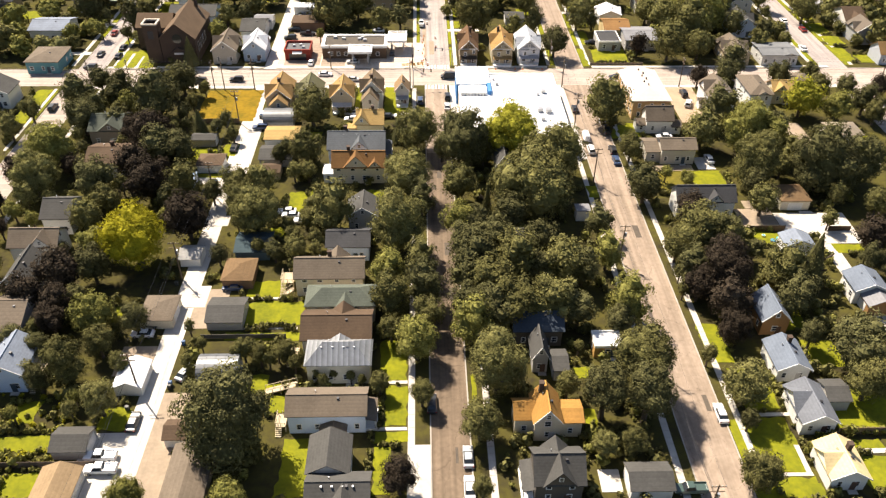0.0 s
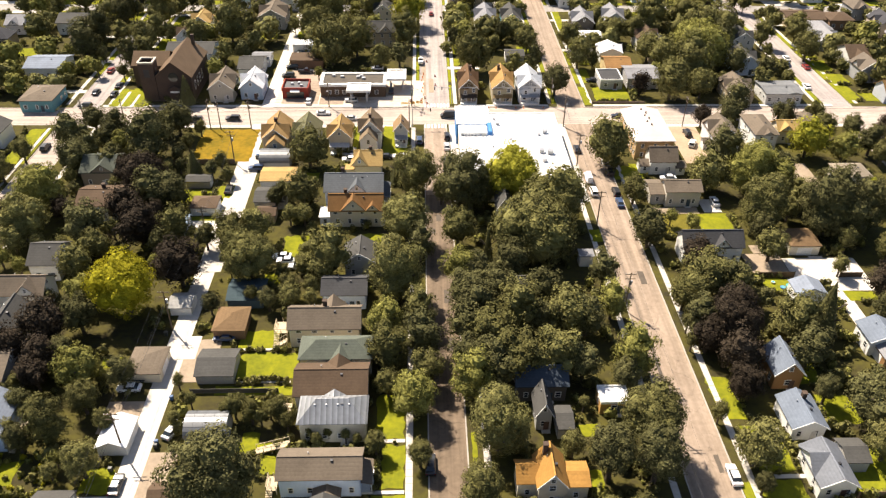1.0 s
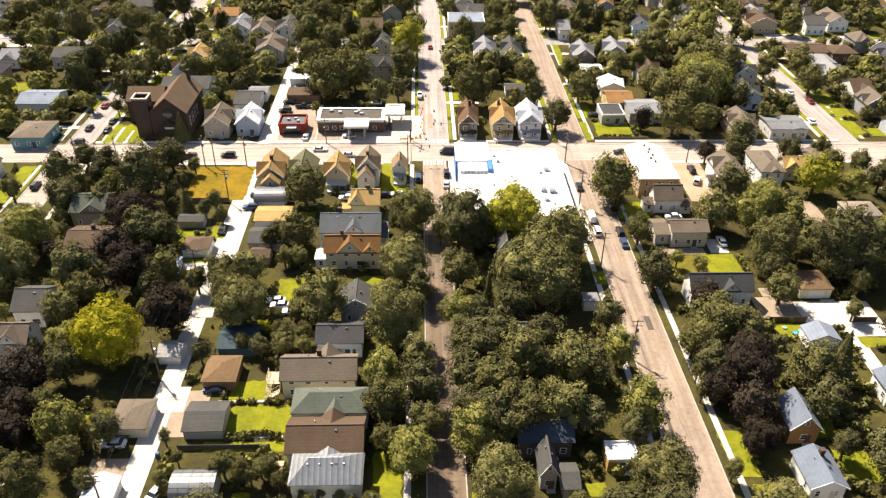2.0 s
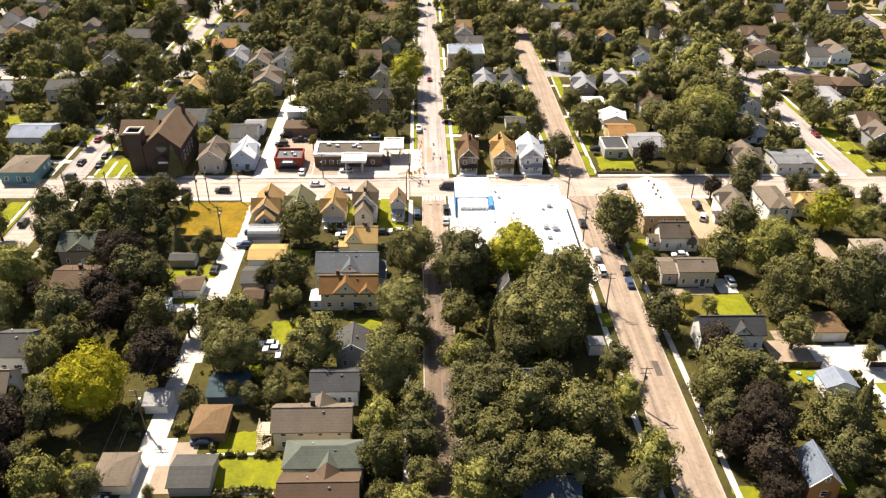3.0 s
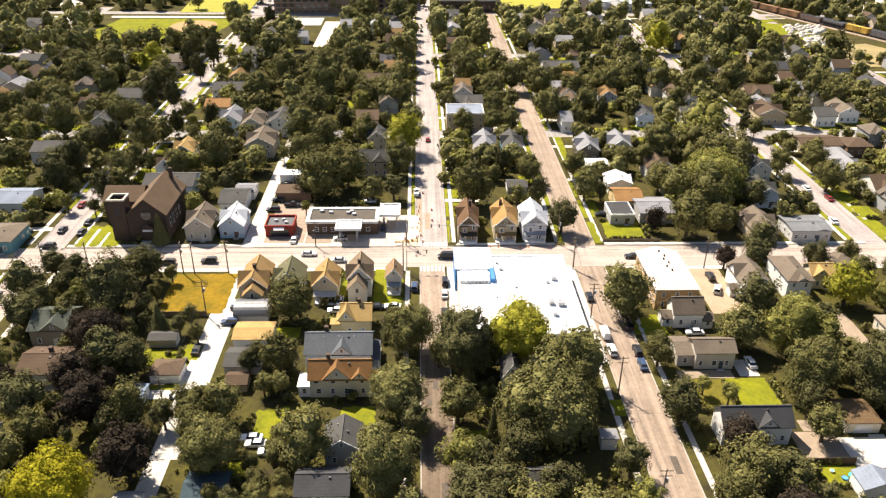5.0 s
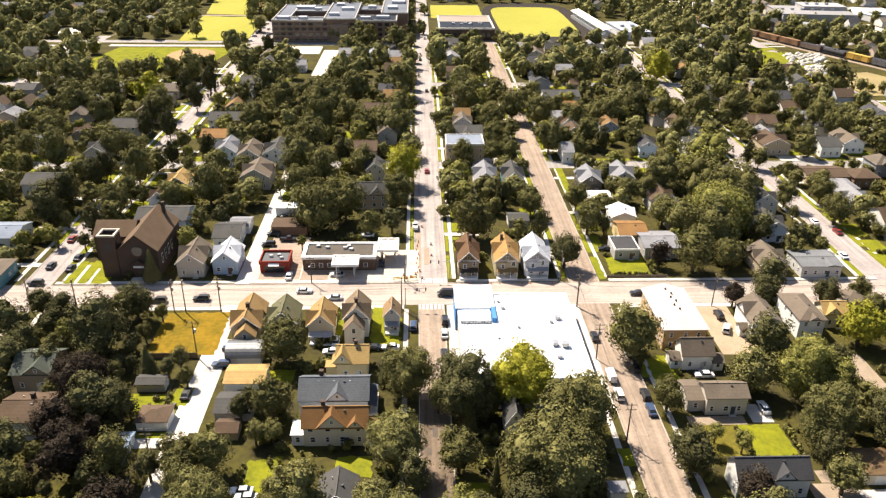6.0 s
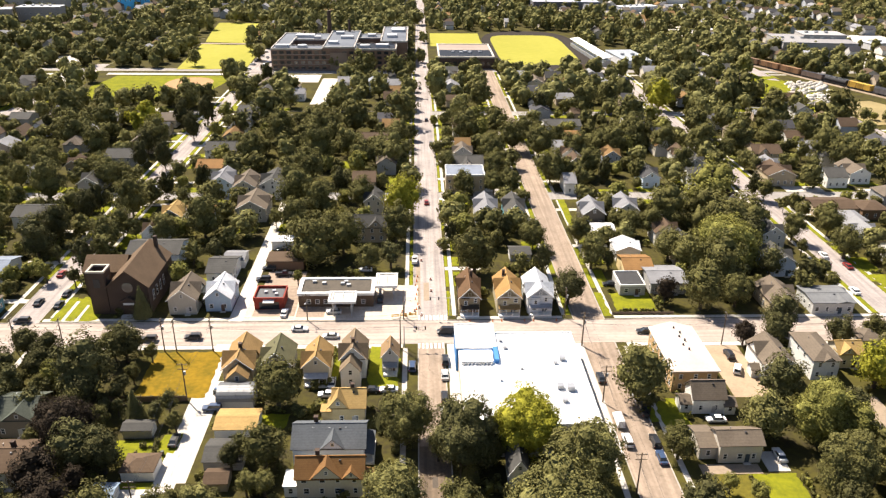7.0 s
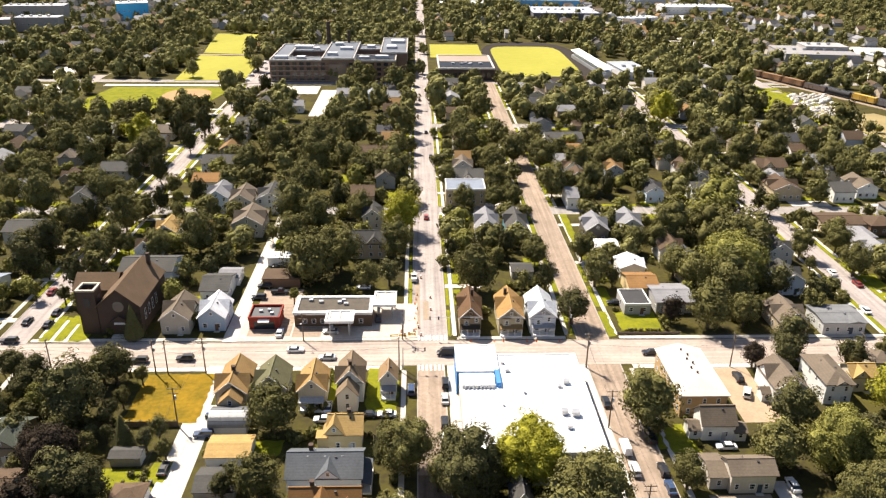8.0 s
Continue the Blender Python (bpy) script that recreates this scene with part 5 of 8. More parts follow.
def car(x, y, turn=0.0, colour="w", form="sedan"):
    """turn: degrees from heading north, anticlockwise."""
    z = surface(x, y) + 0.003
    m = pose(x, y, z, 0, 0, turn)
    if (colour, form) not in CARS:
        CARS[colour, form] = car_proto(colour, form)
        CARS[colour, form].matrix_basis = m
        return CARS[colour, form]
    return copy_thing(CARS[colour, form], m)


for q in LATE_CARS:
    car(*q)

# ---- poles and cables ----
def utility_pole(x, y, h=10.5, arm="x", transformer=False, lamp=None):
    ob = thing("utility_pole", x, y, 0, 0, "weathered wooden utility pole with a crossarm", "pole", "utility poles")
    part("mast", Shape().tube(0, 0, -0.3, h, 0.19, 0.12, 8), WOODPOLE, ob)
    for z in (h - 0.5, h - 1.7):
        b = Shape().box(-1.2, -.06, z, 1.2, .06, z + .13) if arm == "x" else Shape().box(-.06, -1.2, z, .06, 1.2, z + .13)
        part("crossarm", b, WOODPOLE, ob)
    pins = Shape()
    for u in (-1.05, -0.5, 0.5, 1.05):
        pins.tube(u if arm == "x" else 0, 0 if arm == "x" else u, h - .37, h - .15, .06, .05, 6)
    tagged(part("insulators", pins, GALV, ob), kind="stuff")
    if transformer:
        part("transformer", Shape().tube(.38, 0, h - 3.2, h - 2.2, .26, .26, 10), GALV, ob)
    if lamp:
        part("lamp_arm", Shape().rod((0, 0, h - 2.5), (lamp[0], lamp[1], h - 1.9), .04), GALV, ob)
        part("lamp_head", Shape().box(lamp[0] - .3, lamp[1] - .15, h - 2.0, lamp[0] + .3, lamp[1] + .15, h - 1.8), GALV, ob)
    return ob


def cable(a, b, sag=0.7, r=0.016):
    a, b = Vector(a), Vector(b)
    n = 8
    side = (b - a).cross(Vector((0, 0, 1))).normalized()
    rings = []
    for i in range(n + 1):
        c = a.lerp(b, i / n) - Vector((0, 0, sag * 4 * (i / n) * (1 - i / n)))
        rings += [tuple(c + side * r), tuple(c + Vector((0, 0, r))), tuple(c - side * r), tuple(c - Vector((0, 0, r)))]
    s = Shape().add(rings, [(i * 4 + j, i * 4 + (j + 1) % 4, i * 4 + 4 + (j + 1) % 4, i * 4 + 4 + j) for i in range(n) for j in range(4)])
    return tagged(new("power_cable", s.mesh("power_cable", DARKMETAL)), "thin dark overhead cable between poles", "cable", "overhead cables")


def pole_line(places, arm, h=10.5, offsets=(-1.05, 1.05)):
    for i, (x, y) in enumerate(places):
        utility_pole(x, y, h, arm, transformer=i % 2 == 0)
    for (xa, ya), (xb, yb) in zip(places, places[1:]):
        for u in offsets:
            d = (u, 0) if arm == "x" else (0, u)
            cable((xa + d[0], ya + d[1], h - .15), (xb + d[0], yb + d[1], h - .15))
        cable((xa, ya, h - 3.0), (xb, yb, h - 3.0), 0.9, 0.03)


pole_line([(-53.6, 62.0), (-53.4, 99.5), (-53.5, 133.0), (-53.3, 166.0), (-54.3, 206.0), (-53.4, 228.2)], "x")
pole_line([(-105.0, 228.8), (-92.5, 228.6), (-66.0, 227.9), (-62.8, 227.6), (-53.4, 228.2), (-3.6, 228.6)], "y", 10.0, (-1.05, 1.05))
pole_line([(45.0, 70.0), (45.2, 104.0), (45.3, 138.0), (45.5, 172.0), (45.6, 203.5), (45.6, 229.3)], "x")
pole_line([(45.6, 229.6), (84.0, 229.4), (118.0, 229.4), (150.0, 229.2)], "y", 10.0, (-1.05, 1.05))
pole_line([(43.6, 245.2), (12.4, 245.6)], "y", 9.5, (-1.05, 1.05))
utility_pole(-30.5, 244.4, 8.5, "x", lamp=(0.0, -2.5))
utility_pole(-3.0, 244.6, 9.0, "y", lamp=(2.0, -2.0))


def fence(x0, y0, x1, y1, h=1.7, rgb=(0.2, 0.14, 0.09), label="weathered wooden board fence round a yard"):
    ob = thing("fence", x0, y0, 0, 0, label, "fence")
    d = Vector((x1 - x0, y1 - y0))
    n = max(2, int(d.length / 2.4))
    m = paint("fence_boards", rgb, big=0.8, small=5, rough=0.9)
    ax = abs(d.x) > abs(d.y)
    for i in range(n + 1):
        p = d * (i / n)
        part("post", Shape().box(p.x - .07, p.y - .07, -.2, p.x + .07, p.y + .07, h + .12), m, ob)
    for i in range(n):
        a, b = d * (i / n), d * ((i + 1) / n)
        s = Shape().box(min(a.x, b.x) + .07, a.y - .03, .05, max(a.x, b.x) - .07, a.y + .03, h) if ax else Shape().box(a.x - .03, min(a.y, b.y) + .07, .05, a.x + .03, max(a.y, b.y) - .07, h)
        part("panel", s, m, ob)
    return ob


# ---- street furniture at the crossing, steps in a yard ----
def signal_pole(x, y, reach, turn):
    ob = thing("traffic_signal", x, y, 0, turn, "grey traffic signal pole with a mast arm", "signal", "traffic signals")
    part("mast", Shape().tube(0, 0, -0.2, 6.4, 0.14, 0.1, 8), GALV, ob)
    part("arm", Shape().rod((0, 0, 5.9), (reach, 0, 6.2), 0.07), GALV, ob)
    for u in (0.55, 0.95):
        h = part("signal_head", Shape().box(reach * u - .18, -.16, 5.3, reach * u + .18, .16, 6.3), DARKMETAL, ob)
        for i, rgb in enumerate(((0.3, 0.02, 0.02), (0.35, 0.22, 0.02), (0.02, 0.25, 0.1))):
            part("lens", Shape().box(reach * u - .1, -.2, 6.0 - i * .3, reach * u + .1, -.16, 6.2 - i * .3), paint("signal_lens", rgb), h)
    return ob


signal_pole(-2.6, 229.6, 6.0, 0)
signal_pole(10.4, 246.2, 6.0, 180)
signal_pole(-2.8, 246.4, 5.0, -90)


def cone(x, y):
    ob = thing("traffic_cone", x, y, surface(x, y), 0, "orange traffic cone with a white band", "cone", "traffic cones")
    part("base", Shape().box(-.22, -.22, 0, .22, .22, .05), paint("cone_orange", (0.6, 0.14, 0.02)), ob)
    part("body", Shape().tube(0, 0, .05, .85, .17, .04, 8), paint("cone_orange", (0.6, 0.14, 0.02)), ob)
    return ob


for i in range(9):
    cone(0.4 + 0.35 * (i % 3), 247.0 + i * 3.1)
for i in range(6):
    cone(16.0 + i * 4.6 + (i % 2) * 2, 243.3)


def barrel(x, y):
    ob = thing("traffic_barrel", x, y, surface(x, y), 0, "orange and white traffic barrel by the roadworks", "barrel", "traffic barrels")
    part("base", Shape().tube(0, 0, 0, .08, .38, .38, 10), TYRE, ob)
    for i in range(4):
        part("band", Shape().tube(0, 0, .08 + i * .23, .31 + i * .23, .29 - i * .02, .27 - i * .02, 10), TRIM if i % 2 else paint("cone_orange", (0.6, 0.14, 0.02)), ob)
    return ob


for x, y in ((-1.2, 247.4), (-2.4, 246.8), (0.2, 249.2), (1.4, 251.5), (2.2, 246.8), (-3.4, 248.6), (5.2, 262.0), (5.2, 270.0), (2.3, 284.0), (0.2, 286.5)):
    barrel(x, y)


def barricade(x, y, turn):
    ob = thing("barricade", x, y, surface(x, y), turn, "yellow and white striped road barricade on two legs", "barricade", "roadworks barricades")
    for u in (-.9, .9):
        part("leg", Shape().box(u - .05, -.35, 0, u + .05, .35, .06).box(u - .04, -.04, .06, u + .04, .04, 1.3), GALV, ob)
    for i, z in enumerate((.55, 1.0)):
        part("board", Shape().box(-1.15, -.07, z, 1.15, -.03, z + .25), paint("barricade_yellow", (0.62, 0.36, 0.03)), ob)
    return ob


for x, y, turn in ((-5.4, 245.2, 10), (-3.0, 245.4, -15), (-0.4, 246.0, 5), (-4.4, 227.2, 60)):
    barricade(x, y, turn)


def back_deck(x, y, w, d, h, label):
    """A timber deck on posts with a rail round it and a flight of steps to the south."""
    ob = thing("deck", x, y, 0, 0, label, "deck")
    lumber = paint("pale_lumber", (0.5, 0.41, 0.28), big=0.8, small=5)
    n = int(w / .3)
    for i in range(n):
        part("plank", Shape().box(-w / 2 + i * w / n, -d / 2, h - .06, -w / 2 + (i + .9) * w / n, d / 2, h), lumber, ob)
    for px_ in (-w / 2, 0, w / 2 - .1):
        for py_ in (-d / 2, d / 2 - .1):
            part("post", Shape().box(px_, py_, -.1, px_ + .1, py_ + .1, h + 1.0), lumber, ob)
    for z in (h + .45, h + .92):
        part("rail", Shape().box(-w / 2, -d / 2, z, w / 2, -d / 2 + .06, z + .1), lumber, ob)
        part("rail", Shape().box(-w / 2, -d / 2, z, -w / 2 + .06, d / 2, z + .1), lumber, ob)
    steps = int(h / .2)
    for i in range(steps):
        part("tread", Shape().box(-w / 2, -d / 2 - .28 * (i + 1), h - .2 * (i + 1) - .05, -w / 2 + 1.1, -d / 2 - .28 * i, h - .2 * (i + 1)), lumber, ob)
    return ob


back_deck(-29.6, 131.2, 2.8, 3.6, 1.8, "pale timber back deck with a rail and steps")
back_deck(-25.6, 108.6, 2.2, 2.4, 1.4, "small pale timber deck at a back door")
back_deck(-25.6, 91.6, 1.8, 3.0, 1.2, "pale timber deck at the end of a house")
back_deck(-72.8, 105.4, 2.2, 4.4, 2.6, "pale timber deck and stair beside a blue house")


def yard_steps(x, y, w, label):
    ob = thing("outdoor_steps", x, y, 0, 0, label, "steps")
    lumber = paint("pale_lumber", (0.5, 0.41, 0.28), big=0.8, small=5)
    for i in range(9):
        part("tread", Shape().box(-w + i * w / 5, -0.6, 0.1 + i * .22, -w + (i + 1.2) * w / 5, 0.6, 0.16 + i * .22), lumber, ob)
    for s_ in (-0.65, 0.65):
        part("handrail", Shape().rod((-w, s_, 1.0), (w * 0.8, s_, 3.0), 0.05), lumber, ob)
        part("stringer", Shape().rod((-w, s_, 0.0), (w * 0.8, s_, 2.0), 0.09), lumber, ob)
        for i in range(5):
            u = i / 4
            part("post", Shape().box(-w + u * 1.8 * w - .05, s_ - .05, 0, -w + u * 1.8 * w + .05, s_ + .05, 1.0 + 2.0 * u), lumber, ob)
    return ob


yard_steps(-26.5, 99.6, 3.4, "pale timber steps climbing to a back door")
yard_steps(-29.3, 127.0, 1.6, "pale timber steps beside a house")


def waste_bin(x, y, rgb, turn, label):
    ob = thing("waste_bin", x, y, surface(x, y) + .003, turn, label, "bin", "wheeled bins in the alley")
    m = paint("bin_plastic", rgb, rough=0.5)
    part("body", Shape().hull([(-.24, -.28, 0.04), (.24, -.28, 0.04), (.24, .28, 0.04), (-.24, .28, 0.04)], [(-.3, -.36, 1.0), (.3, -.36, 1.0), (.3, .36, 1.0), (-.3, .36, 1.0)]), m, ob)
    part("lid", Shape().hull([(-.32, -.4, 1.0), (.32, -.4, 1.0), (.32, .38, 1.0), (-.32, .38, 1.0)], [(-.27, -.3, 1.1), (.27, -.3, 1.1), (.27, .33, 1.1), (-.27, .33, 1.1)]), m, ob)
    for u in (-.2, .2):
        part("wheel", Shape().tube(0, 0, -.03, .03, .1, .1, 10), TYRE, ob).matrix_basis = pose(u, .33, .1, 0, 90, 0)
    return ob


for x, y, blue in ((-48.0, 100.6, 0), (-48.1, 101.5, 1), (-54.4, 95.5, 0), (-48.2, 112.4, 1), (-47.9, 139.5, 0), (-54.2, 131.0, 0), (-48.1, 162.6, 1), (-48.2, 163.6, 0), (-54.2, 186.0, 0), (-48.3, 208.5, 0), (-48.2, 209.4, 1), (-54.0, 172.5, 1)):
    waste_bin(x, y, (0.03, 0.09, 0.22) if blue else (0.04, 0.045, 0.04), 90 if x > XA else -90, "blue wheeled bin beside the alley" if blue else "dark green wheeled bin beside the alley")

def garden_tub(x, y, r, rgb, label):
    """A round tub with a hollow and a rolled rim, lying in a yard."""
    ob = thing("garden_tub", x, y, surface(x, y), 0, label, "tub", "garden tubs")
    m = paint("tub_plastic", rgb, rough=0.4)
    part("bowl", Shape().tube(0, 0, 0, .3, r * .86, r, 16), m, ob)
    part("rim", Shape().tube(0, 0, .3, .38, r * 1.08, r * 1.04, 16), m, ob)
    part("water", Shape().tube(0, 0, .38, .39, r * .86, r * .86, 16), paint("tub_water", (0.1, 0.3, 0.34), rough=0.1), ob)
    return ob


# lawns, drives and parked cars
lawn(-37.3, 117.9, -25.1, 125.1)
lawn(-38.4, 126.3, -30.2, 132.1)
lawn(-40.4, 113.4, -24.6, 115.7)
lawn(-8.7, 102.0, -3.4, 113.0)
lawn(-7.2, 91.0, -3.1, 100.4)
lawn(-8.8, 87.2, -2.7, 89.7)
lawn(-28.6, 94.5, -25.8, 98.6)
lawn(-24.9, 76.2, -19.8, 88.3)
lawn(-69.7, 77.0, -64.8, 81.9)
lawn(-75.0, 92.6, -70.6, 98.0)
lawn(-64.9, 121.3, -61.0, 124.3)
lawn(-48.4, 84.8, -43.8, 86.2)
lawn(-32.9, 101.5, -30.0, 104.0)
lawn(-34.0, 99.1, -26.8, 101.5)
lawn(53.7, 79.9, 66.2, 91.5)
lawn(56.9, 105.5, 61.5, 117.0)
lawn(75.6, 114.5, 80.4, 122.1)
lawn(59.9, 74.5, 66.9, 78.6)
lawn(76.1, 84.0, 81.4, 86.4)
lawn(29.1, 102.0, 33.1, 105.0)
lawn(76.8, 88.5, 83.7, 95.3)
lawn(76.6, 104.2, 83.4, 111.6)
lawn(51.7, 74.8, 53.6, 79.6)
lawn(9.1, 94.7, 10.0, 103.3)
lawn(29.5, 89.9, 31.6, 94.3)
lawn(-58.9, 174.0, -53.3, 176.5)
lawn(-34.2, 158.7, -28.5, 168.2)
lawn(-16.0, 162.8, -8.7, 168.9)
lawn(-122.0, 206.0, -117.2, 228.4)
lawn(-116.0, 206.0, -115.3, 228.4)
pavement(-117.0, 190.0, -116.1, 229.0)
car(-112.4, 215.4, 0, 'k', 'suv')
lawn(148.4, 262.5, 155.0, 272.0)
lawn(148.4, 274.0, 154.0, 285.0)
lawn(148.4, 287.5, 153.0, 299.0)
lawn(-11.3, 210.0, -3.8, 226.9)
lawn(-20.8, 213.8, -19.1, 226.9)
lawn(-103.2, 244.6, -97.5, 254.0)
lawn(-55.9, 186.8, -51.7, 193.1)
lawn(-28.8, 165.5, -27.4, 169.1)
lawn(-37.2, 147.6, -33.2, 152.3)
lawn(-154.3, 289.5, -140.0, 297.4)
lawn(-67.9, 206.8, -50.4, 227.7, DRYGRASS, "dry yellow grass on a vacant lot")
lawn(60.1, 248.6, 72.0, 260.0)
lawn(54.3, 245.5, 57.6, 260.1)
lawn(70.5, 166.4, 81.0, 177.4)
lawn(62.5, 166.4, 70.3, 177.4, material('rough_yard_grass', (0.15, 0.125, 0.02), (0.085, 0.075, 0.015), big=0.3, small=1.2, rough=0.95, bump=0.5, world_space=True, spec=0.05), 'dull worn grass beside a lawn')
lawn(80.2, 144.0, 87.6, 149.0)
lawn(97.6, 140.5, 104.5, 144.0)
lawn(-66.5, 184.2, -53.6, 190.8)
lawn(-60.4, 175.6, -53.6, 177.2)
drive(-60.0, 172.2, -53.3, 175.3, None, 'pale concrete drive before a white garage')
drive(75.6, 178.2, 80.4, 184.6)
lawn(127.4, 182.9, 131.0, 196.3)
drive(107.0, 189.5, 113.4, 204.5, MAT['dirt2'], 'tan gravel lane behind the houses')
pavement(126.0, 180.0, 127.2, 198.0)
lawn(57.9, 194.3, 64.5, 203.4)
lawn(10.8, 157.4, 15.6, 160.7)
lawn(43.2, 164.7, 46.2, 170.1)
lawn(146.3, 248.9, 152.4, 261.5)
lawn(153.4, 248.2, 161.5, 254.7)
drive(78.8, 150.6, 88.0, 159.0, MAT['dirt2'], 'tan dirt drive before a garage')
drive(88.2, 148.3, 106.0, 157.1)
drive(95.9, 144.3, 111.0, 148.2)
lawn(-100.6, 250.6, -96.4, 258.4)
lawn(-98.5, 250.6, -93.7, 258.4)
lawn(-11.4, 211.9, -7.8, 229.6)
lawn(-20.3, 218.4, -19.1, 229.7)
lawn(-59.6, 182.1, -56.5, 187.8)
lawn(-35.3, 194.6, -29.1, 200.0)
lawn(-40.0, 218.7, -37.2, 223.8)
lawn(-67.3, 265.1, -63.8, 271.4)
lawn(-111.6, 258.5, -109.4, 268.1)
lawn(58.6, 196.4, 63.8, 199.7)
lawn(53.7, 195.8, 57.1, 201.2)
lawn(61.2, 200.4, 63.4, 204.7)
lawn(48.3, 191.3, 50.8, 196.5)
lawn(-12.5, 361.1, -3.8, 368.2)
lawn(-49.7, 309.5, -47.0, 316.4)
lawn(-64.1, 307.9, -57.4, 316.5)
lawn(-35.0, 380.8, -28.4, 391.5)
lawn(-101.4, 380.7, -98.1, 402.5)
lawn(-105.4, 478.9, -92.9, 496.0)
lawn(148.2, 357.8, 199.5, 362.0)
lawn(135.9, 311.9, 141.5, 322.9)
lawn(57.5, 312.4, 60.3, 347.5)
lawn(112.0, 361.1, 116.9, 370.8)
drive(-59.8, 76.8, -48.3, 90.2)
drive(-48.8, 72.0, -43.5, 99.5, MAT["dirt2"], "tan dirt yard beside the alley")
drive(-48.8, 117.0, -42.0, 129.5, MAT["dirt2"], "tan dirt yard beside the alley")
drive(-60.0, 104.0, -53.2, 112.0, MAT["dirt2"], "tan dirt yard beside the alley")
drive(61.2, 177.5, 74.1, 180.6, MAT["dirt2"], "tan dirt drive beside a house")
drive(61.8, 92.0, 67.6, 92.8)
drive(58.3, 78.9, 66.5, 79.6)
drive(71.0, 116.0, 75.8, 116.9)
drive(63.5, 102.7, 67.7, 103.4)
drive(82.0, 159.2, 89.6, 162.7, MAT["dirt2"], "tan dirt drive beside a garage")
pavement(-100.3, 244.3, -99.3, 256.5)
pavement(-96.3, 244.2, -95.5, 254.1)
lawn(-99.0, 244.9, -96.5, 259.2)
lawn(-95.3, 244.8, -90.7, 254.0)
lawn(-103.0, 244.9, -100.8, 259.2)
drive(-53.0, 153.2, -47.4, 157.5)
drive(-53.2, 123.6, -46.5, 130.6)
drive(-1.9, 75.6, 1.1, 86.6, None, "pale concrete apron beside the street")
drive(-8.4, 101.1, -3.1, 101.9, None, "pale concrete path across a front lawn")
drive(-8.4, 89.9, -3.1, 90.6, None, "pale concrete path across a front lawn")
drive(29.6, 76.3, 33.2, 80.8, None, "pale paved patio beside a house")
drive(65.5, 79.0, 66.4, 85.4, None, "pale curved path before a white house")
drive(74.0, 83.4, 86.0, 84.4, None, "pale concrete path behind a white house")
drive(-40.2, 126.0, -31.0, 126.6, None, "narrow pale path across a back lawn")
drive(-41.0, 116.6, -26.0, 117.1, None, "narrow pale path between back lawns")
lawn(54.9, 71.5, 66.8, 77.6)
lawn(75.4, 88.6, 92.0, 98.6)
lawn(59.6, 93.4, 66.2, 104.0)
lawn(75.2, 76.0, 90.0, 82.8)
lawn(-8.8, 76.4, -5.6, 86.4)
lawn(-75.5, 86.4, -65.2, 89.8)
lawn(-72.0, 76.6, -64.2, 81.6)
lawn(-58.6, 90.8, -53.6, 96.0)
car(-54.8, 82.0, 90, 'w', 'pickup')
car(-55.7, 84.7, 90, 'w', 'pickup')
car(-41.6, 129.5, 90, 'b', 'sedan')
car(-45.9, 104.2, -25, 's', 'sedan')
car(-57.1, 115.2, 90, 'w', 'sedan')
car(-56.7, 118.0, 270, 'k', 'sedan')
car(-52.3, 92.2, 0, 'k', 'sedan')
car(1.5, 95.7, 0, 'k', 'sedan')
car(7.6, 83.6, 0, 's', 'sedan')
car(7.5, 77.4, 0, 'w', 'sedan')
car(54.6, 92.5, 0, 'w', 'sedan')
car(44.3, 76.3, 90, 'g', 'pickup')
car(-32.5, 157.0, 90, 'w', 'sedan')
car(-29.4, 154.6, 90, 'w', 'sedan')
car(-33.7, 158.7, 90, 'w', 'sedan')
car(-72.1, 233.8, 90, 'k', 'suv')
car(-110.8, 244.4, 90, 'k', 'suv')
car(-111.0, 255.6, 0, 'k', 'sedan')
car(-104.3, 253.7, 0, 'k', 'sedan')
car(-104.8, 260.8, 0, 'k', 'sedan')
car(-112.1, 274.5, 0, 'r', 'sedan')
car(-60.4, 234.7, 90, 'k', 'suv')
car(-31.9, 238.8, 270, 'w', 'sedan')
car(-22.9, 234.8, 90, 's', 'sedan')
car(-47.3, 201.9, 90, 'b', 'suv')
car(-37.6, 247.7, 0, 'w', 'sedan')
car(-47.5, 269.5, 90, 'k', 'suv')
car(-47.0, 277.4, 90, 'k', 'suv')
car(-41.5, 273.1, 270, 'k', 'pickup')
car(-44.8, 292.2, 90, 'k', 'sedan')
car(-23.3, 248.4, 90, 's', 'sedan')
car(-15.9, 276.3, 90, 'w', 'sedan')
car(-10.2, 255.8, 0, 'k', 'sedan')
car(0.1, 283.1, 0, 'w', 'pickup')
car(-10.6, 208.8, 90, 'k', 'sedan')
car(-6.1, 209.0, 90, 'w', 'sedan')
car(-20.3, 212.0, 0, 'w', 'sedan')
car(-20.9, 207.2, 90, 'w', 'sedan')
car(-0.4, 218.9, 0, 'b', 'suv')
car(-41.9, 204.2, 90, 'w', 'sedan')
car(-52.8, 190.2, 0, 'k', 'sedan')
car(9.1, 236.5, 90, 'k', 'van')
car(8.2, 221.8, 0, 'k', 'suv')
car(7.9, 215.2, 0, 's', 'sedan')
car(7.5, 205.5, 0, 'k', 'suv')
car(7.3, 199.2, 0, 'w', 'sedan')
car(64.6, 236.2, 90, 'k', 'sedan')
car(83.8, 223.4, 0, 'k', 'suv')
car(83.4, 216.3, -25, 'w', 'suv')
car(47.3, 213.3, 0, 'k', 'sedan')
car(54.2, 204.1, 0, 'w', 'sedan')
car(54.3, 199.5, 0, 'k', 'pickup')
car(70.4, 195.7, 90, 'w', 'sedan')
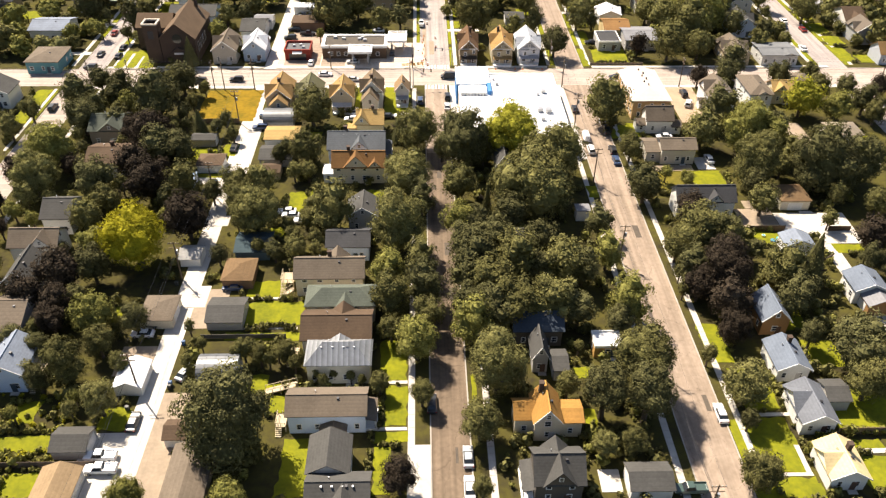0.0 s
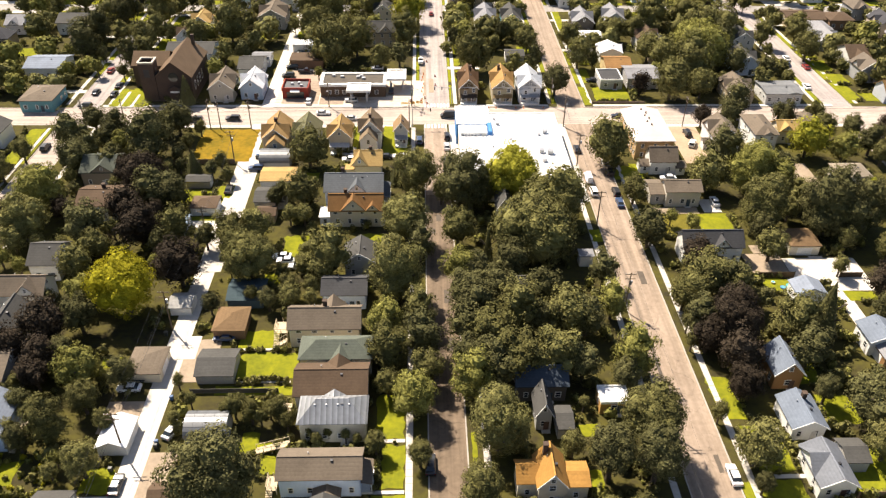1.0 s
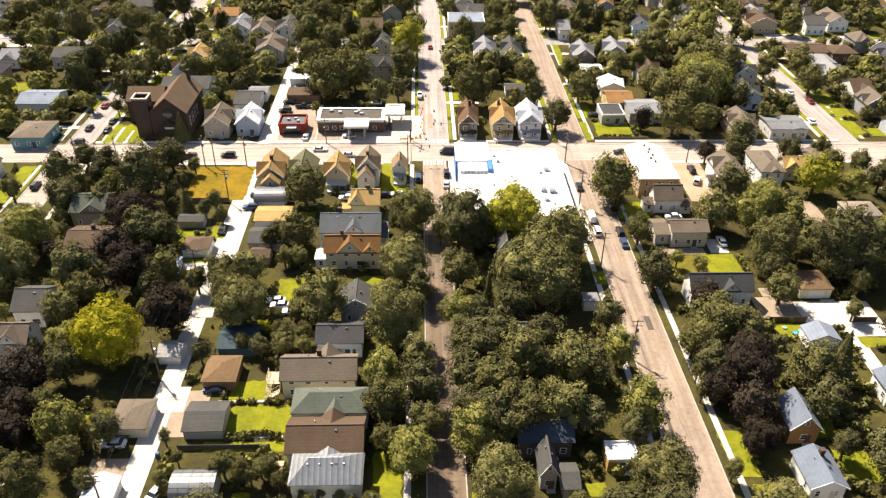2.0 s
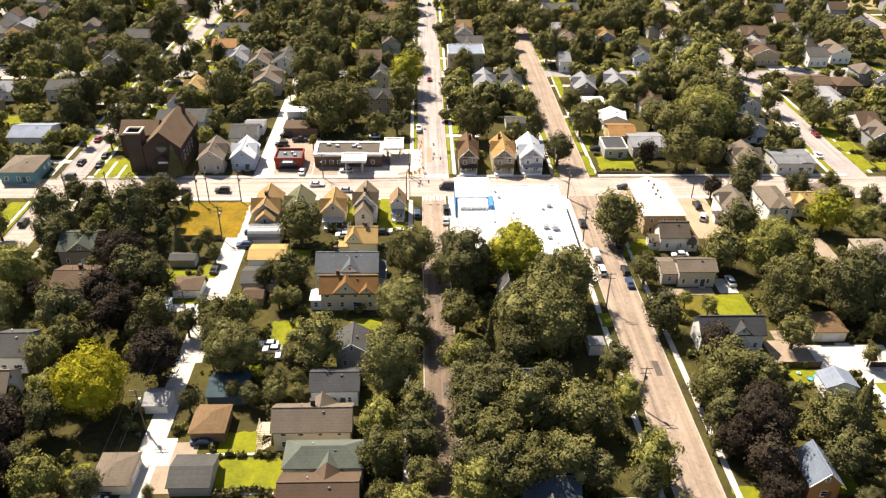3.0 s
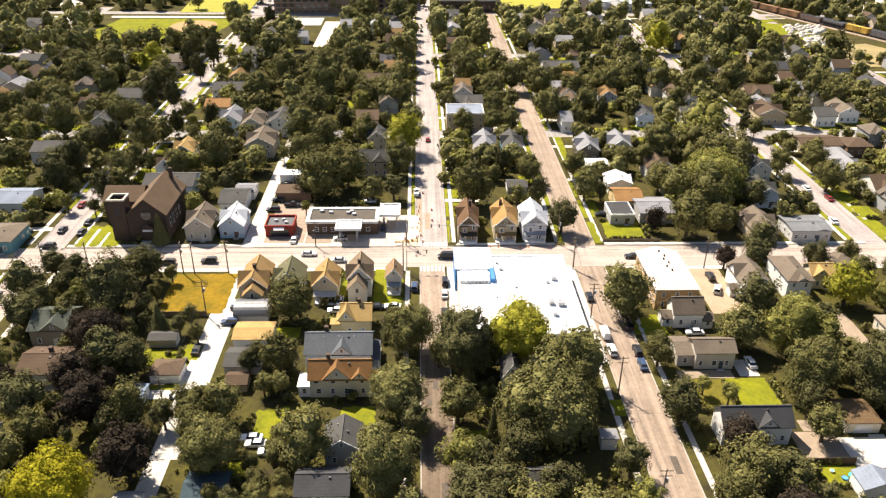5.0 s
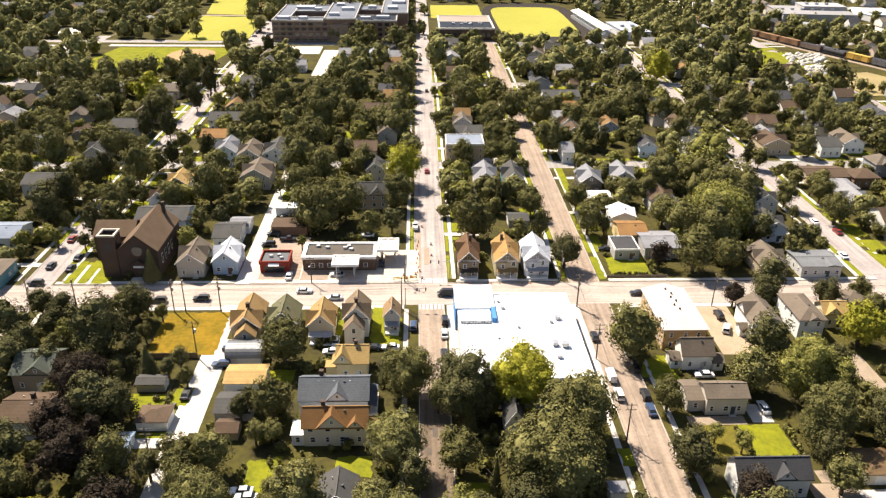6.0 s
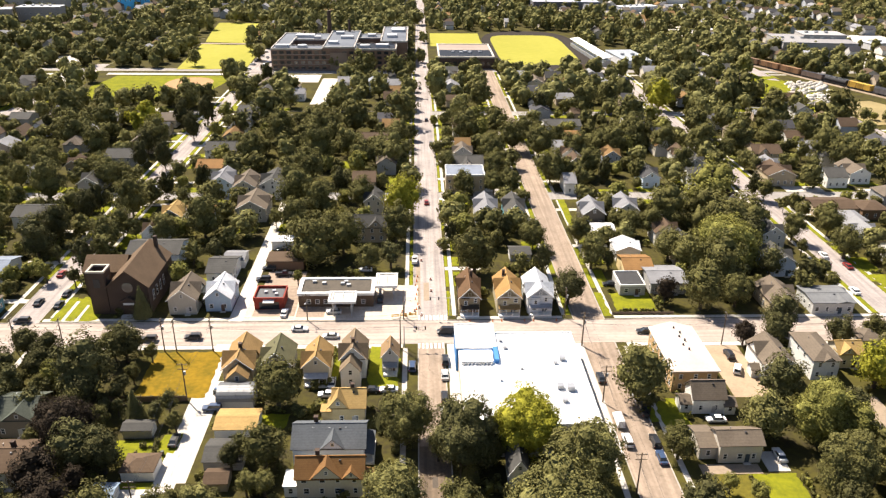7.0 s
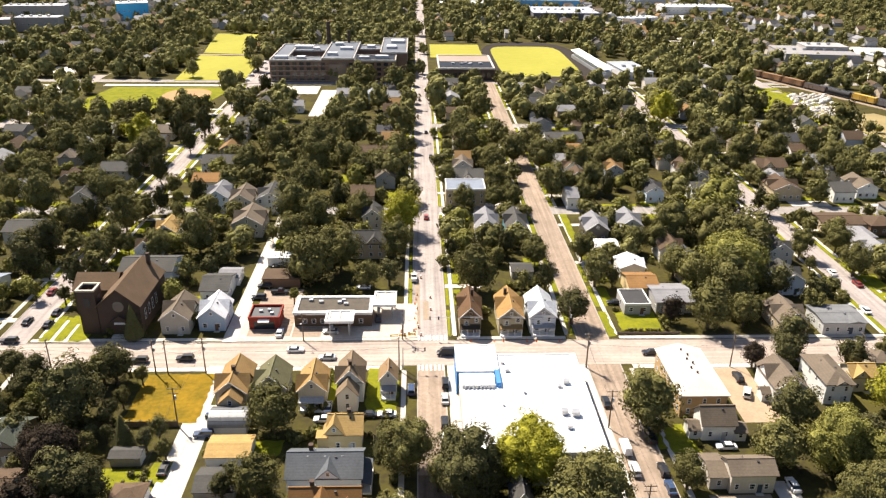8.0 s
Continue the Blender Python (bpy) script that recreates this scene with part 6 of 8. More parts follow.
car(47.6, 195.8, 0, 'w', 'van')
car(47.8, 188.4, 0, 'w', 'suv')
car(53.8, 182.6, 0, 'b', 'sedan')
car(53.9, 188.0, 0, 'k', 'suv')
car(140.3, 286.3, 0, 'w', 'sedan')
car(138.2, 280.5, 0, 'b', 'sedan')
car(137.0, 259.5, 0, 'w', 'sedan')
car(144.3, 277.7, 0, 'r', 'sedan')
car(104.9, 198.9, -25, 'r', 'sedan')
car(61.5, 265.2, 90, 'k', 'sedan')
car(79.7, 182.7, 0, 'w', 'sedan')
car(6.4, 672.8, 0, 'k', 'sedan')
car(2.9, 542.3, 0, 'k', 'sedan')
car(6.1, 464.1, 0, 'k', 'sedan')
car(7.9, 419.4, 0, 'k', 'sedan')
car(4.7, 337.6, 0, 'r', 'sedan')
car(5.9, 640.9, 0, 'k', 'sedan')
car(6.5, 612.0, 0, 's', 'sedan')
car(-107.9, 354.9, 0, 'w', 'sedan')
car(-104.4, 348.3, 0, 's', 'sedan')
car(-109.4, 615.8, 0, 'w', 'sedan')
car(-117.5, 629.9, 0, 'k', 'sedan')
car(-111.9, 645.0, 0, 's', 'sedan')

# houses along the west side of the middle street
house(-13.8, 74.4, 9.6, 6.0, eave=5.0, rise=1.9, roof='x', wall=(0.7, 0.69, 0.65), top=(0.075, 0.073, 0.068), label='grey shingled two-storey house with a long back wing', wing=(-2.0, 6.7, -7.4, 5.2, 2.0), cross=(0.8, 4.2, 1.8, 's'), vents=4)
house(-17.2, 92.6, 13.6, 6.0, eave=5.2, rise=1.7, roof='x', wall=(0.55, 0.65, 0.8), top=(0.15, 0.12, 0.09), label='pale blue house with a low brown gabled roof', porch='e', wing=(1.2, 4.2, 1.5, 2.5, 0.9))
house(-16.1, 104.5, 11.8, 6.1, eave=5.2, rise=3.0, roof='hip', wall=(0.6, 0.54, 0.42), top=(0.3, 0.31, 0.32), metal=True, vents=4, label='cream house with a silvery hipped metal roof', cross=(0, 4, 1.6, 'n'))
house(-17.1, 112.8, 13.2, 8.2, eave=5.0, rise=2.4, roof='x', wall=(0.7, 0.69, 0.65), top=(0.095, 0.064, 0.042), label='white house with a brown shingle roof', cross=(1, 4, 2, 'n'))
house(-17.0, 121.3, 13.8, 6.1, eave=5.0, rise=2.2, roof='hip', wall=(0.6, 0.54, 0.42), top=(0.105, 0.118, 0.095), label='cream house with a grey-green hipped roof', cross=(1, 4, 1.8, 's'))
house(-20.1, 130.6, 14.4, 7.1, eave=5.4, rise=2.4, roof='x', wall=(0.6, 0.54, 0.42), top=(0.15, 0.12, 0.09), label='cream two-storey house with a brown roof', cross=(1.5, 5, 2.6, 'n'), chimney=(0, 1))
house(-17.0, 142.5, 9.4, 6.7, eave=4.5, rise=1.8, roof='x', wall=(0.55, 0.65, 0.8), top=(0.06, 0.06, 0.062), label='house with a dark blue-grey roof among trees')
house(-14.3, 154.2, 6.8, 7.1, eave=5.0, rise=2.2, roof='y', wall=(0.36, 0.35, 0.33), top=(0.075, 0.073, 0.068), label='small grey house half hidden by trees')
house(-16.6, 175.2, 13.3, 5.9, eave=5.4, rise=2.8, roof='x', wall=(0.6, 0.54, 0.42), top=(0.2, 0.105, 0.04), label='cream house with an orange-brown cross-gabled roof', cross=((-0.6, 6.0, 3.1, 's'), (4.3, 3.2, 1.6, 's')), porch='e', chimney=(-2.6, 0.6), flat_side=(-0.4, 4.6, 2.6, 2.8))
house(-17.8, 186.1, 15.0, 9.1, eave=5.2, rise=2.8, roof='x', wall=(0.55, 0.65, 0.8), top=(0.105, 0.115, 0.125), label='pale blue house with a blue-grey gabled roof', cross=((0.9, 4.8, 2.3, 's'),), vents=3, chimney=(-3, 1), porch='e')
house(-14.8, 199.6, 7.3, 7.2, eave=5.0, rise=2.6, roof='x', wall=(0.62, 0.48, 0.25), top=(0.38, 0.255, 0.10), label='yellow gabled house with an orange-yellow roof', cross=(-2.3, 4.6, 2.9, 's'), chimney=(0.8, 0.3))
garage(-19.9, 198.8, 2.5, 2.5, eave=2.5, rise=0.4, roof='flat', wall=(0.62, 0.48, 0.25), top=(0.38, 0.255, 0.10), label='small yellow flat-roofed shed beside the house')

# houses facing the cross street
house(-43.2, 218.3, 7.2, 12.3, eave=5.0, rise=3.0, roof='y', wall=(0.5, 0.4, 0.27), top=(0.3, 0.19, 0.08), label='cream two-storey house with a yellowish gabled roof', wing=(0.6, 4.8, 3.6, 4.6, 2.2), cross=((-2.2, 4.6, 2.7, 'w'), (-2.2, 4.6, 2.7, 'e')), chimney=(0, -1))
house(-34.3, 219.4, 7.5, 9.3, eave=4.6, rise=3.2, roof='y', wall=(0.36, 0.35, 0.33), top=(0.125, 0.12, 0.066), label='grey house with a steep green gabled roof', cross=(0, 4, 2, 'w'))
house(-24.1, 217.2, 6.4, 9.2, eave=5.2, rise=3.0, roof='y', wall=(0.6, 0.52, 0.38), top=(0.33, 0.21, 0.085), label='cream two-storey gabled house with a pale back porch', porch='s', porch_top=(0.5, 0.5, 0.5), cross=((-2.0, 4.4, 2.7, 'w'), (-2.0, 4.4, 2.7, 'e')))
house(-15.1, 219.3, 6.2, 9.0, eave=6.0, rise=3.2, roof='y', wall=(0.7, 0.69, 0.65), top=(0.2, 0.148, 0.095), label='tall white house with a tan gabled roof', wing=(-0.4, 4.8, 4, 5, 2.6), chimney=(0, -2), cross=((-2.0, 4.4, 2.8, 'w'), (-2.0, 4.4, 2.8, 'e')))
house(-6.0, 219.9, 4.0, 5.4, eave=5.2, rise=2.4, roof='y', wall=(0.5, 0.49, 0.47), top=(0.25, 0.165, 0.09), porch='s', porch_top=(0.3, 0.3, 0.3), label='small white corner house with a gabled roof')

# garages along the alley
garage(-42.0, 205.7, 8.5, 6.7, eave=2.2, rise=2.2, wall=(0.36, 0.35, 0.33), top=(0.13, 0.135, 0.14), metal=True, curved=True, label='garage with a rounded silver metal roof')
garage(-39.6, 194.9, 9.2, 7.4, eave=2.8, rise=0.8, roof='x', wall=(0.7, 0.69, 0.65), top=(0.38, 0.255, 0.10), label='white garage with a yellow-orange roof')
garage(-40.0, 184.5, 8.1, 7.4, eave=2.5, rise=1.1, roof='x', wall=(0.36, 0.35, 0.33), top=(0.075, 0.073, 0.068), label='grey garage beside the alley')
garage(-40.0, 176.6, 4.6, 4.4, eave=2.3, rise=0.9, roof='x', wall=(0.42, 0.34, 0.23), top=(0.095, 0.064, 0.042), label='small shed with a brown roof')
garage(-40.5, 133.2, 6.5, 7.4, eave=2.6, rise=1.3, roof='hip', wall=(0.2, 0.12, 0.07), top=(0.165, 0.105, 0.055), label='brick garage with a brown hipped roof')
garage(-40.8, 120.2, 7.2, 7.4, eave=2.5, rise=1.2, roof='x', wall=(0.36, 0.35, 0.33), top=(0.075, 0.073, 0.068), label='grey garage with a dark shingle roof')
garage(-39.0, 103.8, 7.3, 5.9, eave=2.2, rise=2.2, wall=(0.36, 0.35, 0.33), top=(0.15, 0.155, 0.16), metal=True, curved=True, label='garage with a rounded silver roof')
garage(-43.3, 88.9, 3.9, 4.1, eave=2.5, rise=1.0, roof='x', wall=(0.7, 0.69, 0.65), top=(0.095, 0.064, 0.042), label='garage with a brown roof beside a large tree')
garage(-39.2, 78.5, 6.6, 13.5, eave=2.8, rise=1.2, roof='y', wall=(0.42, 0.34, 0.23), top=(0.15, 0.12, 0.09), label='long tan-roofed garage beside the alley')
garage(-60.9, 87.1, 5.9, 5.0, eave=2.5, rise=1.2, roof='x', wall=(0.36, 0.35, 0.33), top=(0.075, 0.073, 0.068), door='e', label='grey garage with a dark roof and open yard')
garage(-54.8, 120.8, 6.6, 7.4, eave=2.5, rise=1.2, roof='hip', wall=(0.6, 0.54, 0.42), top=(0.15, 0.12, 0.09), door='e', label='tan garage with a hipped roof')
garage(-55.1, 102.4, 5.1, 6.8, eave=2.5, rise=1.2, roof='y', wall=(0.7, 0.69, 0.65), top=(0.66, 0.67, 0.69), door='e', label='white garage with a pale metal roof')
garage(-60.3, 77.0, 6.2, 8.0, eave=2.7, rise=1.4, roof='y', wall=(0.7, 0.69, 0.65), top=(0.27, 0.19, 0.11), door='e', label='garage with a tan-brown shingle roof')
garage(-52.6, 140.0, 4.6, 4.9, eave=2.4, rise=1, roof='x', wall=(0.7, 0.69, 0.65), top=(0.36, 0.35, 0.33), door='e', label='white garage in the shade of trees')
garage(-56.8, 180.6, 6.6, 5.6, eave=2.5, rise=1.3, roof='hip', wall=(0.7, 0.69, 0.65), top=(0.12, 0.082, 0.054), door='e', label='white garage with a brown hipped roof')
garage(-61.4, 193.6, 6.4, 3.6, eave=2.4, rise=0.6, roof='x', wall=(0.3, 0.27, 0.24), top=(0.075, 0.073, 0.068), door='e', label='grey shed near the vacant lot')
garage(-39.0, 143.4, 7.7, 7.4, eave=2.6, rise=1.0, roof='x', wall=(0.06, 0.11, 0.14), top=(0.05, 0.075, 0.085), label='teal garage with a dark roof under trees')

garage(-61.6, 172.6, 4.4, 4.6, eave=2.2, rise=0.6, roof='x', wall=(0.2, 0.3, 0.42), top=(0.2, 0.26, 0.33), door='e', label='small blue-grey shed with a pale roof')

# houses west of the alley
house(-86.0, 131.6, 5.3, 8.9, eave=5.2, rise=2.4, roof='y', wall=(0.36, 0.35, 0.33), top=(0.075, 0.073, 0.068), label='grey house among trees')
house(-82.3, 118.0, 5.7, 12.1, eave=5.2, rise=2.4, roof='x', wall=(0.36, 0.35, 0.33), top=(0.15, 0.12, 0.09), label='house with a tan roof among trees')
house(-77.8, 104.6, 7.0, 8.7, eave=5.2, rise=2.4, roof='y', wall=(0.55, 0.65, 0.8), top=(0.2, 0.23, 0.28), label='blue house with a pale grey roof')
garage(-79.2, 118.8, 2.5, 5.3, eave=2.6, rise=0.8, roof='flat', wall=(0.7, 0.69, 0.65), top=(0.15, 0.12, 0.09), label='small flat-roofed shed among trees')
house(-87.5, 142.6, 10.5, 6.6, eave=5.0, rise=2.6, roof='x', wall=(0.7, 0.69, 0.65), top=(0.15, 0.12, 0.09), label='white house with a tan cross-gabled roof', cross=(2, 5, 2.6, 's'))
house(-86.6, 154.8, 6.4, 9.0, eave=5.0, rise=2.6, roof='x', wall=(0.7, 0.69, 0.65), top=(0.075, 0.073, 0.068), label='white house with a grey gabled roof')
house(-88.6, 197.8, 8.6, 10.4, eave=5.0, rise=2.4, roof='x', wall=(0.24, 0.2, 0.15), top=(0.075, 0.085, 0.068), cross=(1.6, 6.4, 2.4, 's'), label='dark brick house with a grey-green cross-gabled roof')
house(-83.6, 181.0, 9.4, 10.0, eave=4.6, rise=1.8, roof='x', wall=(0.7, 0.69, 0.65), top=(0.095, 0.064, 0.042), label='house with a low brown roof', chimney=(1, 1))
house(-129.6, 219.4, 9.8, 8.2, eave=5.4, rise=2.6, roof='y', wall=(0.7, 0.69, 0.65), top=(0.075, 0.073, 0.068), label='white and grey corner house')

# north of the cross street, west
house(-66.7, 254.1, 7.8, 11.8, eave=5.0, rise=3, roof='y', wall=(0.42, 0.385, 0.32), top=(0.15, 0.12, 0.09), label='pale house with a steep gabled roof beside the church', cross=((0.5, 4.4, 2.5, 'w'), (0.5, 4.4, 2.5, 'e')))
house(-56.9, 255.3, 7.3, 10.7, eave=4.6, rise=3, roof='y', wall=(0.33, 0.42, 0.52), top=(0.66, 0.67, 0.69), label='pale blue house with a bright gabled roof', cross=((0.5, 4.4, 2.5, 'w'), (0.5, 4.4, 2.5, 'e')))
house(-84.6, 285.6, 16.6, 12.1, eave=5.0, rise=2, roof='x', wall=(0.55, 0.65, 0.8), top=(0.075, 0.073, 0.068), label='pale blue house behind the church')
house(-60.5, 273.8, 8.2, 12.1, eave=4.0, rise=2, roof='x', wall=(0.7, 0.69, 0.65), top=(0.075, 0.073, 0.068), label='low white house behind others')
garage(-58.6, 282.6, 6.6, 7.4, eave=3.0, rise=1, roof='x', wall=(0.7, 0.69, 0.65), top=(0.22, 0.22, 0.23), label='low white house beside the alley')
garage(-41.8, 281.0, 11.7, 7.3, eave=3.0, rise=0.6, roof='flat', wall=(0.2, 0.12, 0.07), top=(0.095, 0.064, 0.042), label='long low brown-roofed shed behind the station')
garage(-45.1, 295.8, 7.6, 4.7, eave=3.0, rise=0.6, roof='flat', wall=(0.7, 0.69, 0.65), top=(0.66, 0.67, 0.69), label='white flat-roofed shed among trees')
house(-124.8, 246.8, 10.4, 12.1, eave=4.0, rise=1.6, roof='hip', wall=(0.1, 0.25, 0.28), top=(0.15, 0.12, 0.09), label='teal house with a brown hipped roof')
house(-132.8, 273.2, 12.7, 12.1, eave=4.5, rise=1.6, roof='x', wall=(0.7, 0.69, 0.65), top=(0.2, 0.23, 0.28), label='white house with a pale blue roof')
house(-16.5, 303.4, 13.3, 8.3, eave=6.0, rise=3, roof='x', wall=(0.42, 0.34, 0.23), top=(0.075, 0.073, 0.068), label='large tan house with grey gables', cross=((-3, 5, 2.6, 's'), (3, 5, 2.6, 's')))
house(-60.6, 325.4, 10.7, 14.1, eave=5.4, rise=3, roof='y', wall=(0.36, 0.35, 0.33), top=(0.15, 0.12, 0.09), label='grey house with an orange-tan gabled roof', cross=((0.5, 4.4, 2.5, 'w'), (0.5, 4.4, 2.5, 'e')))
house(-88.6, 318.2, 7.3, 10.1, eave=4.6, rise=2.6, roof='y', wall=(0.7, 0.69, 0.65), top=(0.38, 0.255, 0.10), label='white gabled house with an orange roof', cross=((0.5, 4.4, 2.2, 'w'), (0.5, 4.4, 2.2, 'e')))
house(-78.0, 318.2, 7.2, 10.2, eave=4.6, rise=2.6, roof='y', wall=(0.7, 0.69, 0.65), top=(0.24, 0.13, 0.05), label='gabled house with an orange roof', cross=((0.5, 4.4, 2.2, 'w'), (0.5, 4.4, 2.2, 'e')))
house(-57.0, 351.4, 10.2, 14.1, eave=5.4, rise=2.8, roof='y', wall=(0.7, 0.69, 0.65), top=(0.075, 0.073, 0.068), label='white house with grey gables', cross=((0.5, 4.4, 2.4, 'w'), (0.5, 4.4, 2.4, 'e')))
house(-68.0, 349.3, 8.5, 14.1, eave=5.4, rise=2.8, roof='y', wall=(0.6, 0.54, 0.42), top=(0.15, 0.12, 0.09), label='cream gabled house among trees', cross=((0.5, 4.4, 2.4, 'w'), (0.5, 4.4, 2.4, 'e')))
house(-78.2, 353.6, 8.8, 14.1, eave=5.4, rise=2.8, roof='y', wall=(0.55, 0.65, 0.8), top=(0.22, 0.22, 0.23), label='pale house with a light grey gabled roof', cross=((0.5, 4.4, 2.4, 'w'), (0.5, 4.4, 2.4, 'e')))
house(-87.9, 373.4, 10.9, 12.1, eave=5.0, rise=2, roof='x', wall=(0.6, 0.54, 0.42), top=(0.24, 0.13, 0.05), label='house with an orange roof')
house(-86.3, 397.6, 18.5, 12.1, eave=5.4, rise=2.4, roof='x', wall=(0.7, 0.69, 0.65), top=(0.075, 0.073, 0.068), label='white house with a grey roof', cross=(-1, 5, 2.4, 's'))
house(-129.4, 386.5, 14.5, 12.1, eave=5.4, rise=2.4, roof='x', wall=(0.36, 0.35, 0.33), top=(0.075, 0.073, 0.068), label='large grey-roofed house among trees')
house(-131.6, 354.8, 8.0, 14.1, eave=5.0, rise=2.4, roof='y', wall=(0.36, 0.35, 0.33), top=(0.075, 0.073, 0.068), label='grey gabled house among trees', cross=((0.5, 4.4, 2.0, 'w'), (0.5, 4.4, 2.0, 'e')))
house(-148.2, 379.1, 6.3, 9.6, eave=4.0, rise=2, roof='y', wall=(0.42, 0.34, 0.23), top=(0.095, 0.064, 0.042), label='small house with a brown roof', cross=((0.5, 4.4, 1.7, 'w'), (0.5, 4.4, 1.7, 'e')))
house(-90.0, 470.2, 12.2, 12.1, eave=5.0, rise=2, roof='x', wall=(0.36, 0.35, 0.33), top=(0.075, 0.073, 0.068), label='house with a long grey roof')
house(-20.9, 357.1, 9.0, 12.1, eave=4.6, rise=2.4, roof='x', wall=(0.42, 0.34, 0.23), top=(0.095, 0.064, 0.042), label='house with a brown roof', cross=(0, 4, 2.2, 's'))
house(-18.6, 412.9, 13.3, 12.1, eave=5.4, rise=2.4, roof='x', wall=(0.2, 0.12, 0.07), top=(0.095, 0.064, 0.042), label='large brown-roofed house among trees')
house(-92.6, 536.0, 9.0, 10.0, eave=5.0, rise=2.6, roof='y', wall=(0.42, 0.34, 0.23), top=(0.14, 0.115, 0.09), label='tan gabled house before the school')
house(-76.0, 532.0, 8.6, 11.0, eave=4.6, rise=2.6, roof='y', wall=(0.55, 0.5, 0.42), top=(0.2, 0.16, 0.11), label='cream gabled house before the school')
house(-44.5, 545.0, 9.0, 10.0, eave=4.6, rise=2.6, roof='x', wall=(0.7, 0.69, 0.65), top=(0.24, 0.24, 0.25), label='white gabled house before the school')
house(-27.0, 538.0, 9.5, 10.5, eave=5.0, rise=2.6, roof='y', wall=(0.55, 0.65, 0.8), top=(0.22, 0.24, 0.27), label='pale blue house before the school')
house(-44.0, 520.0, 8.0, 9.0, eave=4.6, rise=2.4, roof='y', wall=(0.6, 0.54, 0.42), top=(0.27, 0.19, 0.11), label='cream house with a tan roof before the school')
house(-70.0, 512.0, 8.0, 9.0, eave=4.6, rise=2.4, roof='x', wall=(0.62, 0.61, 0.6), top=(0.22, 0.22, 0.23), label='white house with a grey roof before the school')
house(-205.2, 453.4, 10.4, 12.1, eave=5.0, rise=2, roof='x', wall=(0.36, 0.35, 0.33), top=(0.075, 0.073, 0.068), label='low grey-roofed building among trees')
house(-139.4, 318.4, 11.0, 12.1, eave=5.0, rise=2, roof='x', wall=(0.7, 0.69, 0.65), top=(0.075, 0.073, 0.068), label='white house with a grey roof')

# north of the cross street, east
house(16.1, 254.1, 6.0, 13.6, eave=5.6, rise=3, roof='y', wall=(0.3, 0.22, 0.13), top=(0.13, 0.075, 0.04), label='brown-roofed two-storey gabled house with a front porch', porch='s', cross=((1, 4.5, 2.4, 'e'), (1, 4.5, 2.4, 'w')), chimney=(0.9, 2.5), porch_top=(0.07, 0.05, 0.035), front='gable')
house(27.6, 254.0, 6.8, 13.7, eave=5.6, rise=3, roof='y', wall=(0.42, 0.36, 0.24), top=(0.34, 0.2, 0.075), label='cream two-storey gabled house with an orange-tan roof', porch='s', cross=((1, 4.5, 2.4, 'e'), (1, 4.5, 2.4, 'w')), chimney=(-0.9, 3), porch_top=(0.3, 0.19, 0.08), front='gable')
house(36.7, 254.2, 7.2, 13.2, eave=5.6, rise=3, roof='y', wall=(0.55, 0.57, 0.6), top=(0.5, 0.52, 0.55), label='white two-storey gabled house with a pale roof', porch='s', cross=((-2, 5, 2.4, 'e'), (-2, 5, 2.4, 'w')), porch_top=(0.3, 0.3, 0.31), front='gable')
house(26.6, 320.9, 8.0, 14.1, eave=5.6, rise=3, roof='y', wall=(0.7, 0.69, 0.65), top=(0.22, 0.22, 0.23), label='white gabled house with a grey roof', cross=((0.5, 4.4, 2.5, 'w'), (0.5, 4.4, 2.5, 'e')))
house(37.2, 320.9, 7.3, 14.1, eave=5.6, rise=3, roof='y', wall=(0.1, 0.25, 0.28), top=(0.075, 0.073, 0.068), label='teal gabled house among trees', cross=((0.5, 4.4, 2.5, 'w'), (0.5, 4.4, 2.5, 'e')))
house(20.9, 357.9, 16.0, 13.6, eave=7.0, rise=0.5, roof='flat', wall=(0.42, 0.34, 0.23), top=(0.2, 0.23, 0.28), label='tan flat-roofed apartment house')
house(22.8, 375.9, 13.7, 12.1, eave=5.6, rise=2.4, roof='x', wall=(0.7, 0.69, 0.65), top=(0.075, 0.073, 0.068), label='house with grey gables', cross=(0, 5, 2.2, 's'))
house(66.4, 319.0, 8.1, 12.3, eave=5.2, rise=2.8, roof='y', wall=(0.1, 0.085, 0.07), top=(0.22, 0.22, 0.23), label='dark gabled house with white trim', cross=((0.5, 4.4, 2.4, 'w'), (0.5, 4.4, 2.4, 'e')))
house(79.8, 322.8, 8.3, 12.7, eave=5.2, rise=2.8, roof='y', wall=(0.7, 0.69, 0.65), top=(0.22, 0.22, 0.23), label='white gabled house with a pale roof', cross=((0.5, 4.4, 2.4, 'w'), (0.5, 4.4, 2.4, 'e')))
garage(67.7, 305.9, 8.1, 7.4, eave=3.0, rise=0.8, roof='x', wall=(0.7, 0.69, 0.65), top=(0.66, 0.67, 0.69), label='white-roofed garage among trees')
house(71.7, 287.5, 8.1, 8.8, eave=4.0, rise=1.6, roof='y', wall=(0.7, 0.69, 0.65), top=(0.66, 0.67, 0.69), label='white house with a pale roof', cross=((0.5, 4.4, 1.4, 'w'), (0.5, 4.4, 1.4, 'e')))
house(71.5, 274.1, 8.9, 11.0, eave=4.0, rise=1.6, roof='x', wall=(0.62, 0.48, 0.25), top=(0.24, 0.13, 0.05), label='low house with an orange roof')
house(66.8, 263.2, 7.8, 9.8, eave=3.4, rise=0.5, roof='flat', wall=(0.36, 0.35, 0.33), top=(0.06, 0.06, 0.062), label='low dark flat-roofed house with a deck')
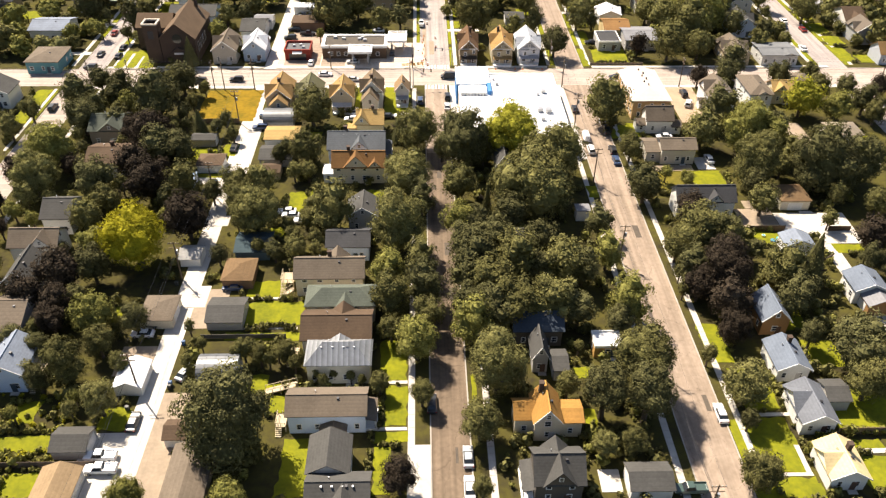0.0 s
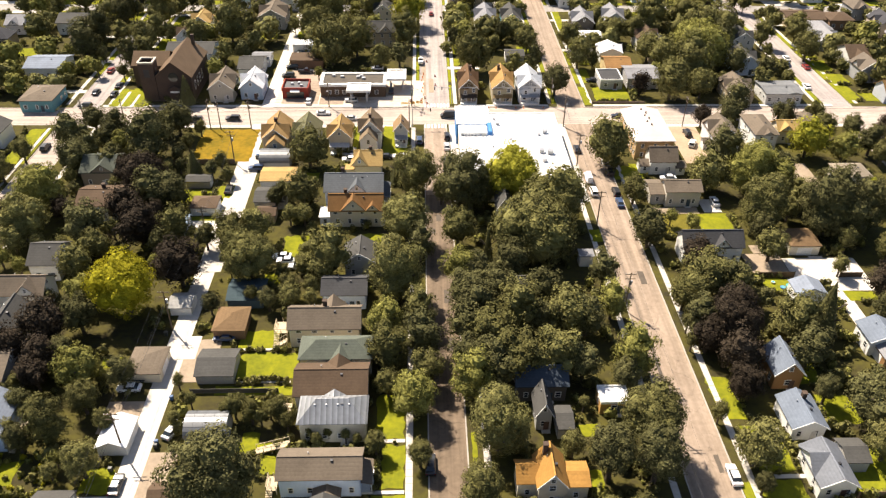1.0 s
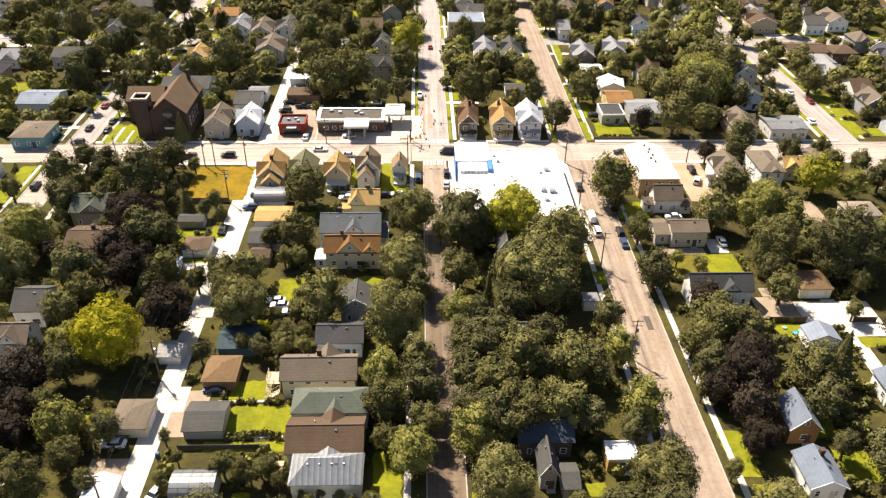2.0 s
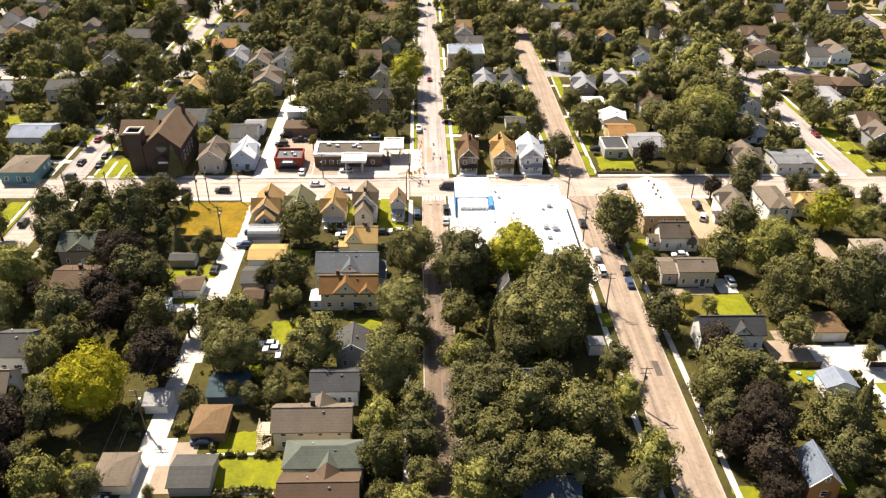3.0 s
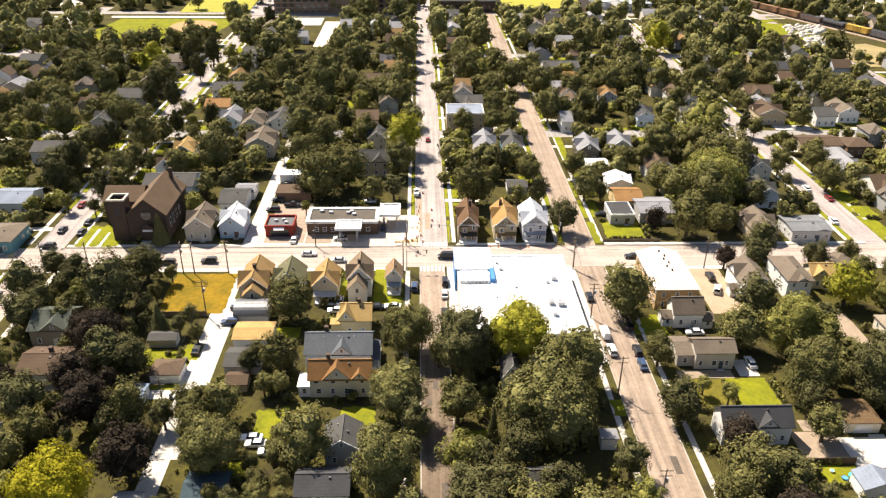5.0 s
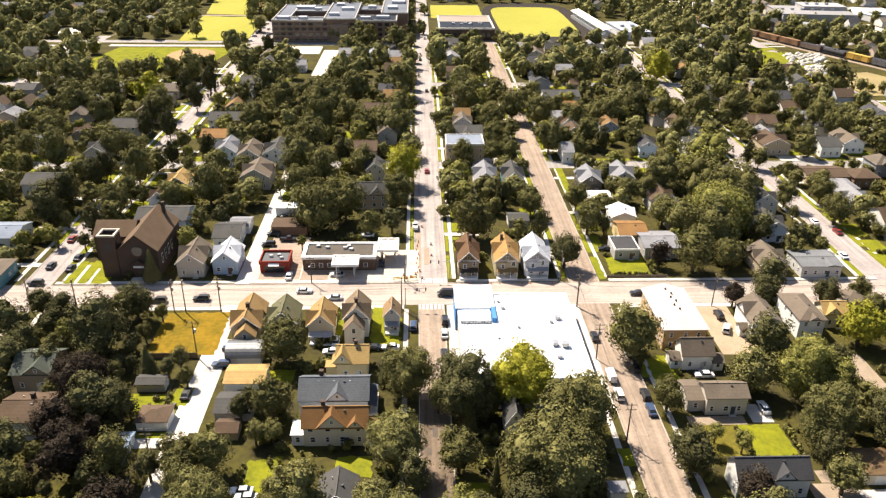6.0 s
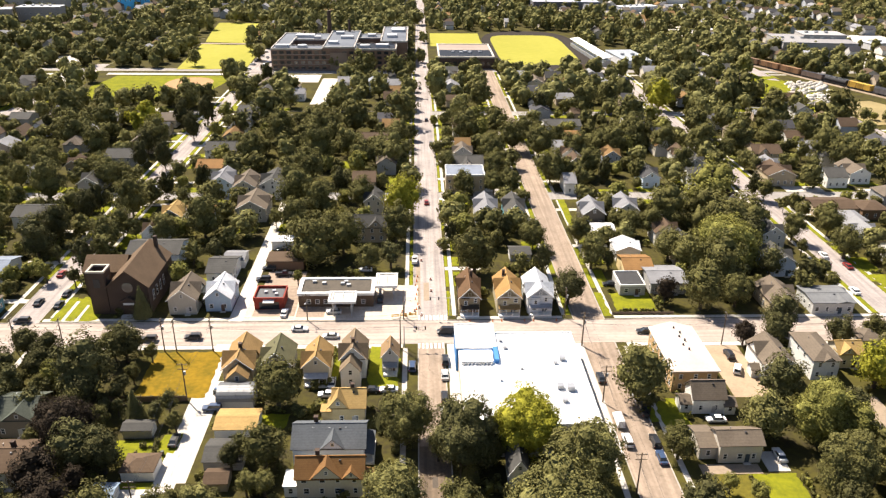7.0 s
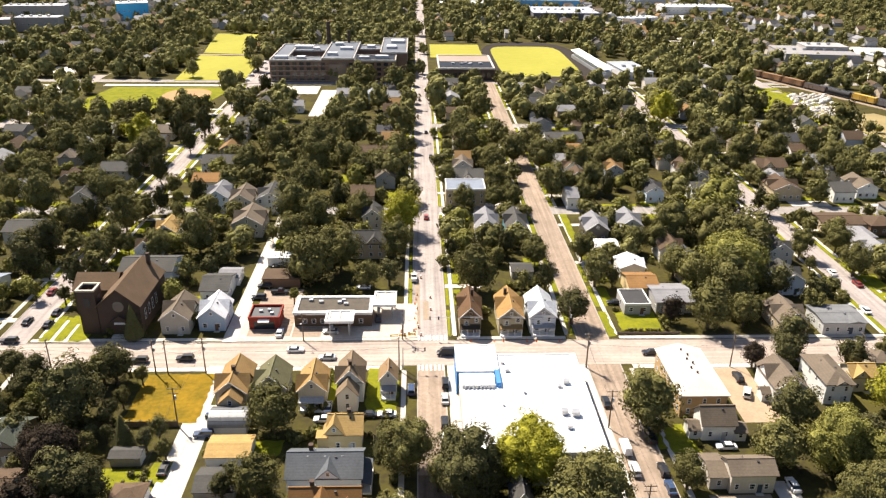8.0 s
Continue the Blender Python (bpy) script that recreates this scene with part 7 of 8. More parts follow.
house(78.2, 265.1, 11.1, 12.1, eave=4.0, rise=1.2, roof='x', wall=(0.36, 0.35, 0.33), top=(0.22, 0.22, 0.23), label='house with a pale grey roof')
garage(35.5, 286.7, 6.9, 6.9, eave=2.6, rise=1, roof='x', wall=(0.36, 0.35, 0.33), top=(0.075, 0.073, 0.068), label='grey garage behind houses')
house(108.3, 251.8, 8.4, 11.8, eave=4.6, rise=2.4, roof='y', wall=(0.42, 0.34, 0.23), top=(0.15, 0.12, 0.09), label='tan gabled house among trees', cross=((0.5, 4.4, 2.0, 'w'), (0.5, 4.4, 2.0, 'e')))
house(123.0, 251.1, 12.2, 10.6, eave=4.0, rise=0.5, roof='x', wall=(0.5, 0.5, 0.48), top=(0.16, 0.165, 0.17), cross=((3.2, 4.6, 0.5, 's'),), label='white house with a pale low roof and dark awnings')
house(119.0, 276.6, 8.2, 11.8, eave=5.0, rise=2.4, roof='y', wall=(0.55, 0.65, 0.8), top=(0.075, 0.073, 0.068), label='pale blue house among trees', cross=((0.5, 4.4, 2.0, 'w'), (0.5, 4.4, 2.0, 'e')))
house(64.0, 353.7, 4.5, 12.1, eave=5.0, rise=2.4, roof='x', wall=(0.7, 0.69, 0.65), top=(0.22, 0.22, 0.23), label='white house end among trees')
house(99.6, 361.5, 7.1, 13.8, eave=5.0, rise=2.2, roof='y', wall=(0.55, 0.65, 0.8), top=(0.06, 0.06, 0.062), label='dark blue-roofed house among trees', cross=((0.5, 4.4, 1.9, 'w'), (0.5, 4.4, 1.9, 'e')))
house(120.5, 359.5, 10.2, 12.1, eave=5.4, rise=2.4, roof='x', wall=(0.7, 0.69, 0.65), top=(0.075, 0.073, 0.068), label='pale house with a grey gabled roof', cross=(1, 5, 2.4, 's'))
house(162.9, 393.1, 13.1, 12.1, eave=5.4, rise=2.6, roof='x', wall=(0.42, 0.34, 0.23), top=(0.095, 0.064, 0.042), label='brown house with gables', cross=(-2, 5, 2.6, 's'))
house(156.4, 364.1, 12.0, 14.1, eave=5.0, rise=2.6, roof='y', wall=(0.42, 0.34, 0.23), top=(0.095, 0.064, 0.042), label='tan gabled house with a brown roof', cross=((0.5, 4.4, 2.2, 'w'), (0.5, 4.4, 2.2, 'e')))
house(157.4, 374.2, 8.3, 9.7, eave=5.0, rise=2.4, roof='y', wall=(0.7, 0.69, 0.65), top=(0.22, 0.22, 0.23), label='white gabled house among trees', cross=((0.5, 4.4, 2.0, 'w'), (0.5, 4.4, 2.0, 'e')))
house(179.4, 360.7, 8.8, 12.1, eave=5.0, rise=2.4, roof='x', wall=(0.7, 0.69, 0.65), top=(0.075, 0.073, 0.068), label='white house with a grey roof')
house(191.8, 366.5, 8.9, 14.1, eave=5.0, rise=2.4, roof='y', wall=(0.7, 0.69, 0.65), top=(0.15, 0.12, 0.09), label='white house with a tan gabled roof', cross=((0.5, 4.4, 2.0, 'w'), (0.5, 4.4, 2.0, 'e')))
house(162.8, 328.1, 16.6, 12.1, eave=3.6, rise=1.2, roof='x', wall=(0.42, 0.34, 0.23), top=(0.095, 0.064, 0.042), label='long low house with a brown roof')
house(176.1, 324.3, 10.0, 10.4, eave=4.0, rise=1.6, roof='hip', wall=(0.2, 0.12, 0.07), top=(0.095, 0.064, 0.042), label='low brown-roofed house among trees')
house(164.2, 314.3, 6.8, 10.3, eave=3.6, rise=1.4, roof='hip', wall=(0.7, 0.69, 0.65), top=(0.22, 0.22, 0.23), label='small house with a pale hipped roof')
house(76.6, 443.8, 18.7, 12.1, eave=4.4, rise=2, roof='x', wall=(0.7, 0.69, 0.65), top=(0.075, 0.073, 0.068), label='low house with grey gables', cross=(0, 5, 1.8, 's'))
house(76.8, 544.5, 10.0, 14.1, eave=5.0, rise=2.6, roof='y', wall=(0.6, 0.54, 0.42), top=(0.15, 0.12, 0.09), label='cream house with a steep tan roof', cross=((0.5, 4.4, 2.2, 'w'), (0.5, 4.4, 2.2, 'e')))
house(77.6, 423.3, 8.4, 12.1, eave=4.4, rise=1.4, roof='x', wall=(0.42, 0.34, 0.23), top=(0.24, 0.13, 0.05), label='low house with an orange-brown roof')

# between the middle and the east street
house(21.6, 90.4, 4.5, 6.4, eave=5.4, rise=2.9, roof='y', wall=(0.6, 0.54, 0.42), top=(0.34, 0.18, 0.05), label='cream gabled house with an orange roof and side wings', ewing=((0.6, 4.6, -3.3, 4.4, 1.7), (0.0, 4.8, 4.0, 4.2, 0.7)), chimney=(-0.8, 2.2))
house(21.8, 77.9, 7.7, 7.0, eave=5.6, rise=3, roof='x', wall=(0.1, 0.085, 0.07), top=(0.075, 0.073, 0.068), label='dark green house with grey gables and white trim', cross=((0, 5, 3.2, 's'), (0, 4, 2.4, 'n')), porch='w')
garage(37.3, 77.3, 6.9, 5.3, eave=3.0, rise=1.2, roof='x', wall=(0.7, 0.69, 0.65), top=(0.075, 0.073, 0.068), label='white garage with a grey roof')
house(36.5, 109.6, 5.5, 4.4, eave=3.0, rise=0.5, roof='flat', wall=(0.5, 0.29, 0.09), top=(0.66, 0.67, 0.69), label='small ochre building with a white flat roof')
house(23.0, 114.0, 9.5, 6.1, eave=4.6, rise=2, roof='x', wall=(0.1, 0.085, 0.07), top=(0.05, 0.065, 0.085), label='house with a dark blue roof under trees')
house(22.5, 106.5, 2.8, 5.6, eave=4.6, rise=2.6, roof='y', wall=(0.36, 0.35, 0.33), top=(0.075, 0.073, 0.068), label='grey gabled house under trees')
garage(26.2, 104.2, 2.7, 5.4, eave=3.0, rise=1, roof='x', wall=(0.36, 0.35, 0.33), top=(0.075, 0.073, 0.068), label='grey garage under trees')
house(21.6, 177.1, 3.9, 7.6, eave=5.0, rise=3, roof='y', wall=(0.7, 0.69, 0.65), top=(0.075, 0.073, 0.068), label='white gabled house in the trees')
garage(39.5, 155.7, 3.1, 2.6, eave=3.0, rise=0.6, roof='flat', wall=(0.7, 0.69, 0.65), top=(0.22, 0.22, 0.23), label='pale flat-roofed shed under a tree')

house(25.4, 142.4, 7.6, 5.6, eave=4.6, rise=2.0, roof='x', wall=(0.36, 0.35, 0.33), top=(0.075, 0.073, 0.068), label='grey-roofed house deep in the shade of trees')

# east of the east street
house(70.7, 104.4, 6.1, 7.8, eave=3.6, rise=1.7, roof='y', wall=(0.7, 0.69, 0.65), top=(0.14, 0.165, 0.205), label='white house with a pale blue-grey roof', chimney=(0.6, 2))
house(70.4, 92.0, 6.1, 8.6, eave=3.6, rise=1.9, roof='y', wall=(0.7, 0.69, 0.65), top=(0.14, 0.15, 0.17), label='white house with pale grey gables', cross=(1, 6, 2, 'w'))
house(70.5, 79.6, 6.1, 7.2, eave=3.6, rise=1.9, roof='y', wall=(0.7, 0.69, 0.65), top=(0.62, 0.5, 0.28), label='white house with a pale yellow roof', cross=(0, 5, 1.8, 'w'), chimney=(1, 1))
house(71.9, 117.1, 5.5, 7.3, eave=4.4, rise=2.8, roof='y', wall=(0.29, 0.155, 0.06), top=(0.14, 0.165, 0.205), label='orange-brown house with a blue-grey steep roof')
house(96.2, 125.9, 6.9, 6.2, eave=4.0, rise=1.6, roof='y', wall=(0.7, 0.69, 0.65), top=(0.14, 0.165, 0.205), label='white house with a blue-grey roof')
garage(97.0, 121.9, 5.8, 6.2, eave=3.0, rise=1.4, roof='y', wall=(0.29, 0.155, 0.06), top=(0.22, 0.22, 0.23), label='garage with a pale roof and orange walls')
garage(76.4, 95.6, 4.0, 5.1, eave=3.0, rise=1, roof='x', wall=(0.36, 0.35, 0.33), top=(0.075, 0.073, 0.068), label='grey garage behind the white house')
garage(94.2, 162.2, 7.3, 7.4, eave=2.8, rise=1.6, roof='hip', wall=(0.6, 0.54, 0.42), top=(0.165, 0.105, 0.055), label='tan double garage with a brown roof', door='s')
house(70.0, 158.4, 14.1, 6.1, eave=5.2, rise=2.6, roof='x', wall=(0.7, 0.69, 0.65), top=(0.06, 0.06, 0.062), label='white house with a dark roof and two gables', cross=((-3, 4, 2, 's'), (2, 4, 2, 's')))
garage(87.8, 142.3, 6.6, 4.8, eave=3.0, rise=1.4, roof='y', wall=(0.7, 0.69, 0.65), top=(0.2, 0.23, 0.28), label='garage with a pale blue-grey roof')
house(69.4, 201.6, 7.5, 6.1, eave=4.6, rise=2.9, roof='x', wall=(0.7, 0.69, 0.65), top=(0.15, 0.12, 0.09), label='white house with a steep tan roof and porches', ewing=((-0.5, 4, -2.6, 2.7, 1.1), (-1.5, 4, 2.6, 2.6, 1.0)))
house(70.2, 184.1, 9.2, 6.0, eave=5.0, rise=1.6, roof='x', wall=(0.5, 0.46, 0.39), top=(0.15, 0.12, 0.09), label='tan two-storey house with a shallow tan roof', ewing=(2.0, 7.4, -3.8, 3.4, 1.1))
house(91.9, 217.3, 7.9, 11.3, eave=5.2, rise=2.6, roof='y', wall=(0.7, 0.69, 0.65), top=(0.15, 0.12, 0.09), label='white gabled house with a tan roof and side gable', cross=(1.5, 5.5, 2.4, 'w'), ewing=(-2.5, 3, -2.2, 2.6, 0.9))
house(103.8, 218.8, 6.7, 13.5, eave=5.8, rise=1.7, roof='hip', wall=(0.7, 0.69, 0.65), top=(0.15, 0.12, 0.09), label='tall white two-storey house with a tan hipped roof', cross=(0.5, 3.4, 1.1, 's'))
house(113.1, 220.4, 6.5, 6.1, eave=4.6, rise=2, roof='x', wall=(0.6, 0.54, 0.42), top=(0.38, 0.255, 0.10), label='cream house with a yellowish cross-gabled roof', cross=(-1, 4, 1.9, 's'))
house(121.8, 194.6, 8.6, 7.2, eave=3.4, rise=1.6, roof='hip', wall=(0.6, 0.54, 0.42), top=(0.24, 0.2, 0.15), label='small cream house with a tan hipped roof among trees')
house(122.5, 227.6, 6.0, 6.1, eave=4.0, rise=1.6, roof='hip', wall=(0.6, 0.54, 0.42), top=(0.15, 0.12, 0.09), label='house with a tan hipped roof')

# trees
tree(-31.4, 73.5, 3.2, 'l')
tree(-47.5, 74.0, 3.4, 'l')
tree(9.5, 75.2, 2.0)
tree(55.4, 76.5, 3.8)
tree(-4.2, 76.7, 3.5, 'p')
tree(36.1, 83.6, 2.6)
tree(31.0, 83.4, 2.4)
tree(-33.5, 85.4, 8.7)
tree(9.9, 87.6, 4.2)
tree(58.0, 88.6, 2.0)
tree(-73.3, 92.6, 1.4, 'l')
tree(39.8, 90.8, 4.9, 'd', 14.4)
tree(-63.3, 93.2, 1.7)
tree(-58.2, 94.2, 3.6)
tree(32.2, 92.0, 4.9, 'd', 14.4)
tree(58.9, 94.8, 4.8)
tree(-0.3, 95.5, 2.6)
tree(82.2, 95.6, 4.2)
tree(-63.7, 96.4, 1.4, 'l')
tree(26.7, 97.1, 2.6)
tree(-8.2, 98.5, 2.1)
tree(13.8, 98.8, 6.4)
tree(-71.2, 99.7, 2.6)
tree(-18.8, 99.7, 1.2)
tree(-11.6, 99.8, 1.0)
tree(40.4, 98.0, 6.3, 'd', 17.2)
tree(-13.8, 100.9, 1.0)
tree(-20.3, 101.6, 1.0)
tree(-17.1, 101.6, 1.0)
tree(-67.1, 102.2, 4.4)
tree(-74.5, 102.3, 2.1)
tree(84.4, 103.9, 6.1)
tree(-24.7, 104.1, 1.6)
tree(-57.8, 104.2, 2.1)
tree(-78.4, 104.4, 2.3)
tree(55.5, 104.7, 1.9)
tree(-29.7, 105.2, 1.5)
tree(-45.5, 105.3, 1.3)
tree(-22.1, 105.3, 1.4)
tree(-31.5, 105.9, 2.0)
tree(-26.6, 106.3, 2.3)
tree(-36.5, 106.6, 1.5)
tree(-28.3, 107.1, 1.5)
tree(-34.9, 107.3, 2.2)
tree(-1.4, 107.7, 4.8, 'l')
tree(-74.8, 108.1, 2.8)
tree(30.7, 108.1, 1.2)
tree(-33.9, 108.6, 1.7)
tree(-63.2, 109.1, 3.3)
tree(77.5, 109.3, 2.7)
tree(-80.0, 109.9, 3.1)
tree(-43.7, 109.9, 1.3)
tree(62.0, 110.6, 3.8, 'p')
tree(9.5, 112.0, 4.8, 'l')
tree(-6.5, 112.6, 2.8)
tree(40.0, 113.8, 3.4)
tree(-77.7, 113.9, 2.0)
tree(-47.2, 114.8, 1.3)
tree(-74.3, 115.1, 3.4, 'p')
tree(14.0, 115.4, 5.2)
tree(1.2, 115.4, 3.7)
tree(-58.3, 115.7, 3.4)
tree(-65.9, 115.9, 4.7, 'l')
tree(31.8, 116.2, 4.1)
tree(19.4, 116.7, 5.7)
tree(26.4, 117.2, 5.5)
tree(42.1, 117.5, 5.1, 'l')
tree(63.5, 117.6, 4.9, 'p')
tree(77.6, 119.0, 4.7)
tree(-74.9, 119.2, 4.1, 'p')
tree(-6.6, 120.0, 4.8)
tree(-82.2, 121.7, 4.6, 'p')
tree(12.6, 121.7, 3.0)
tree(0.2, 123.5, 4.7)
tree(59.1, 124.1, 3.9, 'p')
tree(56.1, 124.5, 1.7)
tree(14.5, 124.8, 5.3)
tree(64.6, 125.9, 6.5, 'p')
tree(77.8, 126.8, 5.6)
tree(-7.7, 129.1, 4.4, 'l')
tree(-77.9, 129.4, 5.4, 'p')
tree(85.4, 129.5, 4.2, 'c')
tree(34.8, 129.6, 4.4)
tree(26.0, 129.9, 3.9)
tree(56.8, 130.2, 1.7)
tree(31.0, 130.7, 5.7)
tree(20.2, 131.5, 5.7)
tree(11.3, 131.6, 5.7)
tree(-0.6, 132.6, 4.2)
tree(41.4, 135.1, 3.9, 'l')
tree(75.6, 137.2, 2.6)
tree(58.0, 137.7, 3.8)
tree(-63.6, 137.8, 7.7, 'y')
tree(16.8, 138.1, 5.3)
tree(-33.6, 138.8, 2.4)
tree(26.5, 139.1, 4.9)
tree(-28.9, 139.2, 2.8)
tree(70.0, 139.2, 4.6)
tree(-24.4, 139.4, 1.8)
tree(-81.5, 140.2, 1.8)
tree(-74.8, 140.3, 3.4, 'l')
tree(104.4, 140.5, 4.7, 'p')
tree(-37.7, 141.1, 1.9)
tree(-5.4, 142.3, 7.4)
tree(63.7, 142.3, 5.9)
tree(41.9, 146.8, 3.9)
tree(-54.7, 147.6, 6.0, 'p')
tree(8.7, 148.0, 4.3, 'l')
tree(9.8, 138.6, 4.7)
tree(9.6, 128.0, 4.8, 'k')
tree(9.0, 119.0, 4.0)
tree(68.9, 168.0, 2.2, 'l')
tree(59.6, 137.4, 4.4)
tree(58.6, 129.6, 4.2, 'k')
tree(68.4, 140.6, 5.2)
tree(64.4, 171.6, 1.9, 'l')
utility_pole(9.9, 177.7, 10.5, 'y', lamp=(-2.6, 0.0))
tree(-39.1, 149.6, 6.5)
tree(98.6, 149.6, 2.3)
tree(-21.3, 150.5, 6.0)
tree(-79.5, 151.1, 4.1)
tree(-93.0, 152.2, 1.9, 'l')
tree(112.9, 155.3, 3.5)
tree(-98.8, 155.5, 2.3, 'l')
tree(84.2, 156.0, 4.2)
tree(65.4, 151.8, 4.4, 'p')
tree(-45.6, 158.3, 3.5)
tree(-0.2, 157.5, 4.0)
tree(104.4, 159.2, 2.8)
tree(-62.2, 159.8, 3.5)
tree(-97.4, 160.2, 3.5)
tree(27.8, 160.5, 11.5)
tree(84.6, 163.6, 3.6)
tree(-52.3, 162.3, 3.0)
tree(56.2, 162.4, 5.4)
tree(100.6, 166.4, 3.8)
tree(-59.1, 163.0, 5.1)
tree(-67.8, 163.1, 5.9, 'p')
tree(9.0, 163.0, 4.8)
tree(-3.5, 164.6, 6.6)
tree(-82.0, 165.1, 5.6)
tree(-46.0, 162.6, 4.7)
tree(-97.3, 166.7, 6.4)
tree(103.2, 167.3, 9.3)
tree(-40.6, 164.4, 4.6)
tree(114.3, 170.1, 6.8)
tree(86.9, 170.2, 6.9)
tree(-104.2, 171.7, 3.8, 'p')
tree(-29.8, 172.7, 2.5)
tree(-33.5, 172.9, 2.4)
tree(-75.3, 174.0, 5.3, 'p')
tree(35.3, 174.0, 8.0)
tree(-91.6, 175.1, 3.2, 'p')
tree(101.6, 280.0, 12.6, 'l', 20.0, 3)
tree(92.0, 311.0, 9.2, 'd', 17.0)
tree(111.5, 286.8, 7.5, 'k', 15.0)
tree(11.9, 176.4, 2.7, 'c')
tree(16.1, 158.3, 1.5, 'c', 9.0)
tree(13.4, 146.2, 4.4, 'k')
tree(20.3, 149.6, 4.8, 'k')
tree(16.6, 181.0, 3.6)
tree(-97.8, 179.2, 6.8, 'l')
tree(-64.3, 180.4, 4.7)
tree(-38.2, 180.5, 2.5, 'k', 7.5)
tree(-36.6, 184.2, 2.2, 'k', 6.8)
tree(-31.2, 181.5, 4.9)
tree(11.4, 181.7, 8.2)
tree(-69.6, 181.8, 5.7, 'k')
tree(57.2, 182.5, 3.9)
tree(5.4, 183.1, 2.8)
tree(24.5, 183.9, 8.3, 'g')
tree(96.9, 185.5, 5.6, 'l')
tree(-73.8, 187.3, 6.5, 'p')
tree(90.0, 187.9, 7.2, 'l')
tree(78.7, 189.1, 5.7)
tree(-1.3, 189.2, 6.3)
tree(-79.6, 192.3, 4.4, 'p')
tree(-53.4, 193.9, 1.9)
tree(-6.5, 194.7, 2.9, 'c')
tree(103.2, 196.5, 3.4)
tree(-116.0, 195.7, 3.5)
tree(-63.8, 198.4, 3.2, 'c', 8.6)
tree(-86.3, 198.3, 3.7)
tree(-96.5, 199.0, 5.1)
tree(55.9, 199.4, 1.8)
tree(87.2, 201.0, 6.1)
tree(-31.9, 202.7, 6.4)
tree(135.2, 202.9, 3.7)
tree(53.9, 203.6, 7.4)
tree(124.9, 205.4, 4.4, 'l')
tree(-114.4, 206.3, 3.3)
tree(-78.0, 206.4, 7.6)
tree(114.8, 208.4, 6.0, 'g')
tree(134.6, 209.3, 4.5)
tree(-78.4, 209.9, 6.3)
tree(-69.0, 212.9, 2.1)
tree(-102.5, 213.0, 5.6)
tree(-92.3, 215.3, 3.8)
tree(124.5, 219.1, 4.2)
tree(144.7, 220.2, 3.6, 'p')
tree(134.2, 220.3, 3.6)
tree(-92.7, 220.9, 4.4)
tree(-67.6, 222.8, 2.0)
tree(-74.2, 223.3, 5.3)
tree(-77.5, 223.8, 4.0)
tree(-100.5, 225.8, 4.0)
tree(114.4, 226.4, 4.3)
tree(89.4, 228.5, 3.3, 'p')
tree(98.8, 229.7, 4.0)
tree(126.0, 230.2, 3.7)
tree(102.2, 235.2, 5.5)
tree(-77.6, 246.6, 3.5, 'c', 10.4)
tree(84.9, 249.5, 6.5)
tree(95.8, 250.8, 4.9)
tree(-62.2, 252.5, 1.6)
tree(46.0, 253.0, 5.4)
tree(75.2, 253.1, 3.6, 'p')
tree(119.2, 257.6, 3.4)
tree(94.6, 261.8, 8.1)
tree(123.0, 263.5, 4.3)
tree(-71.8, 265.1, 3.7, 'l')
tree(-36.1, 266.0, 1.9, 'l')
tree(-114.5, 269.1, 2.7, 'l')
tree(114.3, 270.2, 4.6)
tree(34.1, 272.9, 3.2)
tree(41.4, 273.6, 3.5, 'c')
tree(19.4, 273.7, 7.4)
tree(-105.3, 277.0, 4.3, 'c', 14.0)
tree(-124.5, 286.8, 6.2, 'k')
tree(-123.6, 299.0, 6.4, 'k')
tree(-120.0, 318.0, 4.6, 'c', 15.0)
tree(-118.8, 325.5, 4.2, 'c', 15.0)
tree(-104.4, 266.0, 2.4, 'k')
tree(-14.9, 276.0, 4.4)
tree(89.3, 276.1, 6.5)
tree(63.6, 276.9, 2.3, 'c')
tree(57.9, 277.0, 5.2)
tree(-7.7, 278.2, 4.1)
tree(-32.5, 281.2, 9.7)
tree(-72.1, 281.3, 3.6)
tree(85.1, 282.8, 5.7)
tree(-116.8, 283.6, 2.0, 'c')
tree(-65.7, 283.9, 3.3)
tree(146.3, 284.5, 5.8)
tree(132.4, 286.6, 2.3)
tree(-24.0, 288.6, 7.8)
tree(41.0, 293.3, 5.1)
tree(-105.0, 295.0, 5.6)
tree(57.5, 296.3, 5.0)
tree(13.0, 297.0, 3.1, 'c')
tree(114.6, 297.2, 11.3)
tree(-86.6, 297.9, 5.3)
tree(-128.8, 298.2, 5.3)
tree(134.7, 299.1, 4.9)
tree(-6.4, 299.3, 6.2)
tree(31.7, 300.2, 3.5, 'c')
tree(-97.4, 301.4, 3.8)
tree(-73.6, 302.4, 7.7)
tree(84.6, 303.3, 4.9)
tree(149.9, 303.5, 5.2)
tree(77.8, 304.1, 4.6)
tree(-102.8, 304.3, 4.9)
tree(122.7, 305.6, 5.0)
tree(106.4, 306.9, 12.1)
tree(-43.2, 309.5, 6.0)
tree(-125.6, 309.6, 4.3)
tree(-58.8, 312.2, 2.4)
tree(-50.5, 313.0, 3.0)
tree(-35.1, 320.5, 7.2)
tree(95.9, 321.1, 6.3)
tree(-105.3, 322.5, 7.4)
tree(-4.5, 323.1, 8.1, 'g')
tree(143.8, 326.7, 2.6)
tree(-122.6, 329.0, 3.2, 'c')
tree(-88.3, 329.6, 4.2)
tree(-45.6, 330.8, 8.7)
tree(-151.8, 332.0, 4.2)
tree(-20.4, 332.7, 6.0)
tree(116.9, 334.6, 13.2, 'l')
tree(21.4, 337.8, 2.4, 'c')
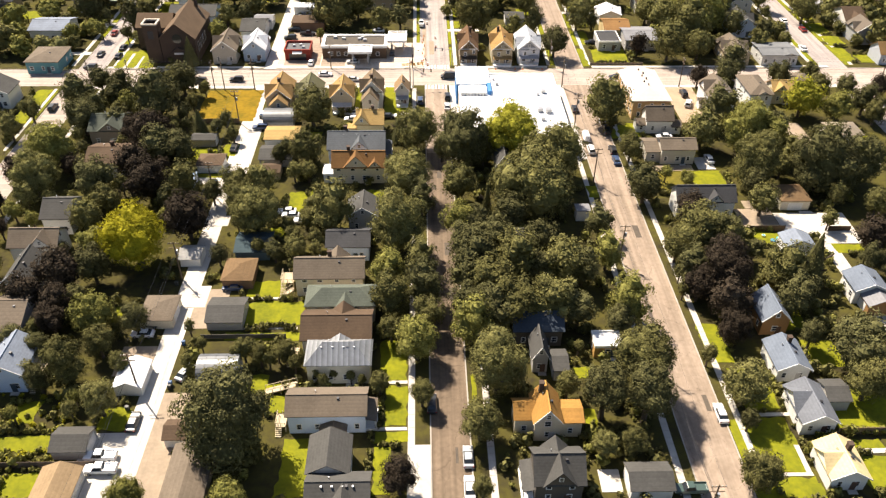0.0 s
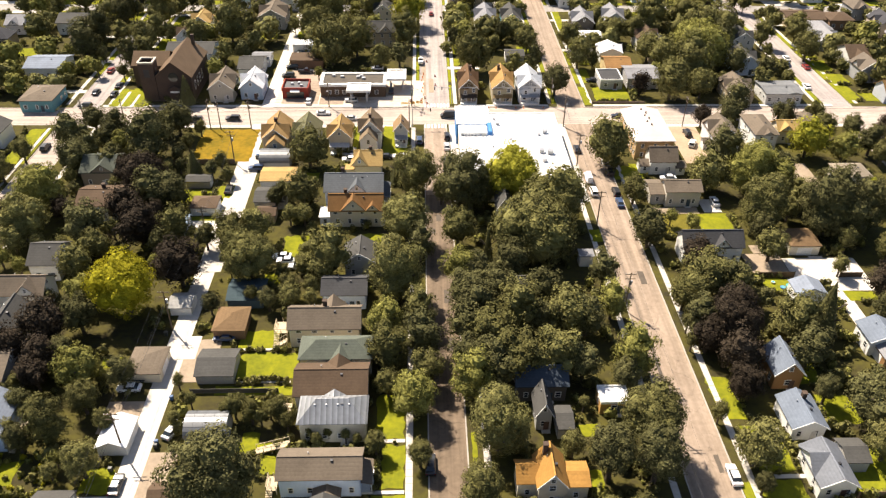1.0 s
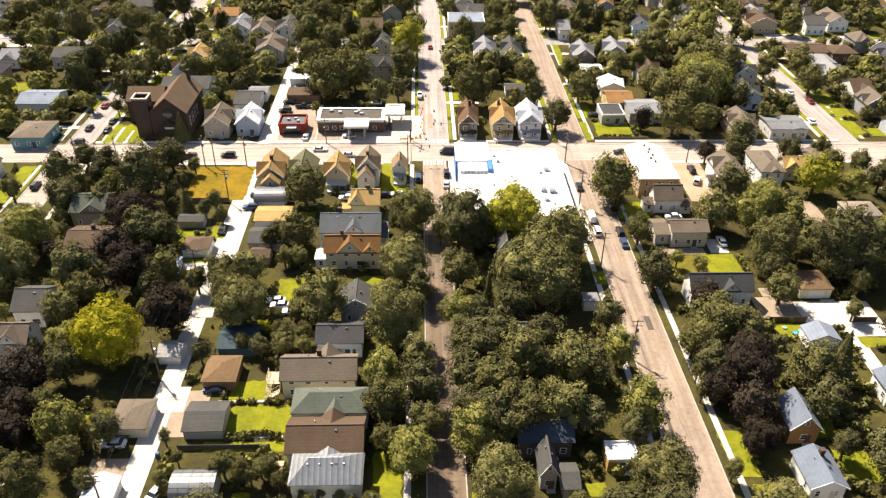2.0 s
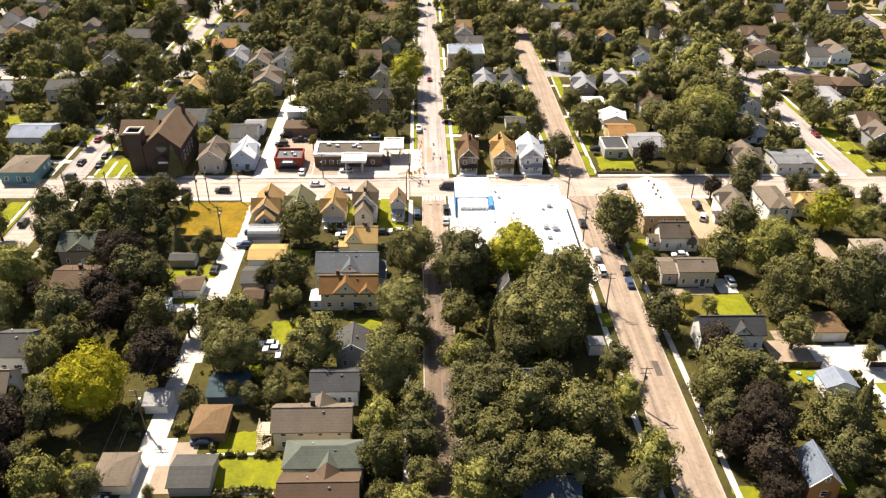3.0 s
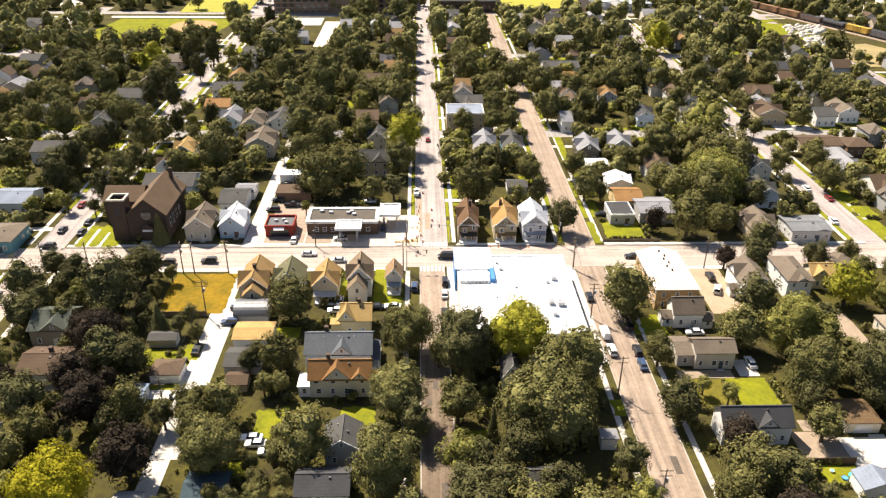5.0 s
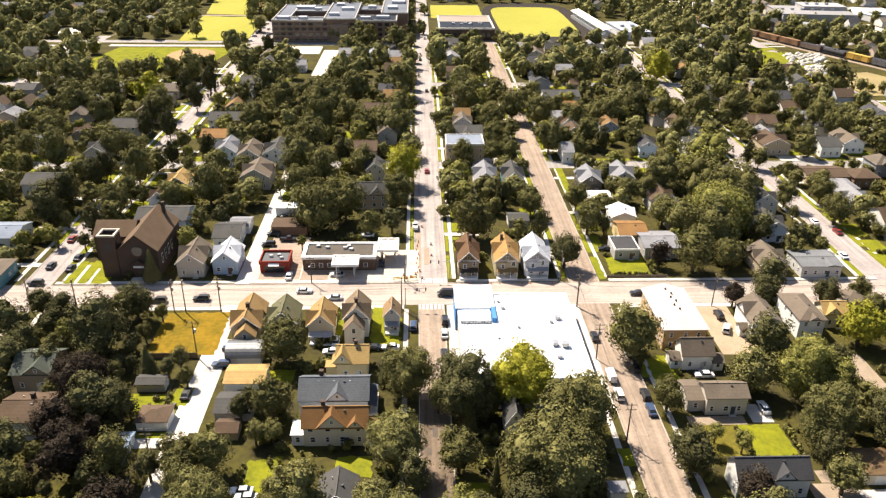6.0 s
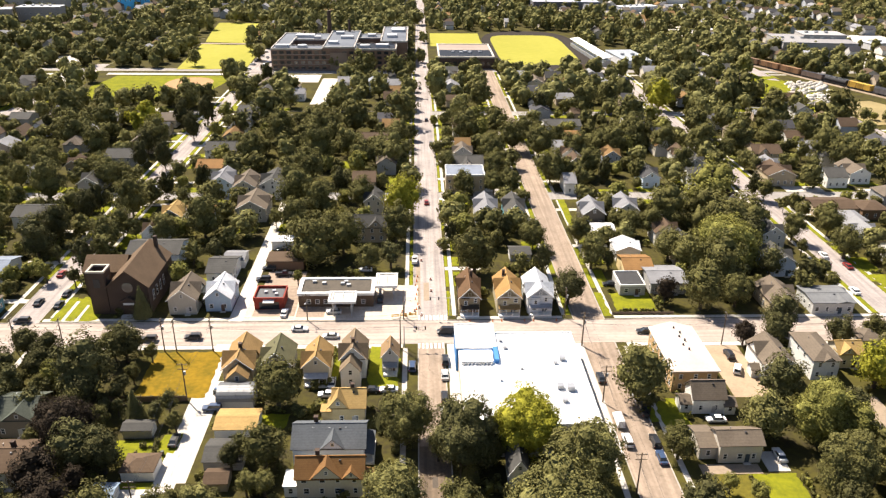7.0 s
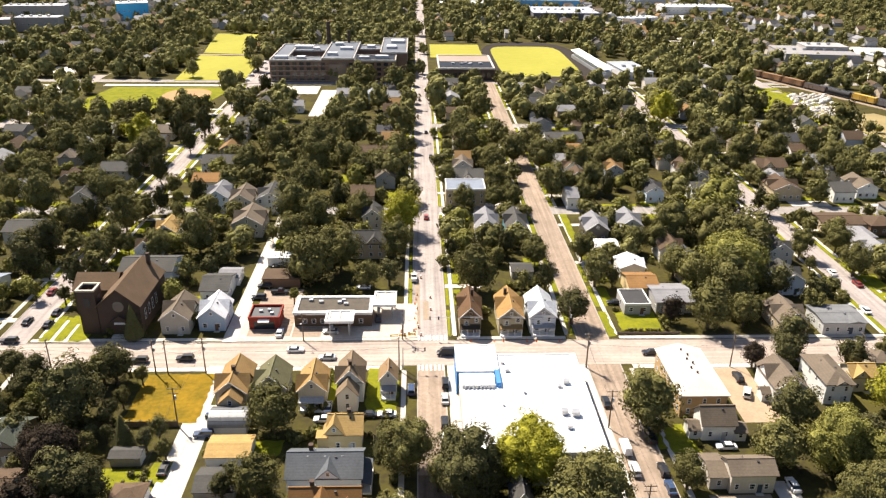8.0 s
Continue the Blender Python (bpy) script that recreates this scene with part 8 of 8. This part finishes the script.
tree(141.5, 339.6, 4.0)
tree(-143.2, 339.9, 7.8)
tree(-29.4, 342.6, 4.0, 'c')
tree(-98.5, 342.8, 4.0, 'c')
tree(138.4, 343.1, 3.4, 'c')
tree(19.6, 346.1, 5.2)
tree(39.4, 346.1, 5.2)
tree(32.3, 347.3, 5.0)
tree(127.8, 348.1, 3.2)
tree(-85.9, 349.0, 4.0, 'c')
tree(68.8, 354.3, 4.6)
tree(-161.7, 355.4, 5.2)
tree(-126.0, 356.2, 6.6)
tree(-119.8, 357.0, 4.6)
tree(57.3, 359.2, 7.3)
tree(-44.7, 361.1, 8.1)
tree(80.9, 361.1, 4.0, 'c')
tree(-99.8, 362.9, 4.2)
tree(95.8, 363.1, 4.3)
tree(173.4, 365.6, 4.8)
tree(34.2, 367.9, 5.3)
tree(116.9, 369.3, 6.3)
tree(76.7, 369.9, 6.1)
tree(-157.7, 370.4, 7.3)
tree(150.8, 372.3, 3.7)
tree(13.8, 372.8, 4.9)
tree(-109.7, 378.0, 4.4, 'c')
tree(149.0, 378.1, 4.5)
tree(-120.3, 379.5, 4.4, 'c')
tree(194.1, 381.6, 7.6)
tree(-23.2, 383.4, 6.2)
tree(-10.3, 383.8, 11.0)
tree(-73.9, 385.6, 7.5)
tree(-176.1, 387.8, 5.0)
tree(-43.5, 388.5, 8.8)
tree(189.9, 389.7, 7.7)
tree(-168.4, 390.5, 5.5)
tree(73.6, 392.0, 6.7)
tree(144.1, 392.2, 5.2)
tree(181.3, 392.4, 3.9)
tree(35.0, 392.5, 6.4)
tree(92.8, 396.9, 7.8)
tree(135.0, 397.3, 8.1)
tree(58.1, 397.8, 8.1)
tree(85.4, 398.4, 6.0)
tree(-147.0, 399.4, 6.4)
tree(-31.5, 399.9, 6.5)
tree(-124.5, 401.4, 4.4, 'c')
tree(118.2, 402.3, 6.6)
tree(155.4, 405.3, 8.3)
tree(47.0, 407.8, 7.5)
tree(174.6, 410.7, 6.8)
tree(-123.0, 410.8, 7.9)
tree(-65.0, 415.7, 8.1)
tree(-163.4, 416.5, 9.6)
tree(108.3, 416.5, 12.4)
tree(-7.8, 416.6, 6.0)
tree(25.1, 421.0, 8.2)
tree(197.4, 421.3, 7.0)
tree(-43.3, 422.5, 9.9)
tree(-109.5, 424.4, 4.9, 'c')
tree(54.6, 424.4, 5.6)
tree(-134.4, 431.8, 8.6, 'g')
tree(-87.9, 432.4, 5.9)
tree(42.1, 434.2, 7.1)
tree(144.0, 435.0, 7.2)
tree(-156.1, 435.5, 8.4)
tree(-30.6, 436.2, 8.8)
tree(-185.7, 437.7, 3.4, 'c')
tree(162.0, 440.6, 7.6)
tree(-120.2, 445.3, 5.2, 'c')
tree(190.9, 447.8, 10.7)
tree(114.5, 450.5, 8.6)
tree(-7.4, 452.8, 9.2)
tree(-109.7, 453.4, 5.6, 'c')
tree(-182.8, 456.0, 8.8)
tree(-78.1, 458.0, 12.2)
tree(159.4, 458.1, 7.6)
tree(247.8, 459.9, 3.7)
tree(23.0, 461.4, 6.1)
tree(233.0, 465.2, 12.7)
tree(69.5, 472.0, 5.0, 'c')
tree(93.2, 472.1, 8.7)
tree(-147.2, 474.8, 8.0)
tree(-169.9, 475.0, 6.7)
tree(-44.0, 486.0, 5.2)
tree(-216.0, 477.4, 7.7)
tree(-126.4, 477.6, 8.0)
tree(-163.9, 487.6, 5.1)
tree(141.1, 487.7, 9.0, 'g')
tree(111.3, 488.1, 8.1)
tree(-205.2, 490.2, 6.0)
tree(-97.1, 491.8, 8.0)
tree(37.4, 492.6, 8.4)
tree(-72.0, 492.0, 5.4)
tree(168.1, 500.4, 11.6)
tree(195.9, 510.1, 13.6)
tree(-21.6, 514.3, 7.4)
tree(-4.2, 519.5, 6.1)
tree(-33.5, 566.0, 8.0)
tree(-95.0, 550.6, 5.0, 'c')
tree(-12.0, 562.2, 9.2)
tree(-35.8, 576.7, 10.6)
tree(-117.0, 578.3, 4.5)
tree(-56.9, 598.8, 4.7)
tree(-157.9, 612.9, 5.6)
tree(-116.4, 635.5, 5.8)
tree(-130.4, 674.6, 5.3)
tree(-211.5, 697.3, 8.2)
tree(-127.0, 729.3, 5.8)
tree(-216.5, 761.1, 8.0)


garden_tub(85.8, 146.0, .75, (0.05, 0.45, 0.5), 'turquoise plastic garden tub on the grass')
garden_tub(84.0, 145.4, .6, (0.04, 0.16, 0.42), 'blue plastic garden tub on the grass')
garden_tub(82.4, 147.4, .45, (0.7, 0.68, 0.6), 'small pale plastic garden tub on the grass')

# ---- fences ----
fence(-72.5, 205.6, -54.2, 205.6, 1.6)
fence(-28.0, 114.0, -45.0, 114.0, 1.2, (0.12, 0.11, 0.1), "dark wire fence with hedge plants")
fence(58.0, 246.6, 76.0, 246.6, 0.8, (0.2, 0.15, 0.11), "low brown retaining fence beside the lawn")
fence(74.2, 87.6, 92.0, 87.6, 1.8)
fence(79.6, 149.6, 88.2, 149.6, 1.6, (0.1, 0.065, 0.04), 'dark brown board fence below a drive')
fence(99.0, 149.4, 104.4, 149.4, 1.5, (0.1, 0.065, 0.04), 'dark brown board fence beside a yard')
fence(74.6, 99.2, 92.0, 99.2, 1.6, (0.1, 0.08, 0.06))
fence(-75.0, 83.0, -56.0, 83.0, 1.6, (0.12, 0.09, 0.07))
fence(-90.0, 76.0, -64.0, 76.0, 1.6, (0.12, 0.09, 0.07))

# ---- far streets of houses, woods and shrubs ----
HOUSE_WALLS = [(0.6, 0.58, 0.53), (0.55, 0.5, 0.42), (0.4, 0.42, 0.46), (0.42, 0.34, 0.25), (0.62, 0.61, 0.6), (0.3, 0.3, 0.3)]
HOUSE_TOPS = [(0.075, 0.073, 0.068), (0.095, 0.064, 0.042), (0.14, 0.115, 0.09), (0.24, 0.24, 0.25), (0.06, 0.06, 0.066), (0.2, 0.12, 0.05)]
rg = random.Random(21)


def free(x, y, r):
    for x0, y0, x1, y1 in FOOTPRINTS:
        if x0 - r < x < x1 + r and y0 - r < y < y1 + r:
            return False
    return True


KEEP = [(-66, 498, -46, 590), (-92, 540, -60, 590), (-204, 506, -124, 592), (-174, 596, -122, 712), (-186, 704, -140, 826), (-236, 560, -206, 592), (238, 476, 262, 560), (-102, 588, -6, 670), (-100, 566, -46, 590), (10, 602, 142, 784), (236, 470, 286, 566), (128, 612, 172, 704)]


def sown_open(x0, y0, x1, y1):
    """Whether no lawn or paving lies in that rectangle yet."""
    return not any(a < x1 and c > x0 and b < y1 and d > y0 for a, b, c, d in OPEN)


def in_keep(x, y, m=0):
    if y > 500 and any(a < x < c and b - 6 < y < d for a, b, c, d in OPEN):
        return True
    if any(a - m < x < c + m and b - m < y < d + m for a, b, c, d in KEEP):
        return True
    k = (Vector((x, y)) - RAIL_A).dot(rn)
    along = (Vector((x, y)) - RAIL_A).dot(rd)
    return abs(k) < 7 + m or -40 < along < 110 and -30 < k < 0


protos = []
ranks = []
for sx, w in NS_STREETS:
    for side in (-1, 1):
        ranks += [(sx + side * (w / 2 + 15), y) for y in np.arange(252, 1120, 15.5)]
for extra in (-160, -190, -255, -285, -315, -345, 90, 118, 190, 216, 280, 310, 345, 380, -380, -420, 420, 460):
    ranks += [(extra, y) for y in np.arange(250, 1120, 17.0)]
ranks.sort(key=lambda q: q[1])
copies, farw, farr = 0, {}, {}
for hx_, hy_ in ranks:
    x, y = hx_ + rg.uniform(-2, 2), hy_ + rg.uniform(-2.5, 2.5)
    if y < 60 or on_street(x, y, 6) or in_keep(x, y, 8) or not free(x, y, 8) or abs(x) > 0.62 * (y - 40) + 60:
        continue
    if y < 300 and -120 < x < 90:
        continue
    if rg.random() < (0.2 if y < 620 else 0.3 if y > 850 and 130 < x < 420 or y > 640 and x > 300 or y > 780 and x < -270 else 0.72):
        continue
    if len(protos) < 14:
        i = len(protos)
        ob = house(x, y, rg.uniform(7, 9), rg.uniform(8, 12), rg.choice((4.2, 5.2, 5.6)), rg.uniform(2.2, 3.2), ("y", "y", "x", "hip")[i % 4], HOUSE_WALLS[i % 6], HOUSE_TOPS[(i * 5 + 1) % 6],
                   "distant " + ("pale", "cream", "blue-grey", "tan", "white", "grey")[i % 6] + " house with a " + ("grey", "tan", "dark", "brown", "pale", "rust-coloured")[i % 6] + " roof", sides="s", plain=True, cross=((0, 4.2, 2.0, "e"), (0, 4.2, 2.0, "w")) if i % 4 < 2 else (0, 4.2, 2.0, "s"), porch="s" if i % 3 == 0 else "")
        protos.append(ob)
    elif copies < 38:
        copies += 1
        copy_thing(rg.choice(protos), pose(x, y, 0, 0, 0, rg.choice((0, 0, 180, 90))))
        FOOTPRINTS.append((x - 5, y - 5.5, x + 5, y + 5.5))
    else:
        hx, hy, e, r, ax = rg.uniform(3.4, 5.2), rg.uniform(4, 6.5), rg.choice((4.2, 5.2, 5.6)), rg.uniform(2, 3.2), rg.choice("xy")
        i, j = rg.randrange(6), rg.randrange(6)
        for store_, key, shp in ((farw, i, gable_walls(hx, hy, e, r, ax)), (farr, j, gable_roof(hx, hy, e, r, ax))):
            store_.setdefault(key, Shape()).add([(vx + x, vy + y, vz) for vx, vy, vz in shp.v], shp.f)
        FOOTPRINTS.append((x - hx, y - hy, x + hx, y + hy))
for key, shp in farw.items():
    tagged(new("far_houses", shp.mesh("far_houses", wallpaint(HOUSE_WALLS[key]))), "walls of many far houses among trees", "houses", kind="stuff")
for key, shp in farr.items():
    tagged(new("far_roofs", shp.mesh("far_roofs", shingle(HOUSE_TOPS[key]))), "roofs of many far houses among trees", "roofs", kind="stuff")

# bright verges along the far streets and patches of lawn and drive before the far houses
verges, drives = Shape(), Shape()
rv = random.Random(8)
for sx, w in NS_STREETS:
    half = 4.8 if sx == XM else w / 2
    for ya, yb in ((246.5, 341), (350.5, 475.5), (484.5, 595)):
        for side in (-1, 1):
            y = ya
            while y < yb - 4:
                length = min(rv.uniform(6, 19), yb - y)
                a, b = sorted((sx + side * (half + 0.4), sx + side * (6.3 if sx != XM else 6.2)))
                if rv.random() < .8:
                    verges.box(a, y, -0.1, b, y + length, 0.025)
                a, b = sorted((sx + side * 7.8, sx + side * (9.5 + rv.uniform(0, 5))))
                if rv.random() < .6 and free((a + b) / 2, y + length / 2, 3) and sown_open(a, y, b, y + length):
                    verges.box(a, y + .5, -0.1, b, y + length - 1, 0.028)
                if rv.random() < .3:
                    a, b = sorted((sx + side * (half + 0.4), sx + side * 17))
                    drives.box(a, y + length + .2, -0.1, b, y + length + 2.6, 0.03)
                y += length + 3
for y_, w in EWS[1:4]:
    for side in (-1, 1):
        x = -260
        while x < 260:
            length = rv.uniform(7, 22)
            a, b = sorted((y_ + side * (w / 2 + 0.4), y_ + side * (w / 2 + rv.uniform(3, 8))))
            if not on_street(x, y_ + side * 12, 8) and not on_street(x + length, y_ + side * 12, 8) and abs(x - XA) > 26 and sown_open(x, a, x + length, b):
                (verges if rv.random() < .8 else drives).box(x, a, -0.1, x + length, b, 0.032)
            x += length + rv.uniform(1.5, 5)
tagged(new("far_verges", verges.mesh("far_verges", LAWN)), "sunlit mown verges and front lawns along the far streets", "lawn", kind="stuff")
tagged(new("far_drives", drives.mesh("far_drives", CONCRETE)), "pale concrete drives crossing the verges", "driveway", kind="stuff")

# trees between the houses, singly up to the second side street
grid = {}
for x, y, r in TREES:
    grid.setdefault((int(x // 20), int(y // 20)), []).append((x, y, r))


def tree_room(x, y, r, k=0.75):
    gx, gy = int(x // 20), int(y // 20)
    return not any((x - a) ** 2 + (y - b) ** 2 < (k * (r + c)) ** 2 for i in (-1, 0, 1) for j in (-1, 0, 1) for a, b, c in grid.get((gx + i, gy + j), ()))


TINY = [crown_data(51 + i, 28, 1, 0.9, 0.32) for i in range(4)]
DOT = [crown_data(61 + i, 46, 5, 0.9, 0.26, True) for i in range(5)]
SMALL = [crown_data(31 + i, 105, 7, 0.92, 0.18, True) for i in range(5)]
MIDDLE = [crown_data(41 + i, 250, 8, 0.95, 0.13, True) for i in range(5)]


def sown(x, y):
    return not any(x0 - 1 < x < x1 + 1 and y0 - 1 < y < y1 + 1 for x0, y0, x1, y1 in OPEN)


for i in range(2600):
    y = rg.uniform(250, 470)
    x = rg.uniform(-0.62 * y - 40, 0.62 * y + 40)
    r = rg.choice((3.0, 3.8, 4.6, 5.4, 6.2))
    if on_street(x, y, r * 0.55) or in_keep(x, y, 2) or not free(x, y, r * 0.45) or not tree_room(x, y, r, 0.72) or abs(x - XA) < 3.5 and y < 345 or not sown(x, y):
        continue
    if -100 < x < 70 and y < 290:
        continue
    MASS.append((rg.choice("dddfl"), rg.choice(MIDDLE), x, y, r * 0.95, (r, r, r * 0.95), rg.uniform(0, 6.28)))
    grid.setdefault((int(x // 20), int(y // 20)), []).append((x, y, r))
# yards that are closed in by trees: filled up round the trees already there
DENSE = [(-112, 128, -56, 178), (-97, 178, -56, 205), (-88, 90, -58, 128), (-48, 136, -24, 158), (80, 160, 100, 182), (-97, 205, -70, 212), (98, 112, 140, 150)]


def hides(x, y, h):
    """Whether a tree of height h here would stand before a house, a lawn or paving."""
    return not all(free(x, y + k * h, 1.2) and sown(x, y + k * h) for k in (0.3, 0.6, 0.9))


near = 0
for i in range(5200):
    x0, y0, x1, y1 = rg.choice(DENSE[:2] + DENSE)
    x, y = rg.uniform(x0, x1), rg.uniform(y0, y1)
    r = rg.choice((1.6, 2.1, 2.6, 3.2, 3.8, 4.4))
    if on_street(x, y, 1.2) or abs(x - XA) < 2.6 + r or not free(x, y, r * 0.75) or not sown(x, y) or not tree_room(x, y, r, 0.64) or hides(x, y, 2 * r + 1):
        continue
    near += 1
    if near > 75:
        break
    tree(x, y, r, rg.choice("dddddlp" if x < -56 else "dddddl"))
    grid.setdefault((int(x // 20), int(y // 20)), []).append((x, y, r))

# undergrowth: hedges, garden plants and saplings in the yards

DRIVES = [q for q in OPEN if q not in LAWNS]


def bush(x, y, r, edge=False):
    if any(x0 < x < x1 and y0 < y < y1 for x0, y0, x1, y1 in DRIVES):
        return
    if on_street(x, y, 2.5) or abs(x - XA) < 3.6 or not free(x, y, r * 0.6) or not (edge or sown(x, y)) or 8.5 < x < 46 and 183 < y < 246:
        return
    if any(abs(x - sx - e) < 1.4 for sx in (XM, XR) for e in (-7, 7)):
        return
    MASS.append((("d" if rg.random() < .75 else "l"), rg.choice(TINY), x, y, r * 0.95, (r, r, r * 0.95), rg.uniform(0, 6.28)))


for i in range(1350):
    y = 62 + 283 * rg.random() ** 1.5
    x = rg.uniform(-0.62 * y - 45, 0.62 * y + 45)
    along, spread = rg.uniform(0, math.pi), rg.uniform(0.8, 3.2)
    for j in range(rg.randrange(3, 10)):
        k, q = rg.gauss(0, spread), rg.gauss(0, 0.6)
        bush(x + k * math.cos(along) - q * math.sin(along), y + k * math.sin(along) + q * math.cos(along), rg.choice((0.5, 0.7, 0.9, 1.2, 1.6)))

for i in range(150):
    x, y, r = rg.uniform(-80, -62), rg.choice((rg.uniform(84, 86.4), rg.uniform(90, 99.5))), rg.uniform(.35, .9)
    if free(x, y, r):
        MASS.append((rg.choice("lly"), rg.choice(TINY), x, y, r * .8, (r, r, r * .9), rg.uniform(0, 6.28)))

# hedges along some edges of the lawns, in rows that touch
for x0, y0, x1, y1 in LAWNS:
    if y0 > 300 or y1 < 62 or x0 < -90 and y0 > 240:
        continue
    for ax, ay, bx, by in ((x0, y0 - .7, x1, y0 - .7), (x1 + .7, y0, x1 + .7, y1), (x0, y1 + .7, x1, y1 + .7), (x0 - .7, y0, x0 - .7, y1)):
        if rg.random() < .55:
            continue
        length = abs(bx - ax) + abs(by - ay)
        for j in range(int(length / 0.8)):
            if rg.random() < .18:
                continue
            u = j * 0.8 / length
            bush(ax + (bx - ax) * u + rg.uniform(-.3, .3), ay + (by - ay) * u + rg.uniform(-.3, .3), rg.uniform(.45, 1.0), True)

# the woods beyond: one joined mass of small crowns for each leaf colour
for i in range(15000):
    y = 470 + 820 * rg.random() ** 0.8
    x = rg.uniform(-0.60 * y - 30, 0.60 * y + 30)
    r = rg.uniform(4.6, 9.0)
    works = y > 850 and 130 < x < 420 or y > 640 and x > 300 or y > 780 and x < -270
    r *= 0.72 if works else 1.0
    if works and rg.random() < .62 or on_street(x, y, r * 0.5) and rg.random() < .93 or in_keep(x, y, 1.5) or not free(x, y, r * 0.3) or not tree_room(x, y, r, 0.68):
        continue
    grid.setdefault((int(x // 20), int(y // 20)), []).append((x, y, r))
    tall = r * rg.uniform(0.85, 1.15)
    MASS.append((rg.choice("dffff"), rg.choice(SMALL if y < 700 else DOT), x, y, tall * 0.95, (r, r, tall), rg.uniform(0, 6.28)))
trunks = Shape()
for x, y, r in TREES:
    if y > 288:
        trunks.tube(x, y, -0.05, r * 1.2, 0.06 * r, 0.03 * r, 5)
tagged(new("far_trunks", trunks.mesh("far_trunks", BARK)), "dark trunks of the far street trees", "trunks", kind="stuff")
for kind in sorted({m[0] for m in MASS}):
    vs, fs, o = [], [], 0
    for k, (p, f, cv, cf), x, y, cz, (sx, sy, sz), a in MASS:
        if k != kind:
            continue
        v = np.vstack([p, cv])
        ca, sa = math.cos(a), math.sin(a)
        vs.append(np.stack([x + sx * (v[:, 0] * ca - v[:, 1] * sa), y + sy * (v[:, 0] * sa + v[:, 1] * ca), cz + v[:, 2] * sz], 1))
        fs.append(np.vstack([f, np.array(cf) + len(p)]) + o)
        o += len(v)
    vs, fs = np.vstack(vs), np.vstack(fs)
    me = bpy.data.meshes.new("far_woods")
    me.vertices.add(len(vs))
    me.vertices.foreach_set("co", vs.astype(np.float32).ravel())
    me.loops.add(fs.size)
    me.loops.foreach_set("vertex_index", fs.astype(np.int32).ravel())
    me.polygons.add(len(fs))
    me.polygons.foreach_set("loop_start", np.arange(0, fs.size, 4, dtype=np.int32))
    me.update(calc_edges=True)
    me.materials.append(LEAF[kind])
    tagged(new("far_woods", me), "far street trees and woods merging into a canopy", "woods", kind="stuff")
